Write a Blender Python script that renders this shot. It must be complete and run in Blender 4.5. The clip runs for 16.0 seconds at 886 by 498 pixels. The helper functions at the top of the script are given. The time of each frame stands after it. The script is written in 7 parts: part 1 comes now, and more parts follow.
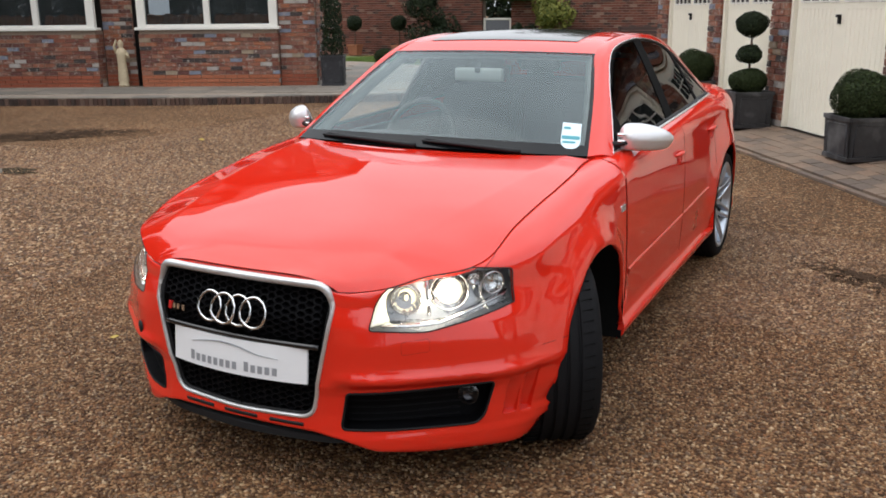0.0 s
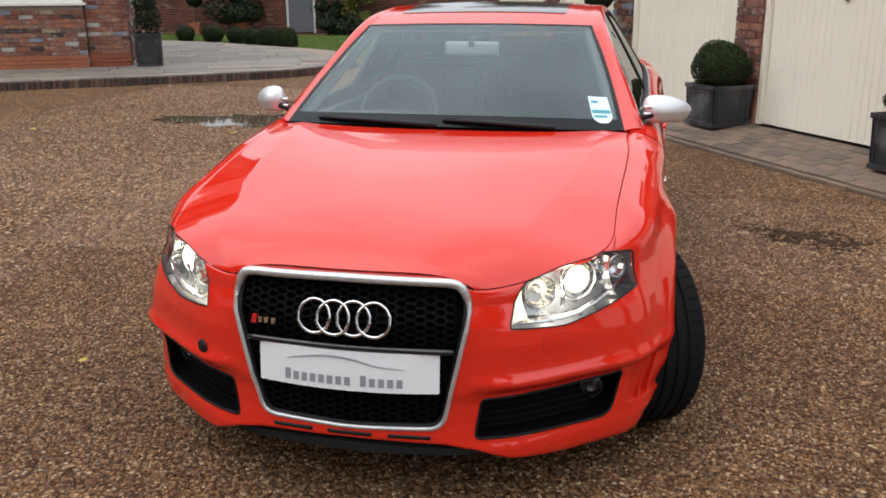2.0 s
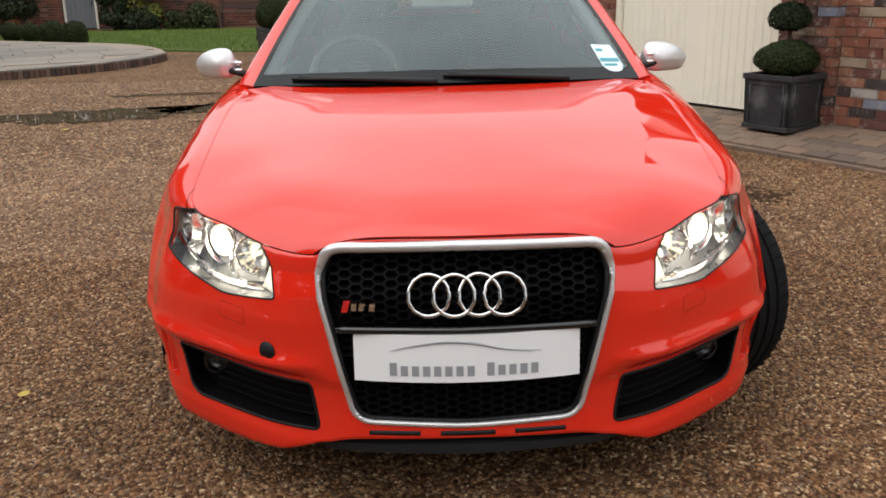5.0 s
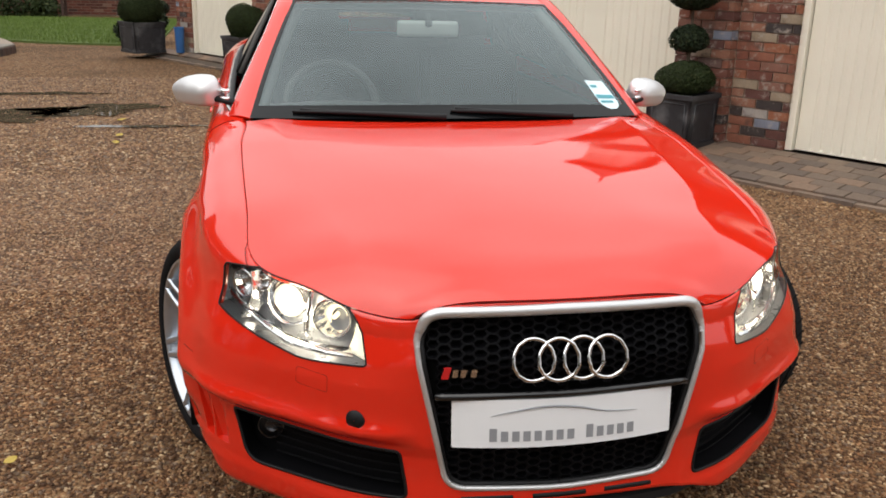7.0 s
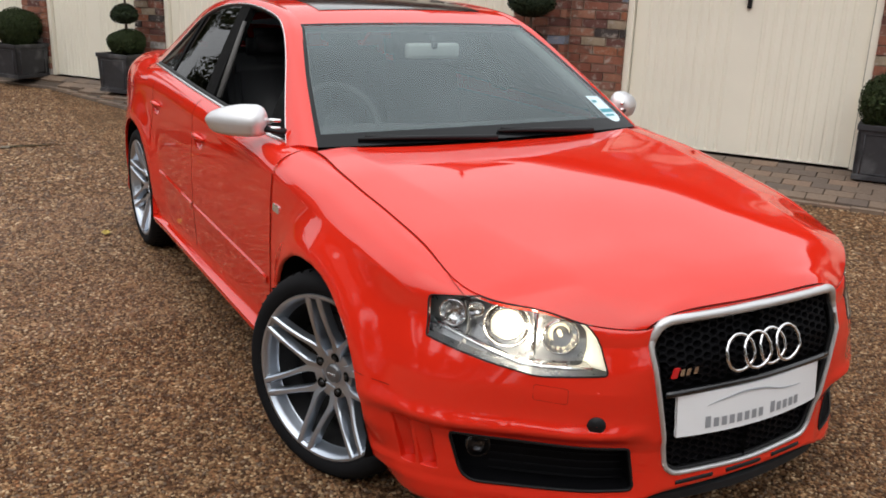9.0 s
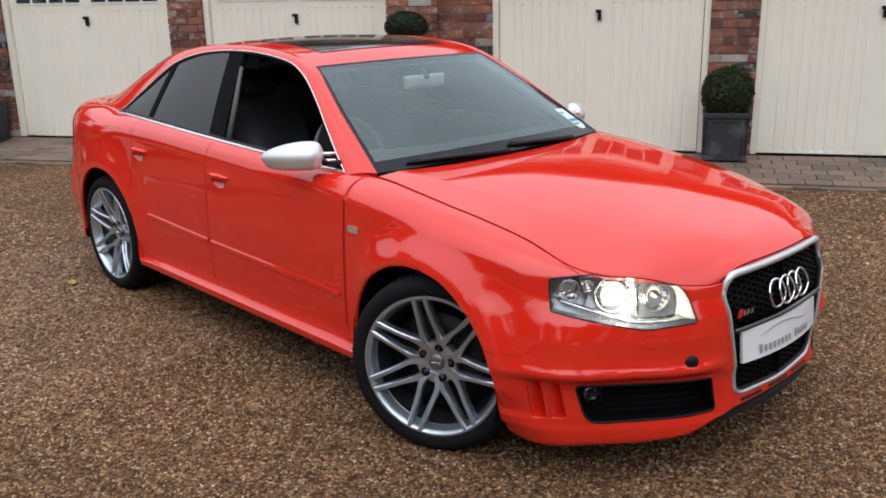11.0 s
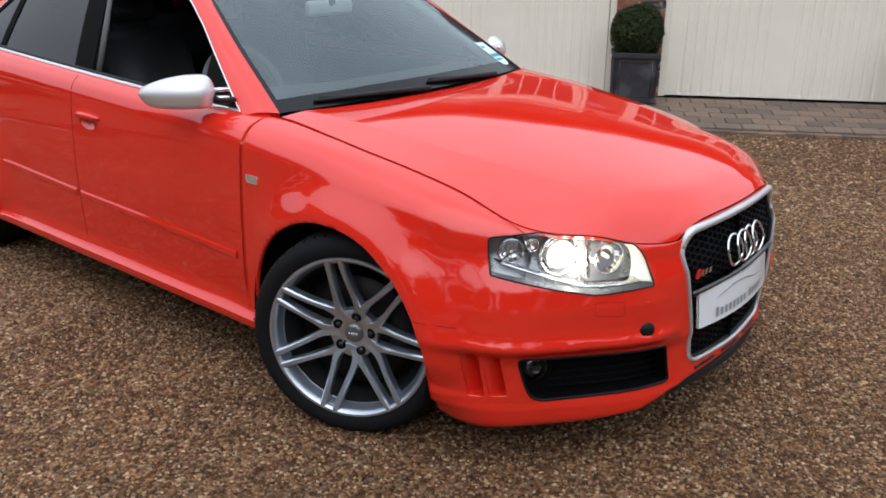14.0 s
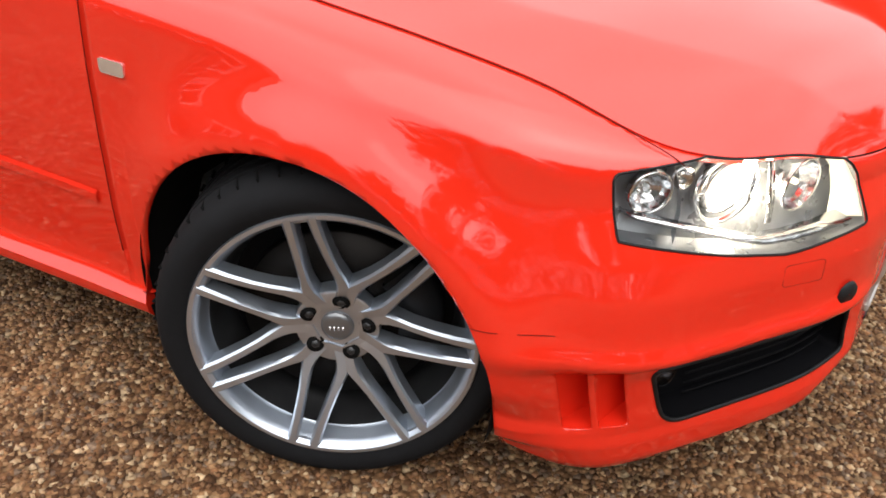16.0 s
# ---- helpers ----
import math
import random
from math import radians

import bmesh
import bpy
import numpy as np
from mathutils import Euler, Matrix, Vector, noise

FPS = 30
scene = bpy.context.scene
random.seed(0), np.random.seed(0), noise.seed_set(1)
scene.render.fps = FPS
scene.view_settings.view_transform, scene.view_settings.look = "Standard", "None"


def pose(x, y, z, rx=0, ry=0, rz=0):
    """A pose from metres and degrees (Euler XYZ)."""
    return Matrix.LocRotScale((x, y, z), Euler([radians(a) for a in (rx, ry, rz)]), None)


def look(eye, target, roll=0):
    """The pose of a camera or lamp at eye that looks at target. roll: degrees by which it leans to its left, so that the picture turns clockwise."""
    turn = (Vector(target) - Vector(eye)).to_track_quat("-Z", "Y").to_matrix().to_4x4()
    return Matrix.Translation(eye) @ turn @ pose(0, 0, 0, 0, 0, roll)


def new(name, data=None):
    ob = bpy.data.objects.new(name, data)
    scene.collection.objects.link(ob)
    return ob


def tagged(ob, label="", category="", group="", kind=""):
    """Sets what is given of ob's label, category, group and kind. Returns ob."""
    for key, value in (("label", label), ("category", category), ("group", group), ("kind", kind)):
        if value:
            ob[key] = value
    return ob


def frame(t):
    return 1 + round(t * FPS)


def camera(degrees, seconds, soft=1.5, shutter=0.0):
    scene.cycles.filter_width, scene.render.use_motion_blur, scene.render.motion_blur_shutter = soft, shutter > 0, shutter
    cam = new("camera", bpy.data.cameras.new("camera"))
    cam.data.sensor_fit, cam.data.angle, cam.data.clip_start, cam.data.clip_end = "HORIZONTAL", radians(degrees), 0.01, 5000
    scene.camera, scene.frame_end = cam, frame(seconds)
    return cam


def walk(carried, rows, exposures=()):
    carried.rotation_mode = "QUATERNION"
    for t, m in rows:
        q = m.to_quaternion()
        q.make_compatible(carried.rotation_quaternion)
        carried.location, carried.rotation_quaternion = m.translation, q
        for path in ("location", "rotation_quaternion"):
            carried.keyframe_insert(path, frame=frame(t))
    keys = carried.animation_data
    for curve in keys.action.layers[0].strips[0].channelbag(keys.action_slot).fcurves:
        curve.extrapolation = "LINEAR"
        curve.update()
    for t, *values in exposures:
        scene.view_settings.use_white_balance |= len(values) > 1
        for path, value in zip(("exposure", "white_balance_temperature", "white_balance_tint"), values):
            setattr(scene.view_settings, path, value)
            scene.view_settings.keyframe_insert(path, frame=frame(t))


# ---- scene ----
from mathutils import kdtree
cam = camera(53.1, 16.0, 1.7)
PATH = [
    (0, (1.773, -2.863, 1.488), (0.881, -1.15, 0.967), -0.5),
    (0.5, (1.503, -2.984, 1.485), (0.767, -1.204, 0.949), -0.4),
    (1, (1.275, -3.052, 1.472), (0.64, -1.241, 0.906), 0.8),
    (1.5, (1.027, -3.019, 1.465), (0.489, -1.177, 0.903), -0.2),
    (2, (0.785, -2.994, 1.469), (0.341, -1.13, 0.897), -0.4),
    (2.5, (0.507, -3.052, 1.477), (0.236, -1.15, 0.921), -0.7),
    (3, (0.294, -3.016, 1.455), (0.13, -1.11, 0.87), 0.4),
    (3.5, (0.127, -2.852, 1.421), (0.018, -0.949, 0.817), -1.0),
    (4, (0.014, -2.755, 1.318), (-0.031, -0.854, 0.701), -0.8),
    (4.2, (-0.01, -2.743, 1.275), (-0.038, -0.836, 0.671), -1.1),
    (6.3, (-0.303, -2.724, 1.336), (-0.14, -0.816, 0.757), 1.6),
    (6.5, (-0.384, -2.683, 1.349), (-0.175, -0.783, 0.761), 1.9),
    (7, (-0.628, -2.579, 1.413), (-0.258, -0.707, 0.815), 1.5),
    (7.5, (-0.931, -2.575, 1.453), (-0.396, -0.749, 0.838), 2.4),
    (8, (-1.242, -2.545, 1.472), (-0.561, -0.769, 0.852), 1.3),
    (8.5, (-1.51, -2.395, 1.472), (-0.677, -0.676, 0.878), 1.9),
    (9, (-1.762, -2.311, 1.497), (-0.827, -0.645, 0.904), 2.0),
    (9.2, (-1.893, -2.321, 1.512), (-0.91, -0.684, 0.918), 1.7),
    (11.3, (-2.892, -2.17, 1.597), (-1.554, -0.788, 1.049), -1.1),
    (11.5, (-2.943, -2.18, 1.597), (-1.585, -0.814, 1.057), -0.9),
    (12, (-2.989, -2.182, 1.599), (-1.618, -0.82, 1.083), -0.2),
    (12.5, (-2.99, -2.177, 1.599), (-1.603, -0.827, 1.096), 0.2),
    (13, (-2.994, -2.152, 1.595), (-1.611, -0.801, 1.085), -0.1),
    (13.5, (-2.853, -2.032, 1.553), (-1.428, -0.754, 0.973), 0.1),
    (14, (-2.574, -1.812, 1.509), (-1.132, -0.606, 0.826), 0.7),
    (14.5, (-2.414, -1.555, 1.456), (-0.969, -0.427, 0.656), 1.3),
    (15, (-2.257, -1.263, 1.467), (-0.766, -0.294, 0.55), 0.5),
    (15.5, (-2.014, -1.015, 1.365), (-0.511, -0.156, 0.364), 0.5),
    (16, (-1.879, -0.748, 1.331), (-0.392, 0.013, 0.231), 1.5),
]
walk(cam, [(t, look(eye, target, roll)) for t, eye, target, roll in PATH],
     ((0, 0.16, 6450, 10), (2.2, 0.09, 6450, 10), (4, 0.10, 6700, 10), (6.5, 0.15, 6850, 10), (7.5, 0.08, 6900, 10), (9.2, 0.03, 6600, 10), (11.5, 0.03, 6050, 10), (12.5, 0.11, 5950, 10), (14, 0.05, 6000, 10), (14.5, 0.18, 6100, 10), (15, 0.40, 6200, 10), (16, 0.71, 6750, 10)))

# ---------------------------------------------------------------- world and light
world = bpy.data.worlds.new("overcast_sky")
scene.world = world
world.use_nodes = True
wn, wl = world.node_tree.nodes, world.node_tree.links
wn.clear()
sky = wn.new("ShaderNodeTexSky")
sky.sky_type = "NISHITA"
sky.sun_disc = False
sky.sun_elevation, sky.sun_rotation = radians(55), radians(230)
sky.air_density, sky.dust_density, sky.ozone_density = 1.0, 3.5, 1.0
grey = wn.new("ShaderNodeHueSaturation")
grey.inputs["Saturation"].default_value = 0.28
cloud = wn.new("ShaderNodeTexNoise")
cloud.inputs["Scale"].default_value = 2.2
cloud.inputs["Detail"].default_value = 5
cloud_ramp = wn.new("ShaderNodeMapRange")
cloud_ramp.inputs["From Min"].default_value, cloud_ramp.inputs["From Max"].default_value = 0.35, 0.65
cloud_ramp.inputs["To Min"].default_value, cloud_ramp.inputs["To Max"].default_value = 0.82, 1.12
cloud_mul = wn.new("ShaderNodeVectorMath")
cloud_mul.operation = "SCALE"
back = wn.new("ShaderNodeBackground")
back.inputs["Strength"].default_value = 0.15
wout = wn.new("ShaderNodeOutputWorld")
wl.new(sky.outputs[0], grey.inputs["Color"])
wl.new(cloud.outputs["Fac"], cloud_ramp.inputs["Value"])
cloud_mul.inputs[0].default_value = (13.2, 13.7, 14.4)
deck = wn.new("ShaderNodeMix")
deck.data_type = "RGBA"
deck.inputs["Factor"].default_value = 0.8
wl.new(grey.outputs[0], deck.inputs["A"])
wl.new(cloud_mul.outputs[0], deck.inputs["B"])
# an overcast sky is brighter overhead than at the horizon
sky_co = wn.new("ShaderNodeTexCoord")
sky_sep = wn.new("ShaderNodeSeparateXYZ")
sky_up = wn.new("ShaderNodeMapRange")
sky_up.inputs["From Min"].default_value, sky_up.inputs["From Max"].default_value = 0.0, 1.0
sky_up.inputs["To Min"].default_value, sky_up.inputs["To Max"].default_value = 0.45, 1.0
sky_mul = wn.new("ShaderNodeMath")
sky_mul.operation = "MULTIPLY"
wl.new(sky_co.outputs["Generated"], sky_sep.inputs[0])
wl.new(sky_sep.outputs["Z"], sky_up.inputs["Value"])
wl.new(sky_up.outputs[0], sky_mul.inputs[0])
wl.new(cloud_ramp.outputs[0], sky_mul.inputs[1])
wl.new(sky_mul.outputs[0], cloud_mul.inputs["Scale"])
wl.new(deck.outputs["Result"], back.inputs["Color"])
wl.new(back.outputs[0], wout.inputs["Surface"])

sun_data = bpy.data.lights.new("sun", "SUN")
sun_data.energy, sun_data.angle, sun_data.color = 0.5, radians(75), (1.0, 0.96, 0.9)
sun = new("sun", sun_data)
sun.matrix_world = look((-6, -5, 11), (0, 0, 0))


# ---------------------------------------------------------------- helpers
def part(name, bm, material, parent=None, label="", smooth=True):
    """Link a bmesh as one mesh object, under a thing or a part."""
    me = bpy.data.meshes.new(name)
    bm.to_mesh(me)
    bm.free()
    for m in (material if isinstance(material, (list, tuple)) else [material]):
        me.materials.append(m)
    if smooth:
        me.shade_smooth()
    ob = new(name, me)
    ob.parent = parent
    if label:
        ob["label"] = label
    return ob


def sharp(ob, degrees=35):
    ob.data.set_sharp_from_angle(angle=radians(degrees))
    return ob


def thing(name, m, label, category, group="", kind=""):
    ob = new(name)
    ob.matrix_world = m
    ob.empty_display_size = 0.1
    return tagged(ob, label, category, group, kind)


def box(bm, x0, x1, y0, y1, z0, z1, bevel=0.0, m=None):
    """A box between two corners, with its edges rounded."""
    made = bmesh.ops.create_cube(bm, size=1.0)["verts"]
    bmesh.ops.scale(bm, vec=(x1 - x0, y1 - y0, z1 - z0), verts=made)
    bmesh.ops.translate(bm, vec=((x0 + x1) / 2, (y0 + y1) / 2, (z0 + z1) / 2), verts=made)
    if m is not None:
        bmesh.ops.transform(bm, matrix=m, verts=made)
    if bevel:
        edges = list({e for v in made for e in v.link_edges})
        bmesh.ops.bevel(bm, geom=edges, offset=bevel, segments=2, affect="EDGES", profile=0.6)


def tube(bm, points, r, sides=8, closed=False, flat=1.0):
    """A round bar along points; r is a number or one for each point."""
    pts = [Vector(p) for p in points]
    n = len(pts)
    rings = []
    side = None
    for i, p in enumerate(pts):
        a = pts[(i - 1) % n] if closed or i else p
        b = pts[(i + 1) % n] if closed or i < n - 1 else p
        way = (b - a).normalized()
        if side is None:
            side = way.cross(Vector((0, 0, 1)))
            if side.length < 0.1:
                side = way.cross(Vector((0, 1, 0)))
        side = (side - way * side.dot(way)).normalized()
        up = side.cross(way)
        rad = r[i] if isinstance(r, (list, tuple)) else r
        rings.append([bm.verts.new(p + side * (math.cos(k * math.tau / sides) * rad) + up * (math.sin(k * math.tau / sides) * rad * flat))
                      for k in range(sides)])
    for i in range(n if closed else n - 1):
        a, b = rings[i], rings[(i + 1) % n]
        for k in range(sides):
            bm.faces.new((a[k], a[(k + 1) % sides], b[(k + 1) % sides], b[k]))
    if not closed:
        bm.faces.new(rings[0][::-1])
        bm.faces.new(rings[-1])


def lathe(bm, profile, sides=64, m=None, closed=False):
    """Turn (radius, along) about the local x axis."""
    rings = []
    for r, a in profile:
        ring = [bm.verts.new((a, math.cos(k * math.tau / sides) * r, math.sin(k * math.tau / sides) * r)) for k in range(sides)]
        rings.append(ring)
    for i in range(len(rings) - (0 if closed else 1)):
        a, b = rings[i], rings[(i + 1) % len(rings)]
        for k in range(sides):
            bm.faces.new((a[k], a[(k + 1) % sides], b[(k + 1) % sides], b[k]))
    if m is not None:
        bmesh.ops.transform(bm, matrix=m, verts=[v for ring in rings for v in ring])


def spline(points, n, mirror=False):
    """n + 1 points along a smooth line through points, evenly by control point; mirror: it runs on at both ends, reflected in x = 0."""
    p = np.array(points, float)
    k = len(p)
    flip_x = np.array([-1.0] + [1.0] * (p.shape[1] - 1))
    first, last_ = (p[1] * flip_x, p[-2] * flip_x) if mirror else (p[0], p[-1])
    out = []
    for i in range(n + 1):
        f = i / n * (k - 1)
        j = min(int(f), k - 2)
        t = f - j
        p0, p1, p2, p3 = p[j - 1] if j else first, p[j], p[j + 1], p[j + 2] if j + 2 < k else last_
        out.append(0.5 * (2 * p1 + (p2 - p0) * t + (2 * p0 - 5 * p1 + 4 * p2 - p3) * t * t + (3 * p1 - p0 - 3 * p2 + p3) * t ** 3))
    return np.array(out)


def sheet(bm, grid, flip=False):
    """Faces over a grid of points."""
    rows = [[bm.verts.new(p) for p in row] for row in grid]
    for a, b in zip(rows, rows[1:]):
        for i in range(len(a) - 1):
            quad = (a[i], a[i + 1], b[i + 1], b[i])
            bm.faces.new(quad[::-1] if flip else quad)
    return rows


# ---------------------------------------------------------------- materials
def material(name):
    mat = bpy.data.materials.new(name)
    mat.use_nodes = True
    nodes, links = mat.node_tree.nodes, mat.node_tree.links
    return mat, nodes, links, nodes["Principled BSDF"]


def plain(name, colour, rough=0.5, metal=0.0, coat=0.0, spot=0.08, scale=30.0, bump=0.0, emit=0.0, spec=0.5):
    """A plain surface with a faint mottle, and relief where bump is given."""
    mat, nodes, links, bsdf = material(name)
    bsdf.inputs["Metallic"].default_value = metal
    bsdf.inputs["Coat Weight"].default_value = coat
    bsdf.inputs["Specular IOR Level"].default_value = spec
    bsdf.inputs["Coat Roughness"].default_value = 0.05
    bsdf.inputs["Coat IOR"].default_value = 1.5 if coat < 1.0 else 1.68
    co = nodes.new("ShaderNodeTexCoord")
    noise_n = nodes.new("ShaderNodeTexNoise")
    noise_n.inputs["Scale"].default_value = scale
    noise_n.inputs["Detail"].default_value = 4
    links.new(co.outputs["Object"], noise_n.inputs["Vector"])
    mix = nodes.new("ShaderNodeMix")
    mix.data_type = "RGBA"
    mix.inputs["A"].default_value = (*[c * (1 - spot) for c in colour], 1)
    mix.inputs["B"].default_value = (*[min(1, c * (1 + spot)) for c in colour], 1)
    links.new(noise_n.outputs["Fac"], mix.inputs["Factor"])
    links.new(mix.outputs["Result"], bsdf.inputs["Base Color"])
    ramp = nodes.new("ShaderNodeMapRange")
    ramp.inputs["To Min"].default_value, ramp.inputs["To Max"].default_value = rough * 0.85, min(1, rough * 1.15)
    links.new(noise_n.outputs["Fac"], ramp.inputs["Value"])
    links.new(ramp.outputs[0], bsdf.inputs["Roughness"])
    if bump:
        b = nodes.new("ShaderNodeBump")
        b.inputs["Strength"].default_value = bump
        b.inputs["Distance"].default_value = 0.01
        links.new(noise_n.outputs["Fac"], b.inputs["Height"])
        links.new(b.outputs[0], bsdf.inputs["Normal"])
    if emit:
        bsdf.inputs["Emission Color"].default_value = (*colour, 1)
        bsdf.inputs["Emission Strength"].default_value = emit
    return mat


def palette(name, stops, rough=0.85, per="object", fine=40.0, bump=0.3, dirt=0.35, lime=0.0):
    """A surface whose pieces take their colours from stops (position, colour), each with its own grain and stains."""
    mat, nodes, links, bsdf = material(name)
    src = nodes.new("ShaderNodeObjectInfo") if per == "object" else nodes.new("ShaderNodeNewGeometry")
    ramp = nodes.new("ShaderNodeValToRGB")
    ramp.color_ramp.interpolation = "CONSTANT"
    els = ramp.color_ramp.elements
    while len(els) < len(stops):
        els.new(0.5)
    for e, (pos, c) in zip(els, stops):
        e.position, e.color = pos, (*c, 1)
    links.new(src.outputs["Random" if per == "object" else "Random Per Island"], ramp.inputs["Fac"])
    co = nodes.new("ShaderNodeTexCoord")
    grain = nodes.new("ShaderNodeTexNoise")
    grain.inputs["Scale"].default_value, grain.inputs["Detail"].default_value = fine, 6
    links.new(co.outputs["Object"], grain.inputs["Vector"])
    stain = nodes.new("ShaderNodeTexNoise")
    stain.inputs["Scale"].default_value, stain.inputs["Detail"].default_value = 2.5, 5
    links.new(co.outputs["Object"], stain.inputs["Vector"])
    add = nodes.new("ShaderNodeMath")
    add.operation = "MULTIPLY_ADD"
    add.inputs[1].default_value = dirt * 1.6
    add.inputs[2].default_value = 1 - dirt * 0.8
    links.new(grain.outputs["Fac"], add.inputs[0])
    add2 = nodes.new("ShaderNodeMath")
    add2.operation = "MULTIPLY_ADD"
    add2.inputs[1].default_value = 0.7
    add2.inputs[2].default_value = 0.65
    links.new(stain.outputs["Fac"], add2.inputs[0])
    mul = nodes.new("ShaderNodeMath")
    mul.operation = "MULTIPLY"
    links.new(add.outputs[0], mul.inputs[0])
    links.new(add2.outputs[0], mul.inputs[1])
    sc = nodes.new("ShaderNodeVectorMath")
    sc.operation = "SCALE"
    links.new(ramp.outputs["Color"], sc.inputs[0])
    links.new(mul.outputs[0], sc.inputs["Scale"])
    out = sc.outputs[0]
    if lime:
        # smears of old lime mortar and dark soot over the brickwork
        where = nodes.new("ShaderNodeNewGeometry")
        for scale, lo, hi, colour in ((13.0, 0.545, 0.66, (0.44, 0.385, 0.335)), (6.0, 0.55, 0.70, (0.06, 0.036, 0.030))):
            smear = nodes.new("ShaderNodeTexNoise")
            smear.inputs["Scale"].default_value, smear.inputs["Detail"].default_value = scale, 6
            smear.inputs["Roughness"].default_value = 0.7
            links.new(where.outputs["Position"], smear.inputs["Vector"])
            amount = nodes.new("ShaderNodeMapRange")
            amount.inputs["From Min"].default_value, amount.inputs["From Max"].default_value = lo, hi
            amount.inputs["To Max"].default_value = lime
            links.new(smear.outputs["Fac"], amount.inputs["Value"])
            over = nodes.new("ShaderNodeMix")
            over.data_type = "RGBA"
            over.inputs["B"].default_value = (*colour, 1)
            links.new(amount.outputs[0], over.inputs["Factor"])
            links.new(out, over.inputs["A"])
            out = over.outputs["Result"]
    links.new(out, bsdf.inputs["Base Color"])
    bsdf.inputs["Roughness"].default_value = rough
    b = nodes.new("ShaderNodeBump")
    b.inputs["Strength"].default_value, b.inputs["Distance"].default_value = bump, 0.006
    links.new(grain.outputs["Fac"], b.inputs["Height"])
    links.new(b.outputs[0], bsdf.inputs["Normal"])
    return mat


def glass(name, tint, gloss=1.0, ior=1.5, haze=0.0, film=(1.0, 1.0, 1.0), rough=0.01):
    """A thin pane: tinted see-through, with a mirror image that grows at a slant."""
    mat, nodes, links, bsdf = material(name)
    nodes.remove(bsdf)
    see = nodes.new("ShaderNodeBsdfTransparent")
    see.inputs["Color"].default_value = (*tint, 1)
    shine = nodes.new("ShaderNodeBsdfGlossy")
    shine.inputs["Roughness"].default_value = rough
    shine.inputs["Color"].default_value = (*[gloss * c for c in film], 1)
    fres = nodes.new("ShaderNodeFresnel")
    fres.inputs["IOR"].default_value = ior
    mix = nodes.new("ShaderNodeMixShader")
    links.new(fres.outputs[0], mix.inputs["Fac"])
    if haze:
        # a pale diffuse veil put into the pane to brighten what shows through
        veil = nodes.new("ShaderNodeBsdfDiffuse")
        veil.inputs["Color"].default_value = (0.50, 0.60, 0.62, 1)
        co = nodes.new("ShaderNodeTexCoord")
        cloudy = nodes.new("ShaderNodeTexNoise")
        cloudy.inputs["Scale"].default_value, cloudy.inputs["Detail"].default_value = 3.0, 3
        links.new(co.outputs["Object"], cloudy.inputs["Vector"])
        span = nodes.new("ShaderNodeMapRange")
        span.inputs["From Min"].default_value, span.inputs["From Max"].default_value = 0.3, 0.7
        span.inputs["To Min"].default_value, span.inputs["To Max"].default_value = haze * 0.8, haze * 1.2
        links.new(cloudy.outputs["Fac"], span.inputs["Value"])
        film_mix = nodes.new("ShaderNodeMixShader")
        links.new(span.outputs[0], film_mix.inputs["Fac"])
        links.new(see.outputs[0], film_mix.inputs[1])
        links.new(veil.outputs[0], film_mix.inputs[2])
        see = film_mix
    links.new(see.outputs[0], mix.inputs[1])
    links.new(shine.outputs[0], mix.inputs[2])
    links.new(mix.outputs[0], nodes["Material Output"].inputs["Surface"])
    return mat


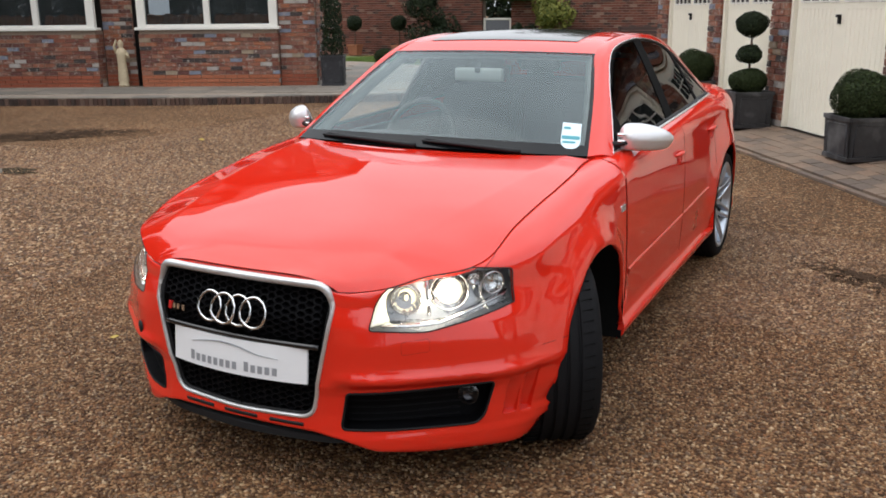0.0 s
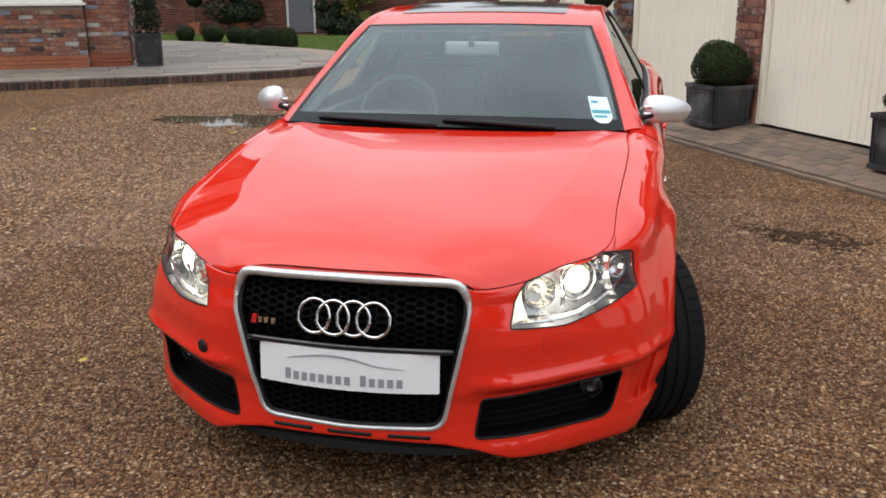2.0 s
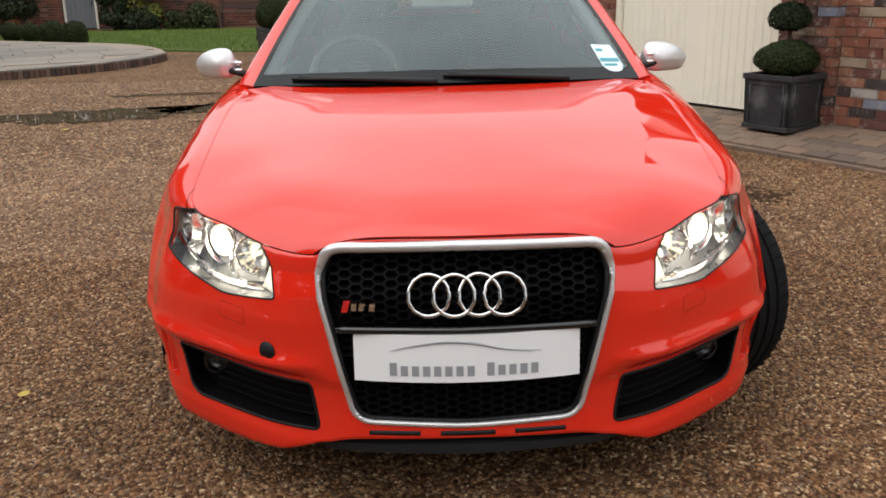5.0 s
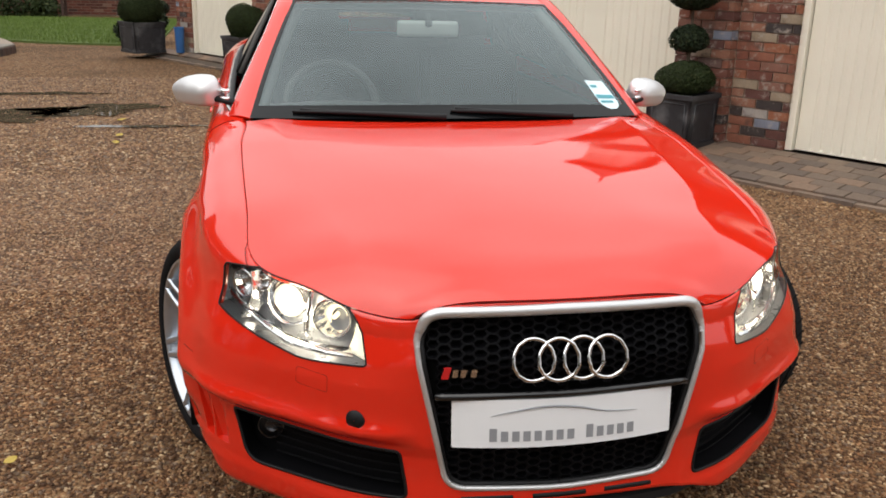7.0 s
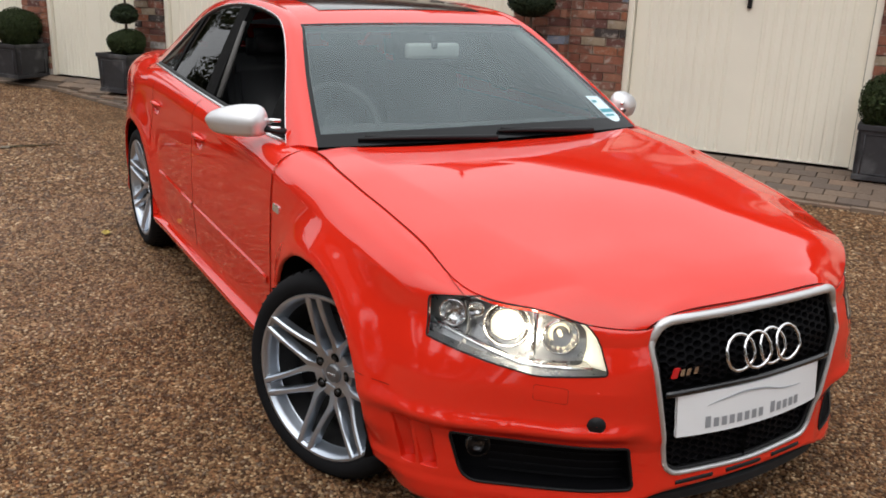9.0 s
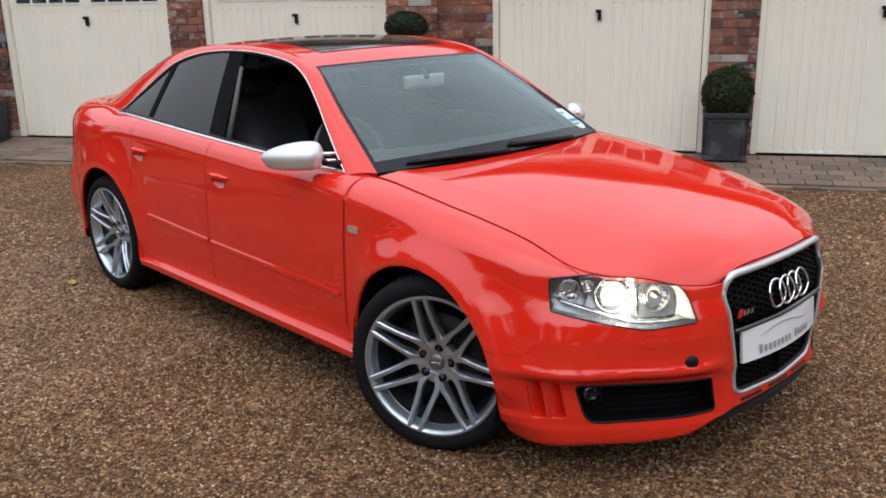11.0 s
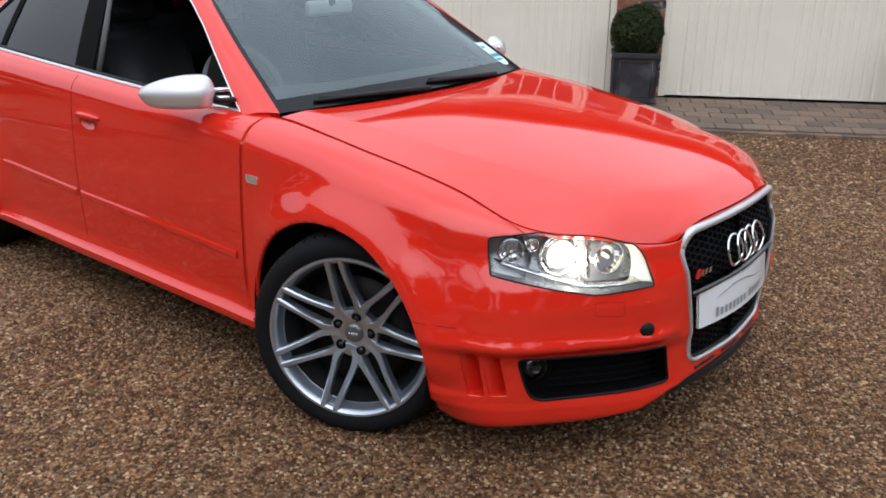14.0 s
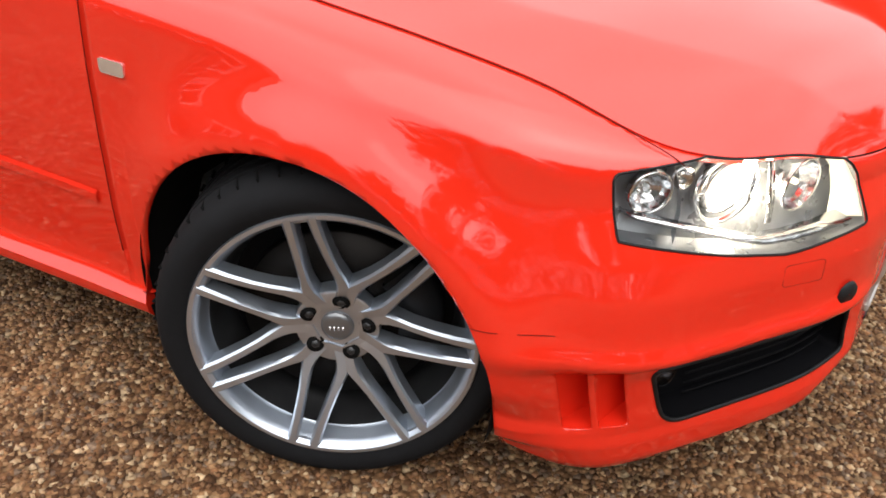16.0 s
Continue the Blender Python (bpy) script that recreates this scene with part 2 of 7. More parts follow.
def gravel_material(name, wet=0.0):
    mat, nodes, links, bsdf = material(name)
    co = nodes.new("ShaderNodeTexCoord")
    cell = nodes.new("ShaderNodeTexVoronoi")
    cell.inputs["Scale"].default_value = 75
    cell.inputs["Randomness"].default_value = 1.0
    links.new(co.outputs["Object"], cell.inputs["Vector"])
    sep = nodes.new("ShaderNodeSeparateColor")
    links.new(cell.outputs["Color"], sep.inputs[0])
    ramp = nodes.new("ShaderNodeValToRGB")
    ramp.color_ramp.interpolation = "CONSTANT"
    els = ramp.color_ramp.elements
    stops = GRAVEL
    while len(els) < len(stops):
        els.new(0.5)
    for e, (pos, c) in zip(els, stops):
        e.position, e.color = pos, (*c, 1)
    links.new(sep.outputs[0], ramp.inputs["Fac"])
    patch = nodes.new("ShaderNodeTexNoise")
    patch.inputs["Scale"].default_value, patch.inputs["Detail"].default_value = 0.6, 6
    patch.inputs["Roughness"].default_value = 0.62
    links.new(co.outputs["Object"], patch.inputs["Vector"])
    pr = nodes.new("ShaderNodeMapRange")
    pr.inputs["From Min"].default_value, pr.inputs["From Max"].default_value = 0.3, 0.7
    pr.inputs["To Min"].default_value, pr.inputs["To Max"].default_value = 0.62, 1.25
    links.new(patch.outputs["Fac"], pr.inputs["Value"])
    # each cell darkens to its rim: shade between stones put into colour
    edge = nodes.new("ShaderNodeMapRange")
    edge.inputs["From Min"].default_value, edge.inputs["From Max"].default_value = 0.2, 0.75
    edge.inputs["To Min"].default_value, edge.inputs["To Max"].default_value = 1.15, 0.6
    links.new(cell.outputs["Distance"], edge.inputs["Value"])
    clod = nodes.new("ShaderNodeTexNoise")
    clod.inputs["Scale"].default_value, clod.inputs["Detail"].default_value = 16, 5
    clod.inputs["Roughness"].default_value = 0.75
    links.new(co.outputs["Object"], clod.inputs["Vector"])
    cr = nodes.new("ShaderNodeMapRange")
    cr.inputs["From Min"].default_value, cr.inputs["From Max"].default_value = 0.32, 0.68
    cr.inputs["To Min"].default_value, cr.inputs["To Max"].default_value = 0.45, 1.55
    links.new(clod.outputs["Fac"], cr.inputs["Value"])
    mul0 = nodes.new("ShaderNodeMath")
    mul0.operation = "MULTIPLY"
    links.new(pr.outputs[0], mul0.inputs[0])
    links.new(cr.outputs[0], mul0.inputs[1])
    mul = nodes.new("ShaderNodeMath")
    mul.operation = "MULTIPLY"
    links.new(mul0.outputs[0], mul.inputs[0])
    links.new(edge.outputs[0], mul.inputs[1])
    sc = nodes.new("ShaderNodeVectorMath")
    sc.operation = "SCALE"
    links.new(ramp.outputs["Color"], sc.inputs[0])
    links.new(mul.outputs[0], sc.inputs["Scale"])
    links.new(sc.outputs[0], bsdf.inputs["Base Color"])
    bsdf.inputs["Roughness"].default_value = 0.8
    bsdf.inputs["Specular IOR Level"].default_value = 0.15
    b = nodes.new("ShaderNodeBump")
    b.invert = True
    b.inputs["Strength"].default_value, b.inputs["Distance"].default_value = 0.9, 0.008
    links.new(cell.outputs["Distance"], b.inputs["Height"])
    links.new(b.outputs[0], bsdf.inputs["Normal"])
    return mat


GRAVEL = [(0.0, (0.075, 0.035, 0.016)), (0.2, (0.165, 0.082, 0.037)), (0.42, (0.255, 0.140, 0.068)), (0.6, (0.105, 0.049, 0.022)),
          (0.72, (0.34, 0.212, 0.112)), (0.82, (0.17, 0.112, 0.074)), (0.9, (0.44, 0.31, 0.185)), (0.95, (0.23, 0.108, 0.05))]
BRICKS = [(0.0, (0.225, 0.080, 0.050)), (0.14, (0.275, 0.105, 0.064)), (0.28, (0.165, 0.058, 0.040)), (0.40, (0.29, 0.130, 0.082)),
          (0.50, (0.125, 0.050, 0.040)), (0.60, (0.23, 0.105, 0.074)), (0.71, (0.050, 0.038, 0.036)), (0.77, (0.15, 0.085, 0.070)), (0.83, (0.40, 0.36, 0.33)),
          (0.875, (0.21, 0.225, 0.28)), (0.92, (0.33, 0.255, 0.18)), (0.95, (0.31, 0.115, 0.060))]
WALLBRICKS = [(0.0, (0.15, 0.055, 0.036)), (0.3, (0.18, 0.068, 0.045)), (0.6, (0.11, 0.042, 0.03)), (0.85, (0.07, 0.04, 0.032)), (0.95, (0.24, 0.15, 0.11))]
M_GARDEN_BRICK = palette("garden_wall_brick", WALLBRICKS, 0.9, "island", 45, 0.5, 0.5)
M_GRAVEL = gravel_material("gravel")
M_STONE = palette("pebble", GRAVEL, 0.6, "island", 60, 0.2, 0.25)
M_STONE.node_tree.nodes["Principled BSDF"].inputs["Specular IOR Level"].default_value = 0.28
M_BRICK = palette("old_brick", BRICKS, 0.9, "object", 45, 0.9, 0.55, 0.8)
M_BRICK_FAR = palette("old_brick_joined", BRICKS, 0.9, "island", 45, 0.9, 0.55, 0.8)
M_RED_BRICK = palette("red_brick", [(0.0, (0.33, 0.095, 0.05)), (0.5, (0.29, 0.08, 0.042)), (0.8, (0.36, 0.12, 0.06))], 0.9, "object", 45, 0.4, 0.3)
M_MORTAR = plain("mortar", (0.30, 0.24, 0.19), 0.95, spot=0.3, scale=25, bump=0.4)
M_CREAM = plain("cream_paint", (0.86, 0.815, 0.69), 0.42, spot=0.05, scale=3)
M_WHITE = plain("white_gloss_paint", (0.80, 0.78, 0.72), 0.35, spot=0.04, scale=6)
M_PAVER = palette("stone_paver", [(0.0, (0.165, 0.118, 0.088)), (0.3, (0.20, 0.142, 0.102)), (0.6, (0.13, 0.096, 0.076)), (0.8, (0.22, 0.145, 0.10))], 0.7, "object", 30, 0.35, 0.4)
M_PAVER_FAR = palette("stone_paver_joined", [(0.0, (0.165, 0.118, 0.088)), (0.3, (0.20, 0.142, 0.102)), (0.6, (0.13, 0.096, 0.076)), (0.8, (0.22, 0.145, 0.10))], 0.7, "island", 30, 0.35, 0.4)
M_SLAB = palette("sandstone_flag", [(0.0, (0.20, 0.175, 0.145)), (0.35, (0.165, 0.148, 0.125)), (0.7, (0.235, 0.20, 0.16))], 0.65, "object", 14, 0.3, 0.4)
M_LEAD = palette("lead_planter", [(0.0, (0.022, 0.022, 0.026)), (0.5, (0.027, 0.027, 0.031))], 0.55, "object", 20, 0.2, 0.5)
ln, ll = M_LEAD.node_tree.nodes, M_LEAD.node_tree.links
worn = ln.new("ShaderNodeTexNoise")
worn.inputs["Scale"].default_value, worn.inputs["Detail"].default_value = 4.5, 7
ll.new(ln.new("ShaderNodeNewGeometry").outputs["Position"], worn.inputs["Vector"])
worn_span = ln.new("ShaderNodeMapRange")
worn_span.inputs["From Min"].default_value, worn_span.inputs["From Max"].default_value, worn_span.inputs["To Max"].default_value = 0.53, 0.72, 0.55
ll.new(worn.outputs["Fac"], worn_span.inputs["Value"])
worn_mix = ln.new("ShaderNodeMix")
worn_mix.data_type = "RGBA"
worn_mix.inputs["B"].default_value = (0.17, 0.17, 0.175, 1)
lead_bsdf = ln["Principled BSDF"]
ll.new(lead_bsdf.inputs["Base Color"].links[0].from_socket, worn_mix.inputs["A"])
ll.new(worn_span.outputs[0], worn_mix.inputs["Factor"])
ll.new(worn_mix.outputs["Result"], lead_bsdf.inputs["Base Color"])
M_SOIL = plain("soil", (0.03, 0.02, 0.014), 0.95, spot=0.4, scale=40, bump=0.6)
M_BARK = plain("bark", (0.09, 0.065, 0.045), 0.9, spot=0.4, scale=30, bump=0.6)
M_BLACK = plain("black_plastic", (0.006, 0.006, 0.007), 0.55, spot=0.2, scale=60, spec=0.3)
M_GLOSS_BLACK = plain("gloss_black", (0.006, 0.006, 0.007), 0.12, spot=0.1, scale=20, coat=0.5)
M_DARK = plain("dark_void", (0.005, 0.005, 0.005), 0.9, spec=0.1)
M_PANE = glass("window_pane", (0.55, 0.58, 0.6), 1.0, 1.5, 0.035)
# the veil paints a grey brightness into the black panes
M_GARAGE_PANE = glass("veiled_garage_pane", (0.5, 0.52, 0.56), 1.0, 1.5, 0.085)
M_STONE_CARVED = plain("carved_stone", (0.55, 0.45, 0.30), 0.8, spot=0.25, scale=18, bump=0.3)


def leaf_material(name, stops):
    mat = palette(name, stops, 0.65, "island", 30, 0.1, 0.2)
    bsdf = mat.node_tree.nodes["Principled BSDF"]
    bsdf.inputs["Specular IOR Level"].default_value = 0.2
    return mat


M_BOX = leaf_material("box_leaf", [(0.0, (0.018, 0.028, 0.009)), (0.35, (0.027, 0.042, 0.013)), (0.7, (0.038, 0.056, 0.017)), (0.92, (0.052, 0.062, 0.022))])
M_DARKLEAF = leaf_material("evergreen_leaf", [(0.0, (0.012, 0.02, 0.010)), (0.4, (0.02, 0.032, 0.014)), (0.8, (0.032, 0.045, 0.018))])
M_YELLOWLEAF = leaf_material("golden_leaf", [(0.0, (0.13, 0.14, 0.03)), (0.4, (0.20, 0.20, 0.045)), (0.8, (0.09, 0.11, 0.025))])
M_OAKLEAF = leaf_material("tree_leaf", [(0.0, (0.03, 0.04, 0.014)), (0.5, (0.05, 0.055, 0.018)), (0.85, (0.08, 0.06, 0.02))])
M_GRASS = leaf_material("grass_blade", [(0.0, (0.10, 0.16, 0.03)), (0.4, (0.13, 0.19, 0.04)), (0.8, (0.16, 0.21, 0.05))])
M_LAWN = plain("lawn_soil", (0.09, 0.135, 0.03), 0.9, spot=0.4, scale=25, bump=0.5)

# ---------------------------------------------------------------- ground
def gravel_ground():
    bm = bmesh.new()
    bmesh.ops.create_grid(bm, x_segments=8, y_segments=8, size=400)
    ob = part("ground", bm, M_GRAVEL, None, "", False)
    return tagged(ob, "wet brown pea gravel driveway", "ground", kind="structure")


gravel_ground()


def pebbles(count, seed, lim, sizes, name, lift=0.0, low=False, clear=None):
    """Loose stones over a stretch of the drive, joined into one."""
    rng = np.random.default_rng(seed)
    x0, x1, y0, y1 = lim
    c = np.column_stack([rng.uniform(x0, x1, count), rng.uniform(y0, y1, count), np.full(count, lift)])
    if clear:
        # none under the car
        a0, a1, b0, b1 = clear
        c = c[(c[:, 0] < a0) | (c[:, 0] > a1) | (c[:, 1] < b0) | (c[:, 1] > b1)]
        count = len(c)
    unit = np.array([(x, y, z) for x in (-1, 1) for y in (-1, 1) for z in (-1, 1)], float) * 0.62
    quads = np.array([(0, 1, 3, 2), (4, 6, 7, 5), (0, 4, 5, 1), (2, 3, 7, 6), (1, 5, 7, 3)])
    if low:
        # far stones: their upper halves only
        unit = np.array([(-1, -1, 0), (1, -1, 0), (1, 1, 0), (-1, 1, 0), (0.2, -0.1, 1)], float) * 0.8
        quads = np.array([(0, 1, 4), (1, 2, 4), (2, 3, 4), (3, 0, 4)])
    nv, nc = unit.shape[0], quads.shape[1]
    s = rng.uniform(sizes[0], sizes[1], (count, 1)) * rng.uniform(0.6, 1.15, (count, 3))
    s[:, 2] *= 0.7
    ang = rng.uniform(0, math.pi, count)
    tip = rng.uniform(-0.7, 0.7, count) * (0.3 if low else 1.0)
    v = unit[None] * s[:, None] + rng.uniform(-0.22, 0.22, (count, nv, 3)) * s[:, None]
    ct, st = np.cos(tip)[:, None], np.sin(tip)[:, None]
    vy, vz = v[..., 1] * ct - v[..., 2] * st, v[..., 1] * st + v[..., 2] * ct
    ca, sa = np.cos(ang)[:, None], np.sin(ang)[:, None]
    v = np.stack([v[..., 0] * ca - vy * sa, v[..., 0] * sa + vy * ca, vz], -1) + c[:, None]
    v[..., 2] += s[:, 2:3] * 0.35
    f = (quads[None] + nv * np.arange(count)[:, None, None]).reshape(-1, nc)
    me = bpy.data.meshes.new(name)
    me.vertices.add(count * nv)
    me.vertices.foreach_set("co", v.reshape(-1).astype(np.float32))
    me.loops.add(f.size)
    me.loops.foreach_set("vertex_index", f.reshape(-1).astype(np.int32))
    me.polygons.add(len(f))
    me.polygons.foreach_set("loop_start", np.arange(0, f.size, nc, dtype=np.int32))
    me.update(calc_edges=True)
    me.materials.append(M_STONE)
    me.shade_smooth()
    return tagged(new(name, me), "loose wet brown and grey pea gravel on the drive", "gravel", kind="stuff")


pebbles(100000, 3, (-2.6, 2.7, -2.5, 1.4), (0.0045, 0.0085), "gravel_stones", clear=(-.62, .62, -.45, 1.4))
pebbles(40000, 4, (-3.0, -0.7, 1.4, 3.8), (0.006, 0.011), "gravel_stones", low=True)
pebbles(30000, 5, (0.7, 3.0, 1.4, 3.4), (0.006, 0.011), "gravel_stones", low=True)
pebbles(70000, 6, (-6.5, -0.7, 2.6, 9.5), (0.009, 0.017), "gravel_stones", low=True)
pebbles(60000, 7, (-7.5, -2.4, -2.5, 4.0), (0.009, 0.017), "gravel_stones", low=True)
pebbles(26000, 8, (2.4, 5.2, -3.0, 3.4), (0.008, 0.015), "gravel_stones", low=True)

# ---------------------------------------------------------------- leaves
def leaf_cloud(points, normals, size, rng, wide=0.55):
    """Vertices and quads of small leaves at points, turned about their normals."""
    n = len(points)
    a = rng.normal(size=(n, 3))
    nn = normals + rng.normal(size=(n, 3)) * 0.55
    nn /= np.linalg.norm(nn, axis=1, keepdims=True)
    u = np.cross(nn, a)
    u /= np.linalg.norm(u, axis=1, keepdims=True)
    w = np.cross(nn, u)
    s = rng.uniform(0.6, 1.2, (n, 1)) * size
    tip = points + u * s + nn * s * 0.15
    v = np.stack([points - u * s, points + w * s * wide + nn * s * 0.2, tip, points - w * s * wide + nn * s * 0.2], 1)
    return v


def leaf_mesh(name, v, mat, parent, label=""):
    n = len(v)
    me = bpy.data.meshes.new(name)
    me.from_pydata(v.reshape(-1, 3).tolist(), [], (np.arange(n * 4).reshape(-1, 4)).tolist())
    me.materials.append(mat)
    ob = new(name, me)
    ob.parent = parent
    if label:
        ob["label"] = label
    return ob


def ball_points(rng, n, r, squash=1.0, lump=0.05):
    d = rng.normal(size=(n, 3))
    d /= np.linalg.norm(d, axis=1, keepdims=True)
    ph = rng.uniform(0, 6.28, 3)
    wob = 1 + lump * (np.sin(4 * d[:, 0] + ph[0]) + np.sin(5 * d[:, 1] + ph[1]) + np.sin(4 * d[:, 2] + ph[2]))
    rad = r * wob * rng.uniform(0.86, 1.02, n)
    return d * rad[:, None] * [1, 1, squash], d


def clipped_ball(name, parent, centre, r, squash=1.0, count=2600, mat=None, seed=0, leaf=0.013):
    rng = np.random.default_rng(seed)
    p, d = ball_points(rng, count, r, squash)
    v = leaf_cloud(p + np.array(centre), d, leaf, rng)
    core, dc = ball_points(rng, count // 2, r * 0.86, squash)
    v = np.concatenate([v, leaf_cloud(core + np.array(centre), dc, leaf * 2.2, rng)])
    return leaf_mesh(name, v, mat or M_BOX, parent)


def lead_planter(parent, w, h):
    """A square lead planter with a rolled rim, foot, raised frames on its sides."""
    bm = bmesh.new()
    g = 0.02
    a, b = w / 2 * 0.94, w / 2
    t = 0.022
    sides = [((-1, 0), (0, 1)), ((1, 0), (0, 1)), ((0, -1), (1, 0)), ((0, 1), (1, 0))]
    for (nx, ny), (ux, uy) in sides:
        for i in range(1):
            lo, hi = a, b
            pts = []
            for zz, ww in ((g, lo), (h, hi)):
                for k in (-1, 1):
                    pts.append(Vector((nx * ww + ux * k * ww, ny * ww + uy * k * ww, zz)))
            inner = [p - Vector((nx, ny, 0)) * t for p in pts]
            vs = [bm.verts.new(p) for p in pts] + [bm.verts.new(p) for p in inner]
            for q in ((0, 1, 3, 2), (4, 6, 7, 5), (0, 2, 6, 4), (1, 5, 7, 3), (2, 3, 7, 6), (0, 4, 5, 1)):
                bm.faces.new([vs[j] for j in q])
    bmesh.ops.recalc_face_normals(bm, faces=bm.faces)
    body = part("body", bm, M_LEAD, parent, "", False)
    for nm, z0, z1, o in (("rim", h - 0.035, h + 0.008, b + 0.012), ("foot", 0.0, 0.04, a + 0.012)):
        bm = bmesh.new()
        for s in (-1, 1):
            box(bm, -o, o, s * o - 0.018 * (s > 0), s * o + 0.018 * (s < 0), z0, z1, 0.005)
            box(bm, s * o - 0.018 * (s > 0), s * o + 0.018 * (s < 0), -o + 0.02, o - 0.02, z0 + 0.002, z1 - 0.002, 0.004)
        part(nm, bm, M_LEAD, parent, "", False)
    for (nx, ny), (ux, uy) in sides:
        bm = bmesh.new()
        mid, hw, hh = (a + b) / 2 + 0.002, w * 0.36, h * 0.36
        zc = h * 0.48
        lines = [((-hw, -hh), (hw, -hh)), ((-hw, hh), (hw, hh)), ((-hw, -hh), (-hw, hh)), ((hw, -hh), (hw, hh))]
        for (a0, b0), (a1, b1) in lines:
            q = [Vector((nx * (mid + (bb / h) * (b - a)) + ux * aa, ny * (mid + (bb / h) * (b - a)) + uy * aa, zc + bb)) for aa, bb in ((a0, b0), (a1, b1))]
            tube(bm, q, 0.005, 6)
        part("moulding", bm, M_LEAD, parent)
    bm = bmesh.new()
    box(bm, -b + 0.026, b - 0.026, -b + 0.026, b - 0.026, h - 0.09, h - 0.05)
    part("soil", bm, M_SOIL, parent, "", False)


def ball_plant(m, w, h, r, seed, label, group="clipped box balls by the garage doors", squash=0.92):
    t = thing("potted_topiary", m, label, "potted plant", group)
    lead_planter(t, w, h)
    clipped_ball("foliage", t, (0, 0, h + r * squash * 0.72), r, squash, int(15000 * (r / 0.26) ** 2), None, seed, 0.010)
    return t


def tiered_plant(m, w, h, seed, label, tiers):
    t = thing("potted_topiary", m, label, "potted plant", "cloud-pruned topiaries by the garage doors")
    lead_planter(t, w, h)
    bm = bmesh.new()
    tube(bm, [(0, 0, h - 0.06), (0.012, 0.005, h + 0.5), (-0.006, 0.01, tiers[-1][0])], [0.018, 0.014, 0.01], 8)
    part("stem", bm, M_BARK, t)
    for i, (z, r, sq) in enumerate(tiers):
        clipped_ball("foliage", t, (0, 0, z), r, sq, int(15000 * (r / 0.26) ** 2), M_DARKLEAF if i else M_BOX, seed + i, 0.010)
    return t


# ---------------------------------------------------------------- garage range
GARAGE = Matrix.Translation((2.307, 5.434, 0)) @ Matrix.Rotation(radians(-57.25), 4, "Z")
PAVE = 0.118
DOORS = [(-7.57, -5.83), (-5.40, -3.87), (-3.43, -1.42), (-1.03, 0.96), (1.965, 3.935), (4.345, 6.36), (6.85, 8.80)]
DOOR_TOP = 2.16


def bricks(parent, s0, s1, z0, z1, y, depth, m_obj, m_far, limit, axis="x", seed=1, bond=0.1125, skip=None):
    """Courses of single bricks with recessed joints over a stretch of wall face; the nearest as parts, the rest joined."""
    rng = random.Random(seed)
    bl, bh, j = 0.215, 0.065, 0.010
    variants = []
    for k in range(5):
        bm = bmesh.new()
        box(bm, 0, 1, 0, depth, 0, bh, 0)
        for v in bm.verts:
            v.co.x += rng.uniform(-0.006, 0.006)
            v.co.y += rng.uniform(-0.0035, 0.0035)
            v.co.z += rng.uniform(-0.003, 0.003)
        me = bpy.data.meshes.new("brick")
        bm.to_mesh(me)
        bm.free()
        me.materials.append(m_obj)
        variants.append(me)
    joined = bmesh.new()
    made = 0
    z, row = z0, 0
    while z + bh <= z1 + 0.001:
        s = s0 - (bond if row % 2 else 0.0)
        while s < s1:
            a, b = max(s, s0), min(s + bl, s1)
            s += bl + j
            if b - a < 0.03 or (skip and skip((a + b) / 2, z)):
                continue
            proud = rng.uniform(-0.004, 0.003)
            if made < limit:
                ob = new("brick", variants[rng.randrange(5)])
                ob.parent = parent
                ob.matrix_local = (Matrix.Translation((a, y + proud, z)) @ Matrix.Diagonal((b - a, 1, 1, 1))) if axis == "x" else \
                    (Matrix.Translation((y + proud, b, z)) @ Matrix.Rotation(radians(-90), 4, "Z") @ Matrix.Diagonal((b - a, 1, 1, 1)))
                made += 1
            else:
                if axis == "x":
                    box(joined, a, b, y + proud, y + proud + depth, z, z + bh)
                else:
                    box(joined, y + proud, y + proud + depth, a, b, z, z + bh)
        z += bh + j
        row += 1
    if len(joined.verts):
        tagged(part("brickwork", joined, m_far, parent, "", False), kind="stuff")
    else:
        joined.free()


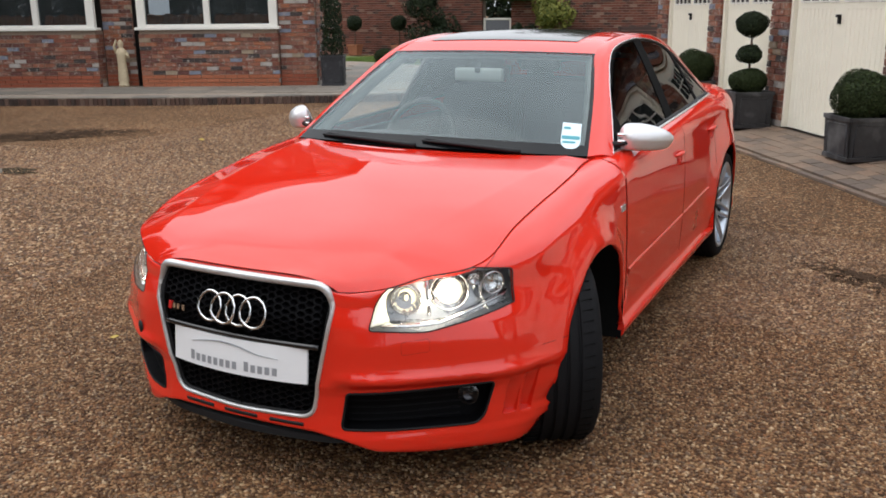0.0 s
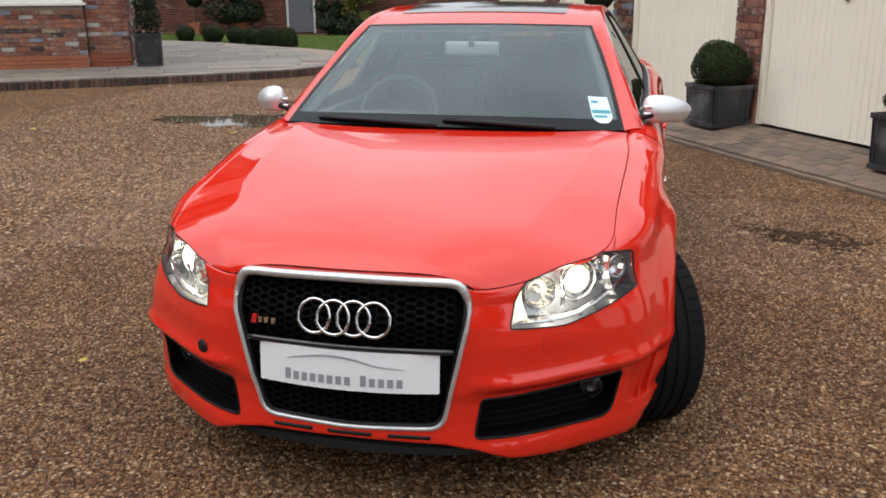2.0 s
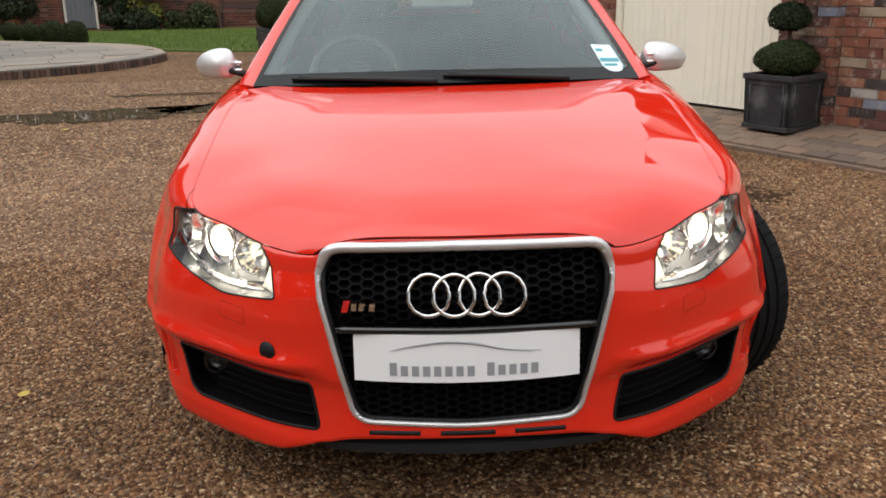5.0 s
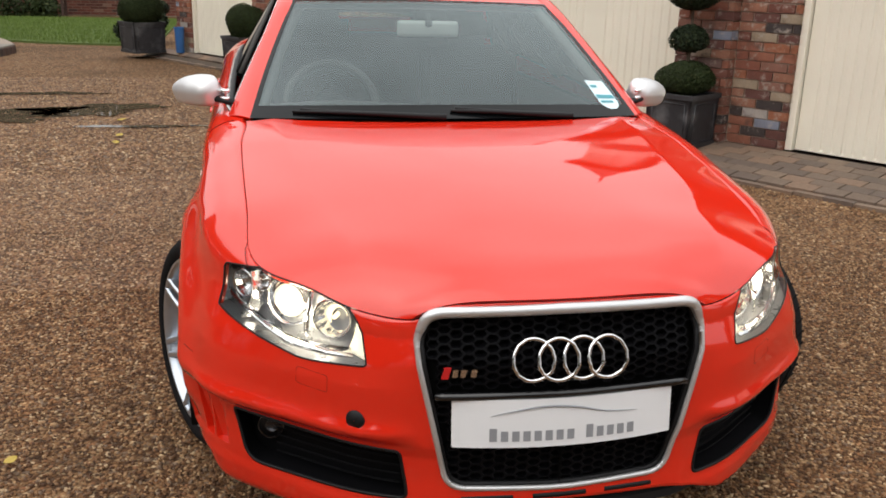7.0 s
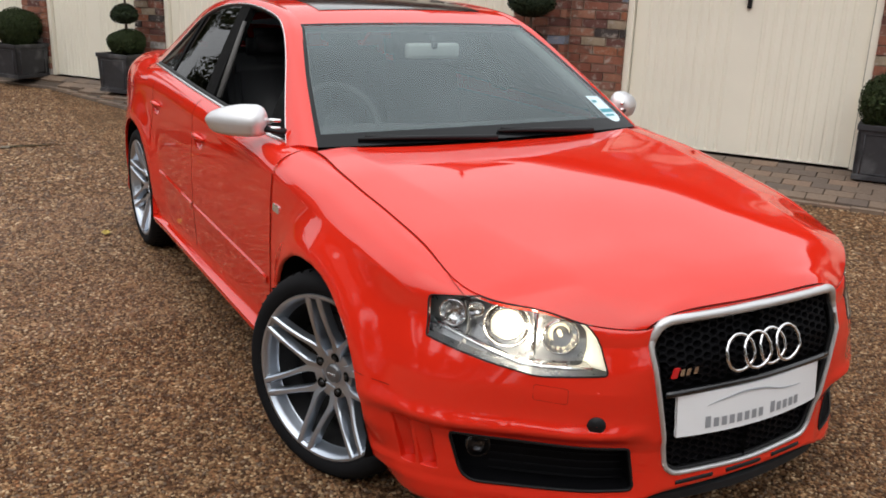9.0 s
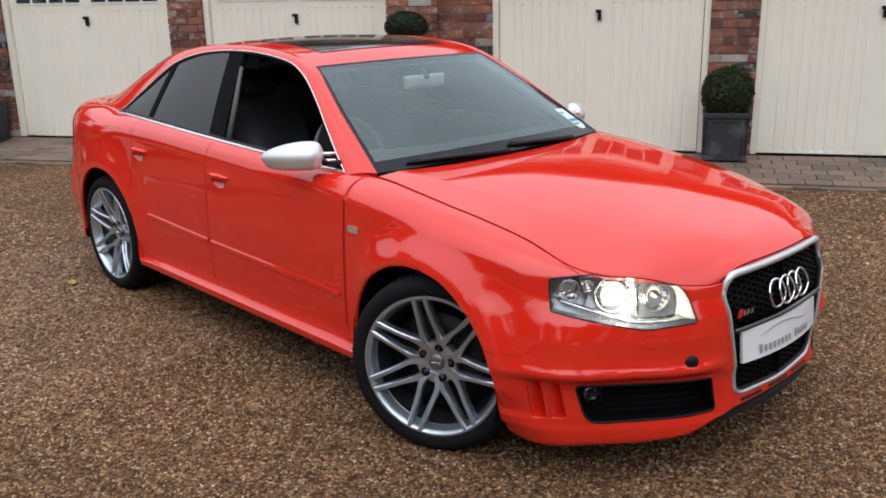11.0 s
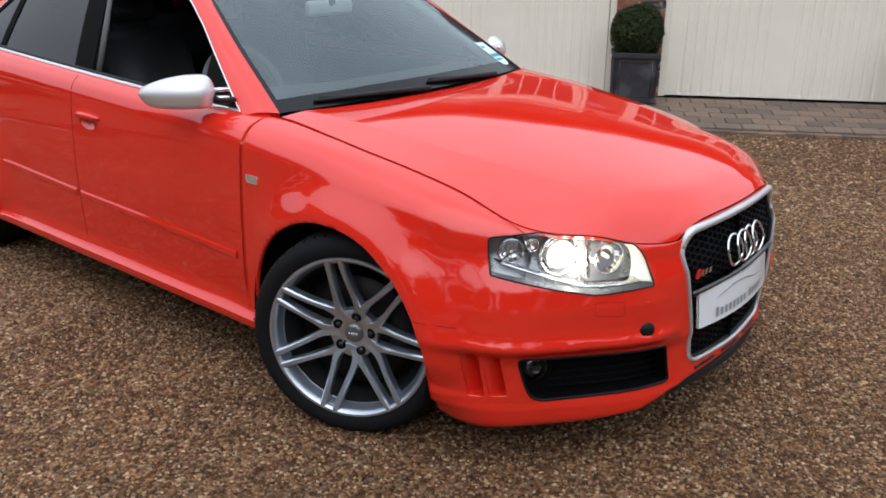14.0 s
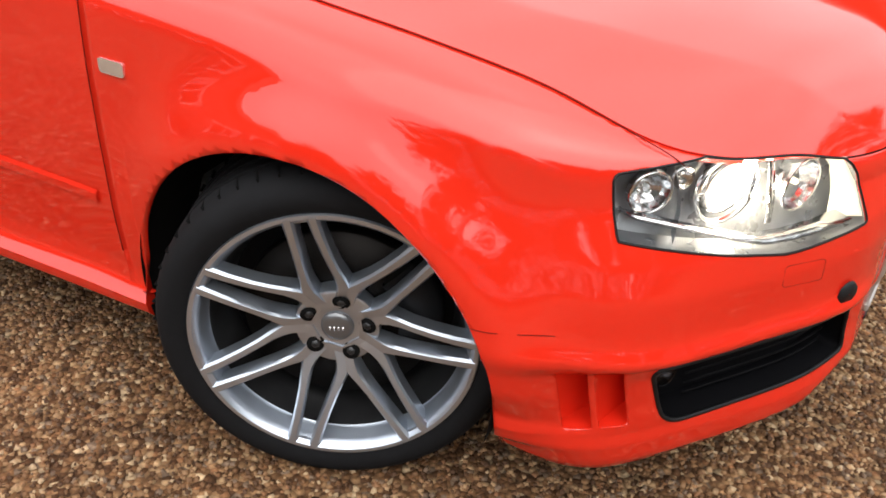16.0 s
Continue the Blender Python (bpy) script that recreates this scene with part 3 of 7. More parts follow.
def garage_door(s0, s1, seed):
    """An up-and-over door: ribbed panels, a row of glazing with bars, a dark handle, in a painted timber surround."""
    d = thing("garage_door", GARAGE @ Matrix.Translation((s0, 0.05, PAVE)), "closed cream-painted steel garage door with small glazed panes", "garage door", "row of garage doors")
    w, h = s1 - s0, DOOR_TOP - PAVE
    fw = 0.055
    for nm, a in (("jamb", (0, fw)), ("jamb", (w - fw, w))):
        bm = bmesh.new()
        box(bm, a[0], a[1], -0.02, 0.09, 0, h, 0.004)
        part(nm, bm, M_CREAM, d, "", False)
    bm = bmesh.new()
    box(bm, fw, w - fw, -0.02, 0.09, h - fw, h, 0.004)
    part("head", bm, M_CREAM, d, "", False)
    a0, a1 = fw + 0.006, w - fw - 0.006
    z0, z1 = 0.006, h - fw - 0.006
    mid = (a0 + a1) / 2
    win0, win1 = 1.54 - PAVE, 1.93 - PAVE
    rib_top = 1.472 - PAVE
    # ribbed steel skin
    bm = bmesh.new()
    prof = []
    n = 9
    for half in ((a0, mid), (mid, a1)):
        lo, hi = half[0] + 0.09, half[1] - 0.09
        if half[0] == mid:
            lo, hi = mid + 0.09, a1 - 0.09
        pitch = (hi - lo) / n
        prof.append((half[0], 0.0))
        for k in range(n):
            c = lo + pitch * (k + 0.5)
            prof += [(c - 0.017, 0.0), (c - 0.009, 0.008), (c + 0.009, 0.008), (c + 0.017, 0.0)]
    prof.append((a1, 0.0))
    y = 0.03
    flat = lambda zz, deep: [(x, y + (q if deep else 0.0), zz) for x, q in prof]
    rows = [flat(z0, False), flat(z0 + 0.012, False), flat(z0 + 0.022, True), flat(rib_top - 0.02, True), flat(rib_top, False), flat(win0 - 0.03, False)]
    sheet(bm, rows)
    bmesh.ops.recalc_face_normals(bm, faces=bm.faces)
    part("skin", bm, M_CREAM, d, "", False)
    bm = bmesh.new()
    for q in ((a0, a0 + 0.075), (mid - 0.055, mid + 0.055), (a1 - 0.075, a1)):
        box(bm, q[0], q[1], y - 0.004, y + 0.03, win0 - 0.03, z1, 0.003)
    box(bm, a0, a1, y - 0.002, y + 0.03, win1 + 0.02, z1, 0.003)
    box(bm, a0, a1, y - 0.002, y + 0.03, win0 - 0.045, win0 - 0.012, 0.003)
    part("rail", bm, M_CREAM, d, "", False)
    for p0, p1 in ((a0 + 0.075, mid - 0.055), (mid + 0.055, a1 - 0.075)):
        bm = bmesh.new()
        tcol, trow = (p1 - p0) / 4, (win1 - win0) / 2
        b = 0.010
        for k in range(5):
            x = p0 + tcol * k
            box(bm, x - b, x + b, y - 0.006, y + 0.02, win0 - 0.012, win1 + 0.012, 0.002)
        for k in range(3):
            z = win0 + trow * k
            box(bm, p0, p1, y - 0.009, y + 0.016, z - b, z + b, 0.002)
        lights = part("window", bm, M_WHITE, d, "white glazing bars", False)
        for k in range(4):
            for r in range(2):
                bm = bmesh.new()
                box(bm, p0 + tcol * k + b, p0 + tcol * (k + 1) - b, y + 0.006, y + 0.010, win0 + trow * r + b, win0 + trow * (r + 1) - b)
                part("pane", bm, M_GARAGE_PANE, lights, "", False)
    # handle
    bm = bmesh.new()
    hz = 1.366 - PAVE
    box(bm, mid - 0.03, mid + 0.022, y - 0.045, y - 0.022, hz + 0.012, hz + 0.042, 0.006)
    box(bm, mid - 0.012, mid + 0.02, y - 0.03, y, hz - 0.055, hz + 0.04, 0.006)
    part("handle", bm, M_BLACK, d, "black lever handle")
    # dark sheet added behind the panes in place of the garage's inner shade
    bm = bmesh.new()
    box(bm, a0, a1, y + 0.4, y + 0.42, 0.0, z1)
    part("shade_sheet", bm, M_DARK, d, "", False)
    return d


def cupola(wall):
    """A small louvred turret with a flared pyramid roof and a finial, on the ridge."""
    cx, cy, z0 = -0.77, 2.54, 3.50
    bm = bmesh.new()
    box(bm, cx - .38, cx + .38, cy - .38, cy + .38, z0, 4.12, .01)
    for k in range(4):
        box(bm, cx - .30, cx + .30, cy - .40, cy - .385, 3.80 + k * .075, 3.83 + k * .075)
    body = part("cupola", bm, M_WHITE, wall, "white timber turret on the garage ridge", False)
    bm = bmesh.new()
    rings = []
    for w_, z in ((.56, 4.10), (.57, 4.14), (.36, 4.27), (.18, 4.50), (.035, 4.72)):
        rings.append([bm.verts.new((cx + a * w_, cy + b * w_, z)) for a, b in ((-1, -1), (1, -1), (1, 1), (-1, 1))])
    for a, b in zip(rings, rings[1:]):
        for i in range(4):
            bm.faces.new((a[i], a[(i + 1) % 4], b[(i + 1) % 4], b[i]))
    bm.faces.new(rings[0][::-1])
    bm.faces.new(rings[-1])
    part("turret_roof", bm, M_LEAD, body, "grey lead roof", False)
    bm = bmesh.new()
    tube(bm, [(cx, cy, 4.70), (cx, cy, 4.80), (cx, cy, 4.84), (cx, cy, 4.88), (cx, cy, 5.0)], [.02, .018, .045, .018, .006], 10)
    part("finial", bm, M_BLACK, body)


def garage_range():
    w = thing("wall_garage", GARAGE, "garage range of mixed reclaimed red, grey and blue brick", "wall", kind="structure")
    ends = [-8.02] + [q for dd in DOORS for q in dd] + [9.4]
    piers = [(ends[i], ends[i + 1]) for i in range(0, len(ends), 2)]
    bm = bmesh.new()
    for a, b in piers:
        box(bm, a + 0.012, b - 0.012, 0.012, 0.30, 0.0, DOOR_TOP - 0.002)
    box(bm, -8.0, 9.38, 0.012, 0.30, DOOR_TOP + 0.002, 2.62)
    box(bm, -8.0, 9.38, 4.8, 5.0, 0.0, 2.62)
    box(bm, -8.0, -7.8, 0.302, 4.798, 0.0, 2.62)
    box(bm, 9.2, 9.38, 0.302, 4.798, 0.0, 2.62)
    part("mortar_core", bm, M_MORTAR, w, "", False)
    for i, (a, b) in enumerate(piers):
        near = 2 <= i <= 5
        if i == 4:
            # the wide pier stands in two depths
            bricks(w, a, a + 0.50, PAVE, DOOR_TOP, -0.10, 0.105, M_BRICK, M_BRICK_FAR, 70, "x", 50 + i)
            bm = bmesh.new()
            box(bm, a + 0.012, a + 0.488, -0.088, 0.01, 0.0, DOOR_TOP - 0.004)
            part("mortar_core", bm, M_MORTAR, w, "", False)
            bricks(w, a + 0.51, b, PAVE, DOOR_TOP, 0.0, 0.105, M_BRICK, M_BRICK_FAR, 70, "x", 60 + i)
        else:
            bricks(w, a, b, PAVE, DOOR_TOP, 0.0, 0.105, M_BRICK, M_BRICK_FAR, 60 if near else 0, "x", 50 + i)
    bricks(w, -8.02, 9.4, DOOR_TOP + 0.006, 2.6, 0.0, 0.105, M_BRICK, M_BRICK_FAR, 0, "x", 90)
    # tiled roof above the doors
    bm = bmesh.new()
    box(bm, -8.3, 9.7, -0.16, 2.74, -0.03, 0.03, 0.0, Matrix.Translation((0, 0, 2.69)) @ Matrix.Rotation(radians(22), 4, "X"))
    box(bm, -8.3, 9.7, -2.74, 0.16, -0.03, 0.03, 0.0, Matrix.Translation((0, 5.1, 2.69)) @ Matrix.Rotation(radians(-22), 4, "X"))
    part("roof", bm, M_TILE, w, "", False)
    bm = bmesh.new()
    tube(bm, [(-8.3, -0.17, 2.57), (9.7, -0.17, 2.57)], 0.05, 10)
    part("gutter", bm, M_BLACK, w)
    cupola(w)
    for i, (a, b) in enumerate(DOORS):
        garage_door(a, b, i)
    bm = bmesh.new()
    box(bm, -7.79, 9.19, 0.32, 4.79, -0.01, 0.02)
    tagged(part("floor_garage", bm, M_MORTAR, None, "", False), "dark concrete garage floor", "floor", kind="structure").matrix_world = GARAGE


M_TILE = plain("roof_tile", (0.10, 0.055, 0.04), 0.8, spot=0.4, scale=14, bump=0.5)
garage_range()


M_JOINT = plain("paving_joint", (0.085, 0.062, 0.046), 0.95, spot=0.3, scale=40, bump=0.4)


def apron():
    """Block paving in front of the doors, with a kerb of blocks on end."""
    p = thing("pavement", GARAGE, "grey-brown block paving with a flush stone edge", "paving", kind="structure")
    bm = bmesh.new()
    out = lambda s: -0.945 if s > -3.0 else -0.95 + min(0.62, (-3.0 - s) * 0.30)
    # the paving climbs from the gravel to the door sills
    rise = lambda s, y: 0.028 + (PAVE - 0.028) * min(1.0, (y - out(s)) / (-0.02 - out(s)))
    pts = [(-8.6, out(-8.6)), (-5.0, out(-5.0)), (-3.0, out(-3.0)), (9.6, out(9.6))]
    for i in range(3):
        q = []
        for s, o in (pts[i], pts[i + 1]):
            q += [(s, o, -0.05), (s, o, rise(s, o) - 0.022), (s, 0.0, PAVE - 0.022), (s, 0.12, PAVE - 0.022), (s, 0.12, -0.05)]
        v = [bm.verts.new(c) for c in q]
        for k in range(4):
            bm.faces.new((v[k], v[k + 1], v[k + 6], v[k + 5]))
    bmesh.ops.remove_doubles(bm, verts=bm.verts, dist=0.0005)
    bmesh.ops.recalc_face_normals(bm, faces=bm.faces)
    part("bedding", bm, M_JOINT, p, "", False)
    rng = random.Random(8)
    variants = []
    for k in range(4):
        bm = bmesh.new()
        box(bm, 0.003, 0.207, 0.003, 0.137, -0.03, 0, 0.006)
        for v in bm.verts:
            v.co.z += rng.uniform(-0.002, 0.002)
        me = bpy.data.meshes.new("paver")
        bm.to_mesh(me)
        bm.free()
        me.materials.append(M_PAVER)
        variants.append(me)
    joined = bmesh.new()
    made, row = 0, 0
    y = -0.16
    while y > -0.90:
        s = -8.4 + (0.105 if row % 2 else 0)
        while s < 9.2:
            if y > out(s) + 0.06:
                z = rise(s, y) + rng.uniform(-0.002, 0.003)
                lean = math.atan2(rise(s, y + 0.10) - rise(s, y), 0.10)
                if -0.6 < s < 6.6 and made < 300:
                    ob = new("paver", variants[rng.randrange(4)])
                    ob.parent = p
                    ob.matrix_local = Matrix.Translation((s, y, z)) @ Matrix.Rotation(lean, 4, "X")
                    made += 1
                else:
                    box(joined, 0.003, 0.207, 0.003, 0.137, -0.03, 0.0, 0.0, Matrix.Translation((s, y, z)) @ Matrix.Rotation(lean, 4, "X"))
            s += 0.21
        y -= 0.14
        row += 1
    s = -8.4
    while s < 9.3:
        o = out(s)
        box(joined, s + 0.003, s + 0.207, o + rng.uniform(-.008, .004), o + 0.062, -0.04, 0.027 + rng.uniform(-.006, .003))
        s += 0.21
    tagged(part("paving_blocks", joined, M_PAVER_FAR, p, "", False), kind="stuff")


apron()

PLANT = "in a square dark lead planter"


def on_apron(s, y):
    """A stand on the sloping paving."""
    return GARAGE @ pose(s, y, PAVE + 0.082 * y + 0.002)


ball_plant(on_apron(-1.24, -0.27), 0.46, 0.40, 0.27, 11, "clipped box ball " + PLANT)
ball_plant(on_apron(4.11, -0.12), 0.375, 0.41, 0.228, 12, "neat box ball in a tall dark square planter", squash=1.0)
ball_plant(on_apron(-5.62, -0.25), 0.46, 0.40, 0.27, 13, "clipped box ball " + PLANT)
ball_plant(on_apron(-8.35, -0.42), 0.52, 0.46, 0.33, 14, "large clipped box ball " + PLANT)
TIERS = [(0.54, 0.225, 0.62), (0.85, 0.145, 0.75), (1.20, 0.185, 0.75)]
tiered_plant(on_apron(1.22, -0.33), 0.42, 0.42, 21, "three-tier cloud-pruned topiary " + PLANT, TIERS)
tiered_plant(on_apron(-3.70, -0.30), 0.46, 0.42, 31, "three-tier cloud-pruned topiary " + PLANT, TIERS)
ball_plant(on_apron(6.62, -0.27), 0.46, 0.40, 0.27, 15, "clipped box ball " + PLANT)

# ---------------------------------------------------------------- house with bays, on a raised terrace
TERRACE = 0.13
EAVES = 5.55
HOUSE = Matrix.Translation((-11.06, 9.59, 0)) @ Matrix.Rotation(radians(26.3), 4, "Z")


def house():
    w = thing("wall_house", HOUSE, "red brick house front with blue and grey bricks and a plain red plinth", "wall", kind="structure")
    sill = 1.17
    # bay fronts at y = 0, recesses at y = 0.35
    bays = [(-5.2, -0.80), (0.0, 2.60)]
    faces = [(-5.2, -0.80, 0.0, sill), (0.0, 2.60, 0.0, sill), (-0.79, -0.01, 0.35, EAVES), (2.61, 3.30, 0.12, EAVES)]
    core = bmesh.new()
    for a, b, y, top in faces:
        box(core, a + 0.012, b - 0.012, y + 0.012, y + 0.42, 0.0, top - 0.004)
    box(core, -12.0, 3.29, 0.80, 1.0, 2.75, EAVES - 0.01)
    box(core, -12.0, -5.3, 0.80, 1.0, 0.0, 2.745)
    box(core, 3.02, 3.29, 0.545, 3.0, 0.0, EAVES - 0.01)
    box(core, 0.5, 3.29, 3.005, 3.2, 0.0, EAVES - 0.01)
    box(core, 0.3, 0.5, 3.005, 8.0, 0.0, EAVES - 0.01)
    part("mortar_core", core, M_MORTAR, w, "", False)
    for i, (a, b, y, top) in enumerate(faces):
        bricks(w, a, b, TERRACE + 0.225, top - 0.01, y, 0.1, M_BRICK, M_BRICK_FAR, 160 if i == 1 else 60, "x", 200 + i)
        bricks(w, a, b, TERRACE, TERRACE + 0.22, y - 0.006, 0.1, M_RED_BRICK, M_RED_BRICK, 0, "x", 220 + i)
    for x, a, b in ((-0.80 - 0.1, 0.012, 0.34), (0.0, 0.012, 0.34), (2.60 - 0.10, 0.012, 0.12)):
        bricks(w, a, b, TERRACE, sill - 0.01, x, 0.1, M_BRICK, M_BRICK_FAR, 0, "y", 300)
    bricks(w, 0.24, 3.0, TERRACE, EAVES, 3.20, 0.1, M_BRICK, M_BRICK_FAR, 0, "y", 310)
    # windows
    for k, (a, b, cuts) in enumerate(((-5.2, -0.80, 4), (0.0, 2.60, 2))):
        win = thing("window_%d" % (k + 1), HOUSE @ Matrix.Translation((a, 0, sill)), "cream-painted timber bay window", "window", kind="structure")
        L, top = b - a, 1.55
        bm = bmesh.new()
        box(bm, -0.05, L + 0.05, -0.06, 0.16, 0.0, 0.05, 0.008)
        part("window_sill", bm, M_WHITE, win, "", False)
        bm = bmesh.new()
        box(bm, 0, L, 0.0, 0.09, 0.05, 0.10, 0.004)
        box(bm, 0, L, 0.0, 0.09, top - 0.07, top, 0.004)
        step = L / cuts
        for c in range(cuts + 1):
            wd = 0.075 if c in (0, cuts) else 0.055
            x = min(max(step * c, wd), L - wd)
            box(bm, x - wd, x + wd, -0.006, 0.096, 0.05, top, 0.005)
        part("window_frame", bm, M_WHITE, win, "", False)
        for c in range(cuts):
            bm = bmesh.new()
            box(bm, step * c + 0.06, step * (c + 1) - 0.06, 0.045, 0.05, 0.10, top - 0.07)
            part("pane", bm, M_PANE, win, "", False)
            bm = bmesh.new()
            n = 26
            x0, x1 = step * c + 0.12, step * (c + 1) - 0.10
            grid = []
            for r in range(5):
                zz = 0.10 + 0.045 * r
                grid.append([(x0 + (x1 - x0) * i / n, 0.11 + 0.02 * math.sin(i * 1.9) + 0.012 * r, zz + (0.02 * math.sin(i * 0.8) - 0.03 * abs(i / n - 0.5) if r == 4 else 0)) for i in range(n + 1)])
            sheet(bm, grid)
            ob = part("cushion_row", bm, M_CUSHION, win, "rust-orange cushions behind the glass")
            mod = ob.modifiers.new("thick", "SOLIDIFY")
            mod.thickness = 0.06
        bm = bmesh.new()
        box(bm, 0.02, L - 0.02, 1.9, 1.95, -0.9, top)
        part("room_back", bm, M_ROOM, win, "", False)
        bm = bmesh.new()
        box(bm, -0.02, L + 0.02, -0.05, 0.8, top + 0.005, top + 0.16)
        part("bay_roof", bm, M_WHITE, win, "", False)
    bm = bmesh.new()
    # hipped tiled roof with overhanging eaves
    def hip(x0, x1, y0, y1, run, rise):
        low = [(x0, y0), (x1, y0), (x1, y1), (x0, y1)]
        base = [bm.verts.new((x, y, EAVES)) for x, y in low]
        edge_ = [bm.verts.new((x, y, EAVES + 0.10)) for x, y in low]
        ridge_ = [bm.verts.new((x, (y0 + y1) / 2, EAVES + rise)) for x in (x0 + run, x1 - run)]
        bm.faces.new(base[::-1])
        for k in range(4):
            bm.faces.new((base[k], base[(k + 1) % 4], edge_[(k + 1) % 4], edge_[k]))
        bm.faces.new((edge_[0], edge_[1], ridge_[1], ridge_[0]))
        bm.faces.new((edge_[2], edge_[3], ridge_[0], ridge_[1]))
        bm.faces.new((edge_[1], edge_[2], ridge_[1]))
        bm.faces.new((edge_[3], edge_[0], ridge_[0]))
    hip(-12.3, 0.8, 0.05, 8.4, 4.2, 3.2)
    hip(-2.0, 3.6, 0.06, 3.4, 1.3, 1.35)
    part("roof", bm, M_TILE, w, "", False)
    bricks(w, -5.2, 3.29, 2.76, EAVES - 0.02, 0.69, 0.1, M_BRICK, M_BRICK_FAR, 0, "x", 320)
    bricks(w, -12.0, -5.3, TERRACE, EAVES - 0.02, 0.69, 0.1, M_BRICK, M_BRICK_FAR, 0, "x", 330)
    # downpipe in the recess between the bays
    bm = bmesh.new()
    tube(bm, [(-0.12, 0.28, TERRACE), (-0.12, 0.28, EAVES)], 0.055, 12)
    for z in (0.9, 2.1, 3.3):
        box(bm, -0.19, -0.05, 0.24, 0.345, z - 0.03, z + 0.03, 0.005)
    ob = part("downpipe", bm, M_BLACK)
    ob.matrix_world = HOUSE
    tagged(ob, "black cast iron downpipe in the brick recess", "downpipe")


M_CUSHION = plain("rust_cloth", (0.62, 0.20, 0.08), 0.9, spot=0.25, scale=12, bump=0.3)
M_ROOM = plain("room_wall", (0.10, 0.09, 0.08), 0.9)
house()


def statue():
    """A small pale garden figure on a round base, kept as plain turned masses."""
    bm = bmesh.new()
    prof = [(0.001, 0), (0.10, 0), (0.10, 0.04), (0.085, 0.06), (0.095, 0.12), (0.085, 0.30), (0.075, 0.46), (0.088, 0.56), (0.10, 0.64), (0.06, 0.70), (0.035, 0.72), (0.052, 0.77), (0.05, 0.82), (0.02, 0.86), (0.001, 0.865)]
    lathe(bm, prof, 20, Matrix.Rotation(radians(-90), 4, "Y"))
    tube(bm, [(0.09, 0, 0.62), (0.14, -0.02, 0.52), (0.10, -0.07, 0.60)], [0.03, 0.026, 0.02], 8)
    tube(bm, [(-0.09, 0, 0.62), (-0.12, -0.02, 0.74), (-0.07, -0.03, 0.86)], [0.03, 0.024, 0.018], 8)
    for v in bm.verts:
        v.co += Vector((noise.noise(v.co * 14), noise.noise(v.co * 14 + Vector((5, 0, 0))), 0)) * 0.012
    ob = part("statue", bm, M_STONE_CARVED)
    ob.matrix_world = HOUSE @ Matrix.Translation((-0.40, 0.12, TERRACE + 0.003))
    tagged(ob, "small pale buff stone garden figure standing by the brick wall", "statue")


statue()


def corner_planter():
    t = thing("potted_topiary", HOUSE @ pose(3.60, 0.10, TERRACE + 0.003), "tall dark evergreen column in a dark square planter", "potted plant")
    lead_planter(t, 0.42, 0.55)
    rng = np.random.default_rng(77)
    pts, nor = [], []
    for k in range(14):
        p, d = ball_points(rng, 900, 0.21 - 0.006 * k, 0.9, 0.09)
        pts.append(p + [rng.uniform(-0.03, 0.03), rng.uniform(-0.03, 0.03), 0.66 + 0.15 * k])
        nor.append(d)
    leaf_mesh("foliage", leaf_cloud(np.concatenate(pts), np.concatenate(nor), 0.022, rng), M_DARKLEAF, t)


corner_planter()

M_RISER = palette("dark_wet_brick", [(0.0, (0.075, 0.042, 0.032)), (0.3, (0.10, 0.055, 0.040)), (0.6, (0.05, 0.034, 0.028)), (0.85, (0.14, 0.09, 0.068))], 0.75, "object", 45, 0.4, 0.4)
# raised terrace with a brick-on-edge riser, sweeping round to a point
EDGE = spline([(-16.0, 5.0), (-11.7, 6.97), (-9.05, 8.17), (-7.4, 9.2), (-6.5, 9.82), (-5.75, 10.40), (-5.1, 11.1), (-4.72, 11.95), (-4.62, 12.9)], 130)
INNER = spline([(-4.62, 12.9), (-4.95, 13.8), (-5.5, 14.8), (-6.2, 15.6), (-7.1, 16.2), (-8.6, 17.0), (-10.5, 18.0), (-13.0, 18.4), (-16.0, 17.0)], 60)


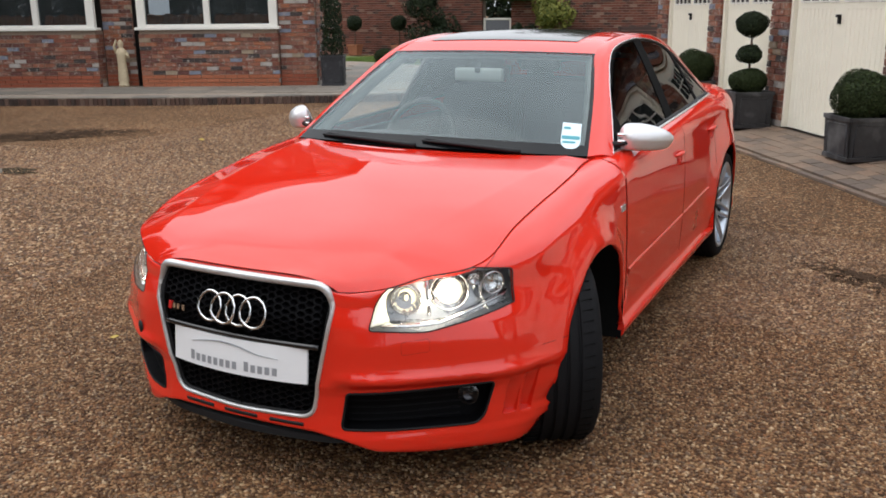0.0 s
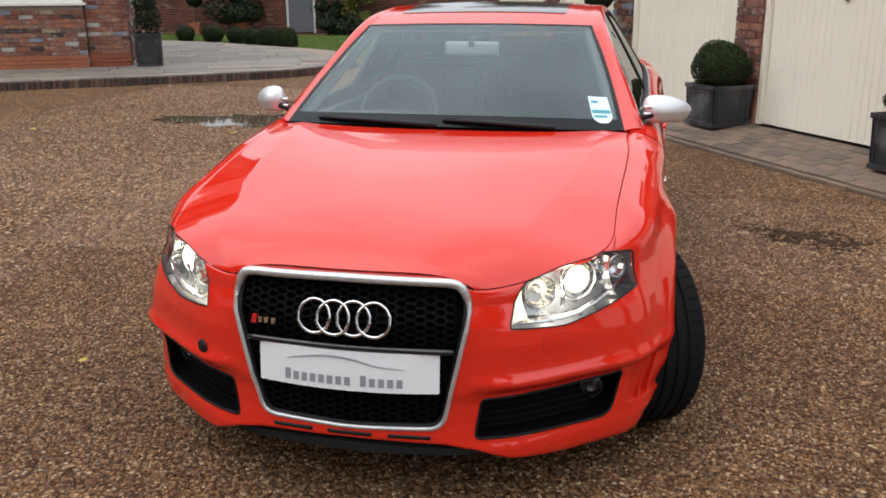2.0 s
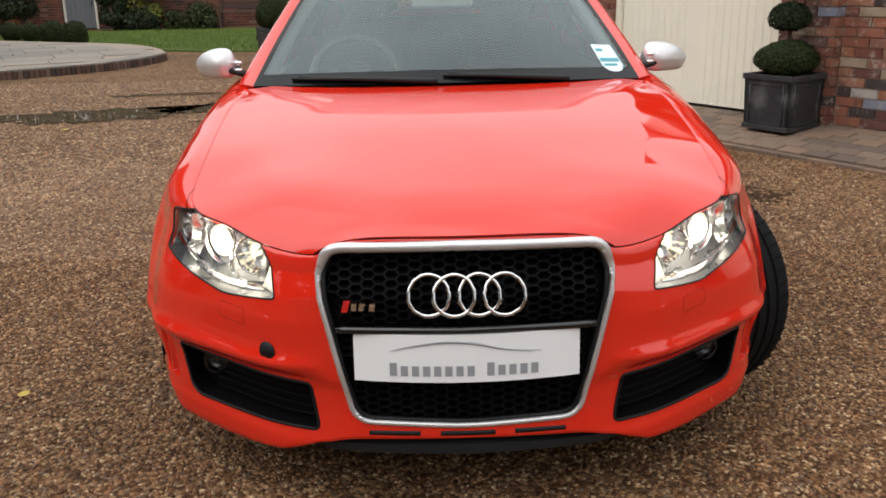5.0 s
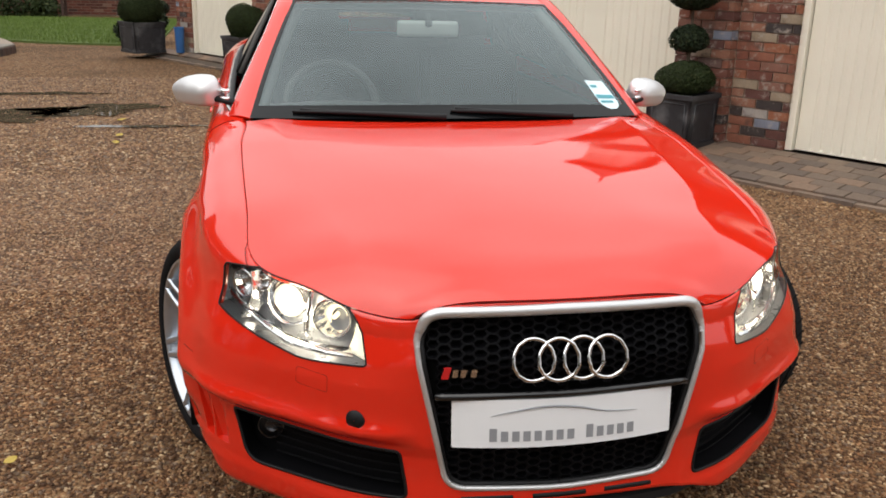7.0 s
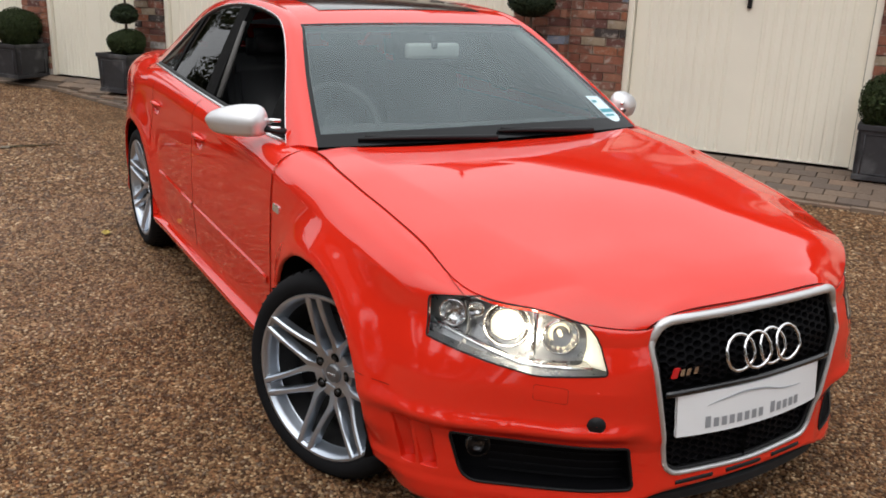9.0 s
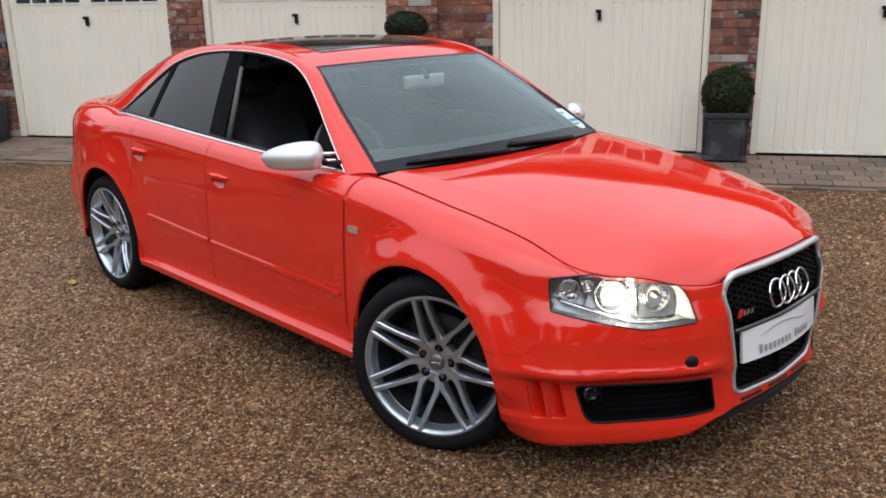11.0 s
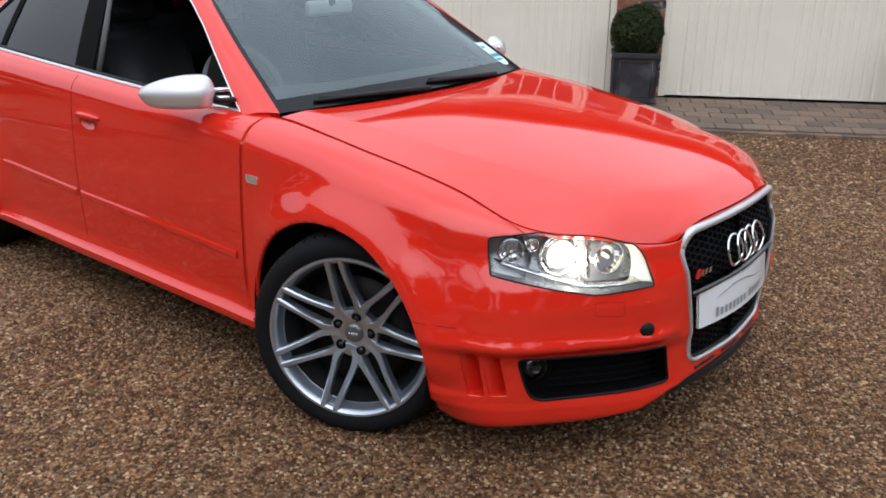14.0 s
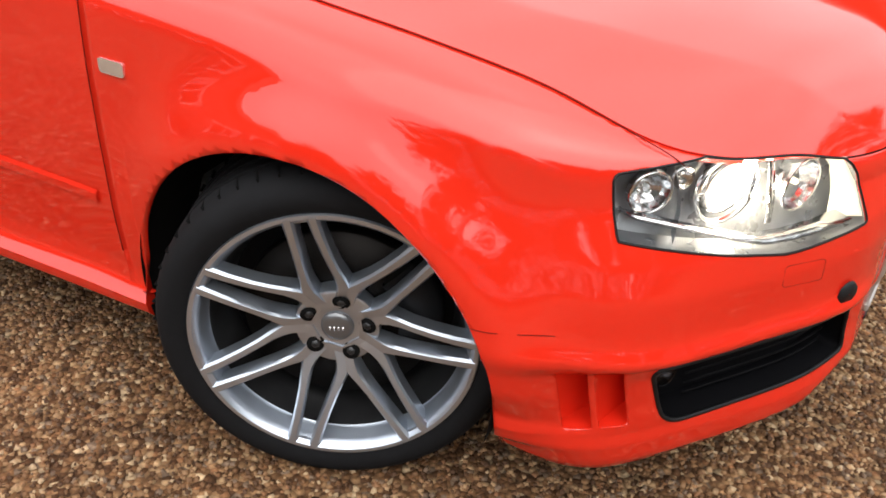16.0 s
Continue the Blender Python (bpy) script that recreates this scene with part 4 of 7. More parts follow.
def terrace():
    t = thing("terrace", Matrix.Identity(4), "raised terrace of buff sandstone flags with a brick-on-edge riser", "terrace", kind="structure")
    ring = [tuple(p) for p in EDGE] + [tuple(p) for p in INNER[1:]]
    bm = bmesh.new()
    lo = [bm.verts.new((x, y, -0.02)) for x, y in ring]
    hi = [bm.verts.new((x, y, TERRACE - 0.012)) for x, y in ring]
    top = bm.faces.new(hi)
    for i in range(len(ring)):
        j = (i + 1) % len(ring)
        bm.faces.new((lo[i], lo[j], hi[j], hi[i]))
    bmesh.ops.triangulate(bm, faces=[top])
    bmesh.ops.recalc_face_normals(bm, faces=bm.faces)
    part("bedding", bm, M_MORTAR, t, "", False)
    # riser bricks on edge
    seg = np.linalg.norm(np.diff(EDGE, axis=0), axis=1)
    run = np.concatenate([[0], np.cumsum(seg)])
    rng = random.Random(4)
    me_list = []
    for k in range(4):
        bm = bmesh.new()
        box(bm, 0.004, 0.071, -0.035, 0.06, -0.02, TERRACE - 0.014, 0.007)
        for v in bm.verts:
            v.co += Vector((rng.uniform(-0.003, 0.003), rng.uniform(-0.005, 0.005), rng.uniform(-0.002, 0.0)))
        me = bpy.data.meshes.new("riser_brick")
        bm.to_mesh(me)
        bm.free()
        me.materials.append(M_RISER)
        me_list.append(me)
    s = 2.2
    while s < run[-1] - 0.05:
        x, y = np.interp(s, run, EDGE[:, 0]), np.interp(s, run, EDGE[:, 1])
        x2, y2 = np.interp(s + 0.07, run, EDGE[:, 0]), np.interp(s + 0.07, run, EDGE[:, 1])
        ob = new("brick", me_list[rng.randrange(4)])
        ob.parent = t
        ob.matrix_local = Matrix.Translation((x, y, 0)) @ Matrix.Rotation(math.atan2(y2 - y, x2 - x), 4, "Z")
        s += 0.076
    # coping stones along the edge
    s = 2.0
    while s < run[-1] - 0.1:
        L = rng.uniform(0.42, 0.62)
        e0, e1 = s + 0.003, min(s + L - 0.003, run[-1])
        bm = bmesh.new()
        tops, lows = [], []
        for k in range(5):
            q = e0 + (e1 - e0) * k / 4
            x, y = np.interp(q, run, EDGE[:, 0]), np.interp(q, run, EDGE[:, 1])
            x2, y2 = np.interp(q + 0.05, run, EDGE[:, 0]), np.interp(q + 0.05, run, EDGE[:, 1])
            x1, y1 = np.interp(q - 0.05, run, EDGE[:, 0]), np.interp(q - 0.05, run, EDGE[:, 1])
            d = math.hypot(x2 - x1, y2 - y1)
            nx, ny = -(y2 - y1) / d, (x2 - x1) / d
            row = [(x - nx * 0.012, y - ny * 0.012), (x + nx * 0.36, y + ny * 0.36)]
            tops.append([(a, b, TERRACE + 0.004) for a, b in row])
            lows.append([(a, b, TERRACE - 0.0125) for a, b in row])
        sheet(bm, tops)
        sheet(bm, lows, True)
        bmesh.ops.recalc_face_normals(bm, faces=bm.faces)
        rim_close(bm, tops, lows)
        part("coping_stone", bm, M_SLAB, t, "", False)
        s += L
    # flags
    from_edge = Matrix.Rotation(radians(26.3), 4, "Z")
    inside = lambda x, y: poly_in(ring, x, y)
    for j in range(-26, 30):
        off = rng.uniform(0, 0.6)
        for i in range(-30, 32):
            wdt = 0.78
            c = from_edge @ Vector((i * wdt + off, j * 0.5, 0)) + Vector((-8, 11, 0))
            corners = [from_edge @ Vector((i * wdt + off + a, j * 0.5 + b, 0)) + Vector((-8, 11, 0)) for a, b in ((-0.40, -0.26), (0.40, -0.26), (0.40, 0.26), (-0.40, 0.26))]
            if not all(inside(q.x, q.y) for q in corners):
                continue
            loc = HOUSE.inverted() @ c
            gap = np.min(np.hypot(EDGE[:, 0] - c.x, EDGE[:, 1] - c.y))
            if gap < 0.64:
                continue
            if loc.y > 0.4 and -5.4 < loc.x < 3.4:
                continue
            if c.x > -15:
                ob = new("flag", FLAG_ME[rng.randrange(len(FLAG_ME))])
                ob.parent = t
                ob.matrix_local = Matrix.Translation((c.x, c.y, TERRACE)) @ from_edge


def rim_close(bm, tops, lows):
    """Close the sides between two sheets of the same plan."""
    ring = [r[0] for r in tops] + [r[1] for r in tops[::-1]]
    low = [r[0] for r in lows] + [r[1] for r in lows[::-1]]
    a = [bm.verts.new(p) for p in ring]
    b = [bm.verts.new(p) for p in low]
    for i in range(len(a)):
        j = (i + 1) % len(a)
        bm.faces.new((b[i], b[j], a[j], a[i]))


def poly_in(ring, x, y):
    hit = False
    for (x0, y0), (x1, y1) in zip(ring, ring[1:] + ring[:1]):
        if (y0 > y) != (y1 > y) and x < (x1 - x0) * (y - y0) / (y1 - y0) + x0:
            hit = not hit
    return hit


FLAG_ME = []
for k in range(4):
    bm = bmesh.new()
    box(bm, -0.384, 0.384, -0.244, 0.244, -0.03, 0.004 - 0.002 * (k % 2), 0.006)
    me = bpy.data.meshes.new("flag")
    bm.to_mesh(me)
    bm.free()
    me.materials.append(M_SLAB)
    FLAG_ME.append(me)
terrace()

# box balls along the terrace's garden edge
for i, (x, y, r) in enumerate(((-11.43, 18.95, 0.25), (-10.57, 18.85, 0.28), (-9.80, 18.60, 0.26), (-9.22, 18.30, 0.25), (-8.40, 17.50, 0.28), (-7.65, 16.80, 0.29))):
    t = thing("box_ball", pose(x, y, 0.02), "clipped round box bush growing beside the terrace", "bush", "box balls along the terrace")
    clipped_ball("foliage", t, (0, 0, r * 0.86), r, 0.9, 5200, None, 60 + i, 0.016)
    bm = bmesh.new()
    tube(bm, [(0, 0, -0.05), (0, 0, 0.25)], 0.03, 8)
    part("stem", bm, M_BARK, t)


# ---------------------------------------------------------------- garden behind
def lawn():
    ring = [(-4.45, 14.55), (-2.6, 14.2), (-2.9, 22.3), (-16, 22.3), (-16, 18.9), (-13.0, 18.75), (-10.5, 18.35), (-8.6, 17.35), (-7.1, 16.55), (-6.2, 15.95), (-5.45, 15.1)]
    bm = bmesh.new()
    lo = [bm.verts.new((x, y, -0.02)) for x, y in ring]
    hi = [bm.verts.new((x, y, 0.035)) for x, y in ring]
    bm.faces.new(hi)
    for i in range(len(ring)):
        j = (i + 1) % len(ring)
        bm.faces.new((lo[i], lo[j], hi[j], hi[i]))
    bmesh.ops.recalc_face_normals(bm, faces=bm.faces)
    tagged(part("lawn", bm, M_LAWN, None, "", False), "short mown green lawn", "lawn", kind="structure")
    rng = np.random.default_rng(5)
    n = 90000
    p = np.column_stack([rng.uniform(-14, -2.6, n), rng.uniform(14.2, 22.3, n), np.full(n, 0.03)])
    keep = np.array([poly_in(ring, q[0], q[1]) for q in p])
    p = p[keep]
    n = len(p)
    a = rng.uniform(0, 6.28, n)
    u = np.column_stack([np.cos(a), np.sin(a), np.zeros(n)]) * 0.006
    tip = p + np.column_stack([rng.normal(0, 0.018, n), rng.normal(0, 0.018, n), rng.uniform(0.03, 0.06, n)])
    v = np.stack([p - u, p + u, tip], 1)
    me = bpy.data.meshes.new("grass")
    me.from_pydata(v.reshape(-1, 3).tolist(), [], np.arange(n * 3).reshape(-1, 3).tolist())
    me.materials.append(M_GRASS)
    tagged(new("grass", me), "short green grass of the lawn", "grass", kind="stuff")


lawn()


def garden_wall():
    w = thing("wall_garden", Matrix.Identity(4), "old red brick garden wall with stone coping", "wall", kind="structure")
    y = 24.0
    bm = bmesh.new()
    for a, b in ((-24.0, -10.72), (-9.70, 1.5)):
        box(bm, a, b, y + 0.012, y + 0.30, -0.02, 1.95)
    part("mortar_core", bm, M_MORTAR, w, "", False)
    bricks(w, -18.0, -10.72, 0.03, 1.9, y, 0.1, M_BRICK, M_GARDEN_BRICK, 0, "x", 400)
    bricks(w, -9.70, 1.4, 0.03, 1.9, y, 0.1, M_BRICK, M_GARDEN_BRICK, 0, "x", 401)
    bm = bmesh.new()
    box(bm, -24, -10.72, y - 0.04, y + 0.34, 1.955, 2.03, 0.01)
    box(bm, -9.70, 1.5, y - 0.04, y + 0.34, 1.955, 2.03, 0.01)
    part("coping", bm, M_SLAB, w, "", False)
    g = thing("garden_gate", pose(-10.70, y + 0.1, 0.02), "grey-painted plank gate in a white frame", "gate")
    bm = bmesh.new()
    for a, b, z0, z1 in ((0, 0.07, 0, 1.13), (0.91, 0.98, 0, 1.13), (0.0, 0.98, 1.135, 1.20)):
        box(bm, a, b, -0.03, 0.05, z0, z1, 0.005)
    part("gate_frame", bm, M_WHITE, g, "white-painted frame", False)
    for k in range(6):
        bm = bmesh.new()
        box(bm, 0.075 + k * 0.139, 0.075 + k * 0.139 + 0.135, 0.0, 0.03, 0.03, 1.125, 0.004)
        part("plank", bm, M_GATE, g, "", False)
    bm = bmesh.new()
    tube(bm, [(0.84, -0.01, 0.66), (0.84, -0.04, 0.68), (0.84, -0.04, 0.78), (0.84, -0.01, 0.80)], 0.012, 8)
    part("handle", bm, M_BLACK, g)


M_GATE = plain("grey_gate_paint", (0.16, 0.17, 0.19), 0.6, spot=0.15, scale=20)
garden_wall()


def shrub(name, x, y, rx, rz, mat, label, seed, count=3200, leaf=0.05, lift=0.0, category="shrub"):
    t = thing(name, pose(x, y, lift), label, category)
    rng = np.random.default_rng(seed)
    pts, nor = [], []
    for k in range(12):
        c = np.array([rng.uniform(-rx, rx) * 0.7, rng.uniform(-0.35, 0.35), rng.uniform(0.25, 0.95) * rz])
        p, d = ball_points(rng, count // 12, rng.uniform(0.25, 0.45) * max(rx, 0.4), 0.9, 0.12)
        p += c
        p[:, 2] = np.abs(p[:, 2])
        pts.append(p)
        nor.append(d)
    leaf_mesh("foliage", leaf_cloud(np.concatenate(pts), np.concatenate(nor), leaf, rng), mat, t)
    bm = bmesh.new()
    for k in range(4):
        tube(bm, [(rng.uniform(-0.05, 0.05), 0, -0.04), (rng.uniform(-rx, rx) * 0.5, 0, rz * 0.7)], [0.03, 0.012], 6)
    part("stems", bm, M_BARK, t)


shrub("evergreen_shrub", -12.2, 23.2, 1.1, 2.1, M_DARKLEAF, "dark evergreen shrub against the garden wall", 81, 6000)
shrub("evergreen_shrub", -9.0, 23.3, 0.5, 1.1, M_DARKLEAF, "dark evergreen shrub beside the grey gate", 82)
shrub("climber", -7.9, 23.5, 0.9, 1.9, M_YELLOWLEAF, "yellow-green climber on the garden wall", 83, 4500, 0.06, category="climbing plant")
shrub("low_shrub", -6.9, 23.2, 0.9, 0.55, M_BOX, "low green border shrub", 84)
shrub("low_shrub", -8.3, 23.0, 0.7, 0.45, M_DARKLEAF, "low dark border shrub", 85)
shrub("ivy", -9.6, 23.75, 1.3, 0.35, M_BOX, "ivy spilling over the wall top", 86, 4000, 0.05, 1.75, "climbing plant")
shrub("evergreen_shrub", -2.9, 14.9, 0.45, 0.7, M_DARKLEAF, "dark arching shrub at the corner of the lawn", 88)

M_TERRACOTTA = plain("terracotta", (0.36, 0.15, 0.075), 0.85, spot=0.3, scale=14, bump=0.2)


def standard_box(x, seed):
    """A ball of box on a bare stem in a square terracotta pot."""
    t = thing("potted_topiary", pose(x, 23.35, 0.02), "round-headed box standard in a terracotta pot", "potted plant", "box standards along the garden wall")
    bm = bmesh.new()
    rings = []
    for z, w in ((0, .15), (.30, .19), (.30, .21), (.35, .21), (.35, .175), (.29, .17)):
        rings.append([bm.verts.new((a * w, b * w, z)) for a, b in ((-1, -1), (1, -1), (1, 1), (-1, 1))])
    for p, q in zip(rings, rings[1:]):
        for i in range(4):
            bm.faces.new((p[i], p[(i + 1) % 4], q[(i + 1) % 4], q[i]))
    bm.faces.new(rings[0][::-1])
    part("pot", bm, M_TERRACOTTA, t, "square terracotta pot", False)
    bm = bmesh.new()
    box(bm, -.165, .165, -.165, .165, .24, .30)
    part("soil", bm, M_SOIL, t, "", False)
    bm = bmesh.new()
    tube(bm, [(0, 0, .28), (.01, .01, .6), (0, 0, 1.0)], .02, 8)
    part("stem", bm, M_BARK, t)
    clipped_ball("foliage", t, (0, 0, 1.06), .26, 0.95, 3800, M_DARKLEAF, seed, 0.018)


for i, x in enumerate((-15.2, -13.45, -11.95)):
    standard_box(x, 140 + i)

M_BENCH = plain("dark_bench", (0.06, 0.03, 0.025), 0.7, spot=0.3, scale=20)


def bench():
    t = thing("bench", pose(-4.9, 22.6, 0.035), "dark-stained timber garden bench before the wall", "bench")
    for k in range(3):
        bm = bmesh.new()
        box(bm, -1.0, 1.0, -0.05 + 0.13 * k, 0.06 + 0.13 * k, 0.42, 0.45, 0.006)
        part("seat_slat", bm, M_BENCH, t, "", False)
    for k in range(4):
        bm = bmesh.new()
        box(bm, -1.0, 1.0, 0.36, 0.39, 0.52 + 0.11 * k, 0.61 + 0.11 * k, 0.006)
        part("back_slat", bm, M_BENCH, t, "", False)
    for x in (-0.95, 0.95):
        for y0, h in ((-0.02, 0.62), (0.36, 0.95)):
            bm = bmesh.new()
            box(bm, x - 0.03, x + 0.03, y0 - 0.03, y0 + 0.028, 0, h - 0.4 * 0, 0.006)
            part("leg", bm, M_BENCH, t, "", False)


bench()


def tree(x, y, h, spread, seed, label, leaves=15000):
    t = thing("tree", pose(x, y, 0), label, "tree", "trees round the yard")
    rng = np.random.default_rng(seed)
    bm = bmesh.new()
    tube(bm, [(0, 0, -0.1), (0.1, 0.05, h * 0.25), (0.0, 0.1, h * 0.5), (0.1, 0, h * 0.8)], [0.24, 0.19, 0.14, 0.05], 10)
    ends = []
    for k in range(13):
        a, z0 = rng.uniform(0, 6.28), h * rng.uniform(0.25, 0.7)
        l = spread * rng.uniform(0.55, 1.0) * (1.15 - z0 / h)
        e = Vector((math.cos(a) * l, math.sin(a) * l, z0 + rng.uniform(0.15, 0.3) * h))
        tube(bm, [(0.03, 0.05, z0), tuple(e * 0.5 + Vector((0, 0, z0 * 0.5))), tuple(e)], [0.09, 0.06, 0.02], 6)
        ends.append(e)
    part("trunk", bm, M_BARK, t)
    pts, nor = [], []
    for e in ends + [Vector((0, 0, h * 0.85)), Vector((0.3, 0.2, h * 0.95))]:
        for q in range(4):
            c = np.array(e) * rng.uniform(0.6, 1.05) + rng.normal(0, spread * 0.14, 3)
            c[2] = max(c[2], h * 0.22)
            p, d = ball_points(rng, leaves // 60, spread * rng.uniform(0.14, 0.3), 0.75, 0.18)
            pts.append(p + c)
            nor.append(d)
    leaf_mesh("crown", leaf_cloud(np.concatenate(pts), np.concatenate(nor), 0.10, rng), M_OAKLEAF, t)


for i, (x, y, h, sp) in enumerate(((-13.5, -4.0, 7.2, 3.2), (-15, 0.5, 6.4, 2.8), (-14, -8.5, 7.6, 3.2), (-12, -11.5, 6.6, 3.0), (-6.5, -14.8, 6.6, 3.0), (-16, 5.0, 6.4, 2.6), (-9.5, -13, 7.4, 3.2), (-3.5, -15.5, 7.0, 3.2), (3.0, -16, 7.2, 3.2), (9.5, -13.5, 7.4, 3.2), (-22, 27, 8.0, 3.0), (-9.5, 29.5, 9.0, 3.2), (0.5, 28, 8.5, 3.2), (-3.5, 31, 9, 3.4))):
    tree(x, y, h, sp, 500 + i, "broad leafy tree standing beyond the yard")


def hedge(x0, y0, x1, y1, h, seed, dense=700):
    t = thing("hedge", pose(0, 0, 0), "tall dark clipped hedge closing the yard", "hedge")
    rng = np.random.default_rng(seed)
    L = math.hypot(x1 - x0, y1 - y0)
    n = int(L * dense)
    s = rng.uniform(0, 1, n)
    nx, ny = -(y1 - y0) / L, (x1 - x0) / L
    d = rng.uniform(-0.5, 0.5, n)
    z = rng.uniform(0, h, n) * 1.0 + 0.12 * np.sin(s * L * 1.7)
    p = np.column_stack([x0 + (x1 - x0) * s + nx * d, y0 + (y1 - y0) * s + ny * d, np.maximum(z, 0.02)])
    leaf_mesh("foliage", leaf_cloud(p, np.tile([nx, ny, 0.3], (n, 1)), 0.11, rng), M_DARKLEAF, t)
    bm = bmesh.new()
    for k in range(int(L / 0.8)):
        q = (k + 0.5) / int(L / 0.8)
        tube(bm, [(x0 + (x1 - x0) * q, y0 + (y1 - y0) * q, -0.05), (x0 + (x1 - x0) * q, y0 + (y1 - y0) * q, h * 0.8)], [0.04, 0.015], 6)
    part("stems", bm, M_BARK, t)


hedge(-24, 25.3, 3, 25.3, 3.15, 602, 1300)
hedge(-17.5, -16, -16.5, 4, 4.2, 600, 900)
hedge(-16, -17, 12, -18, 4.0, 601, 900)


def water_material():
    mat, nodes, links, bsdf = material("puddle_water")
    bsdf.inputs["Base Color"].default_value = (0.085, 0.062, 0.040, 1)
    bsdf.inputs["Roughness"].default_value = 0.03
    bsdf.inputs["IOR"].default_value = 1.26
    co = nodes.new("ShaderNodeTexCoord")
    n = nodes.new("ShaderNodeTexNoise")
    n.inputs["Scale"].default_value = 3
    links.new(co.outputs["Object"], n.inputs["Vector"])
    b = nodes.new("ShaderNodeBump")
    b.inputs["Strength"].default_value, b.inputs["Distance"].default_value = 0.05, 0.01
    links.new(n.outputs["Fac"], b.inputs["Height"])
    links.new(b.outputs[0], bsdf.inputs["Normal"])
    return mat


M_WATER = water_material()


def puddle(cx, cy, rx, ry, turn, seed):
    """A shallow pool with a ragged shore."""
    bm = bmesh.new()
    rng = random.Random(seed)
    ph = [rng.uniform(0, 6.28) for _ in range(5)]
    ring = []
    for k in range(72):
        a = k / 72 * math.tau
        w = 1 + 0.18 * math.sin(2 * a + ph[0]) + 0.15 * math.sin(3 * a + ph[1]) + 0.12 * math.sin(5 * a + ph[2]) + 0.11 * math.sin(9 * a + ph[3]) + 0.09 * math.sin(17 * a + ph[4])
        ring.append(bm.verts.new((math.cos(a) * rx * w, math.sin(a) * ry * w, 0)))
    bm.faces.new(ring)
    ob = part("puddle", bm, M_WATER, None, "", False)
    ob.matrix_world = Matrix.Translation((cx, cy, 0.0115)) @ Matrix.Rotation(radians(turn), 4, "Z")
    tagged(ob, "shallow muddy rain puddle lying on the gravel", "puddle", "puddles on the drive", "structure")


puddle(-3.55, 6.32, 0.95, 0.52, 6, 1)
puddle(-2.40, 6.75, 0.62, 0.36, 8, 2)
puddle(-3.15, 7.95, 0.55, 0.13, 4, 3)
puddle(-1.75, 5.75, 0.55, 0.07, 0, 4)
puddle(-5.9, 2.78, 0.30, 0.14, 20, 5)


M_WET = plain("wet_gravel", (0.060, 0.035, 0.020), 0.9, spot=0.6, scale=70, bump=0.8, spec=0.12)


def wet_patch(cx, cy, rx, ry, turn, seed):
    """A low spot where the gravel lies dark and wet, with a ragged outline and dry islands."""
    rng = np.random.default_rng(seed)
    n = int(rx * ry * 2600)
    a, r = rng.uniform(0, math.tau, n), np.sqrt(rng.uniform(0, 1, n))
    r *= 1 + 0.25 * np.sin(3 * a + seed) + 0.15 * np.sin(7 * a + 2 * seed)
    size = rng.uniform(.012, .030, n) * (1.25 - 0.75 * np.clip(r, 0, 1.3))
    c, t_ = math.cos(radians(turn)), math.sin(radians(turn))
    px, py = r * np.cos(a) * rx, r * np.sin(a) * ry
    v, f = [], []
    for k in range(n):
        x, y = cx + px[k] * c - py[k] * t_, cy + px[k] * t_ + py[k] * c
        b = len(v)
        for q in range(6):
            g = q * math.tau / 6 + rng.uniform(-.3, .3)
            v.append((x + math.cos(g) * size[k] * 1.5, y + math.sin(g) * size[k] * 1.1, .004 + .0006 * (k % 9)))
        f.append(tuple(range(b, b + 6)))
    me = bpy.data.meshes.new("wet_patch")
    me.from_pydata(v, [], f)
    me.materials.append(M_WET)
    tagged(new("wet_patch", me), "dark wet patch of gravel on the drive", "gravel", kind="stuff")


wet_patch(-7.75, 4.75, 1.25, 0.55, 48, 3)
wet_patch(1.72, 2.45, 0.42, 0.20, -25, 5)


def blue_crate():
    """A slim blue plastic tub by the last pier."""
    t = thing("blue_tub", BLUE_AT, "slim blue plastic tub standing by the brick pier", "tub")
    bm = bmesh.new()
    lathe(bm, [(.001, 0), (.055, 0), (.062, .02), (.072, .36), (.078, .365), (.078, .385), (.070, .385), (.060, .03), (.001, .025)], 24, Matrix.Rotation(radians(-90), 4, "Y"))
    bmesh.ops.recalc_face_normals(bm, faces=bm.faces)
    sharp(part("tub", bm, plain("blue_plastic", (0.03, 0.13, 0.36), 0.45, spot=0.15), t), 40)


BLUE_AT = on_apron(-7.73, -0.12)
blue_crate()


M_FALLEN = plain("fallen_leaf_yellow", (0.42, 0.30, 0.06), 0.7, spot=0.35, scale=60)


def fallen_leaf(x, y, turn, size):
    """A curled leaf lying on the gravel."""
    bm = bmesh.new()
    grid = []
    for i in range(9):
        s = i / 8
        w = 0.42 * math.sin(math.pi * min(1.0, s * 0.94 + 0.03)) ** 0.8
        grid.append([((s - 0.5) * size, a * w * size, (0.10 * a * a + 0.16 * (s - 0.4) ** 2) * size) for a in (-1, -0.5, 0, 0.5, 1)])
    sheet(bm, grid)
    ob = part("fallen_leaf", bm, M_FALLEN)
    ob.modifiers.new("thick", "SOLIDIFY").thickness = 0.0008
    ob.matrix_world = pose(x, y, 0.0145, 4, -6, turn)
    tagged(ob, "small yellowed leaf fallen on the gravel", "leaf", "fallen leaves on the drive")


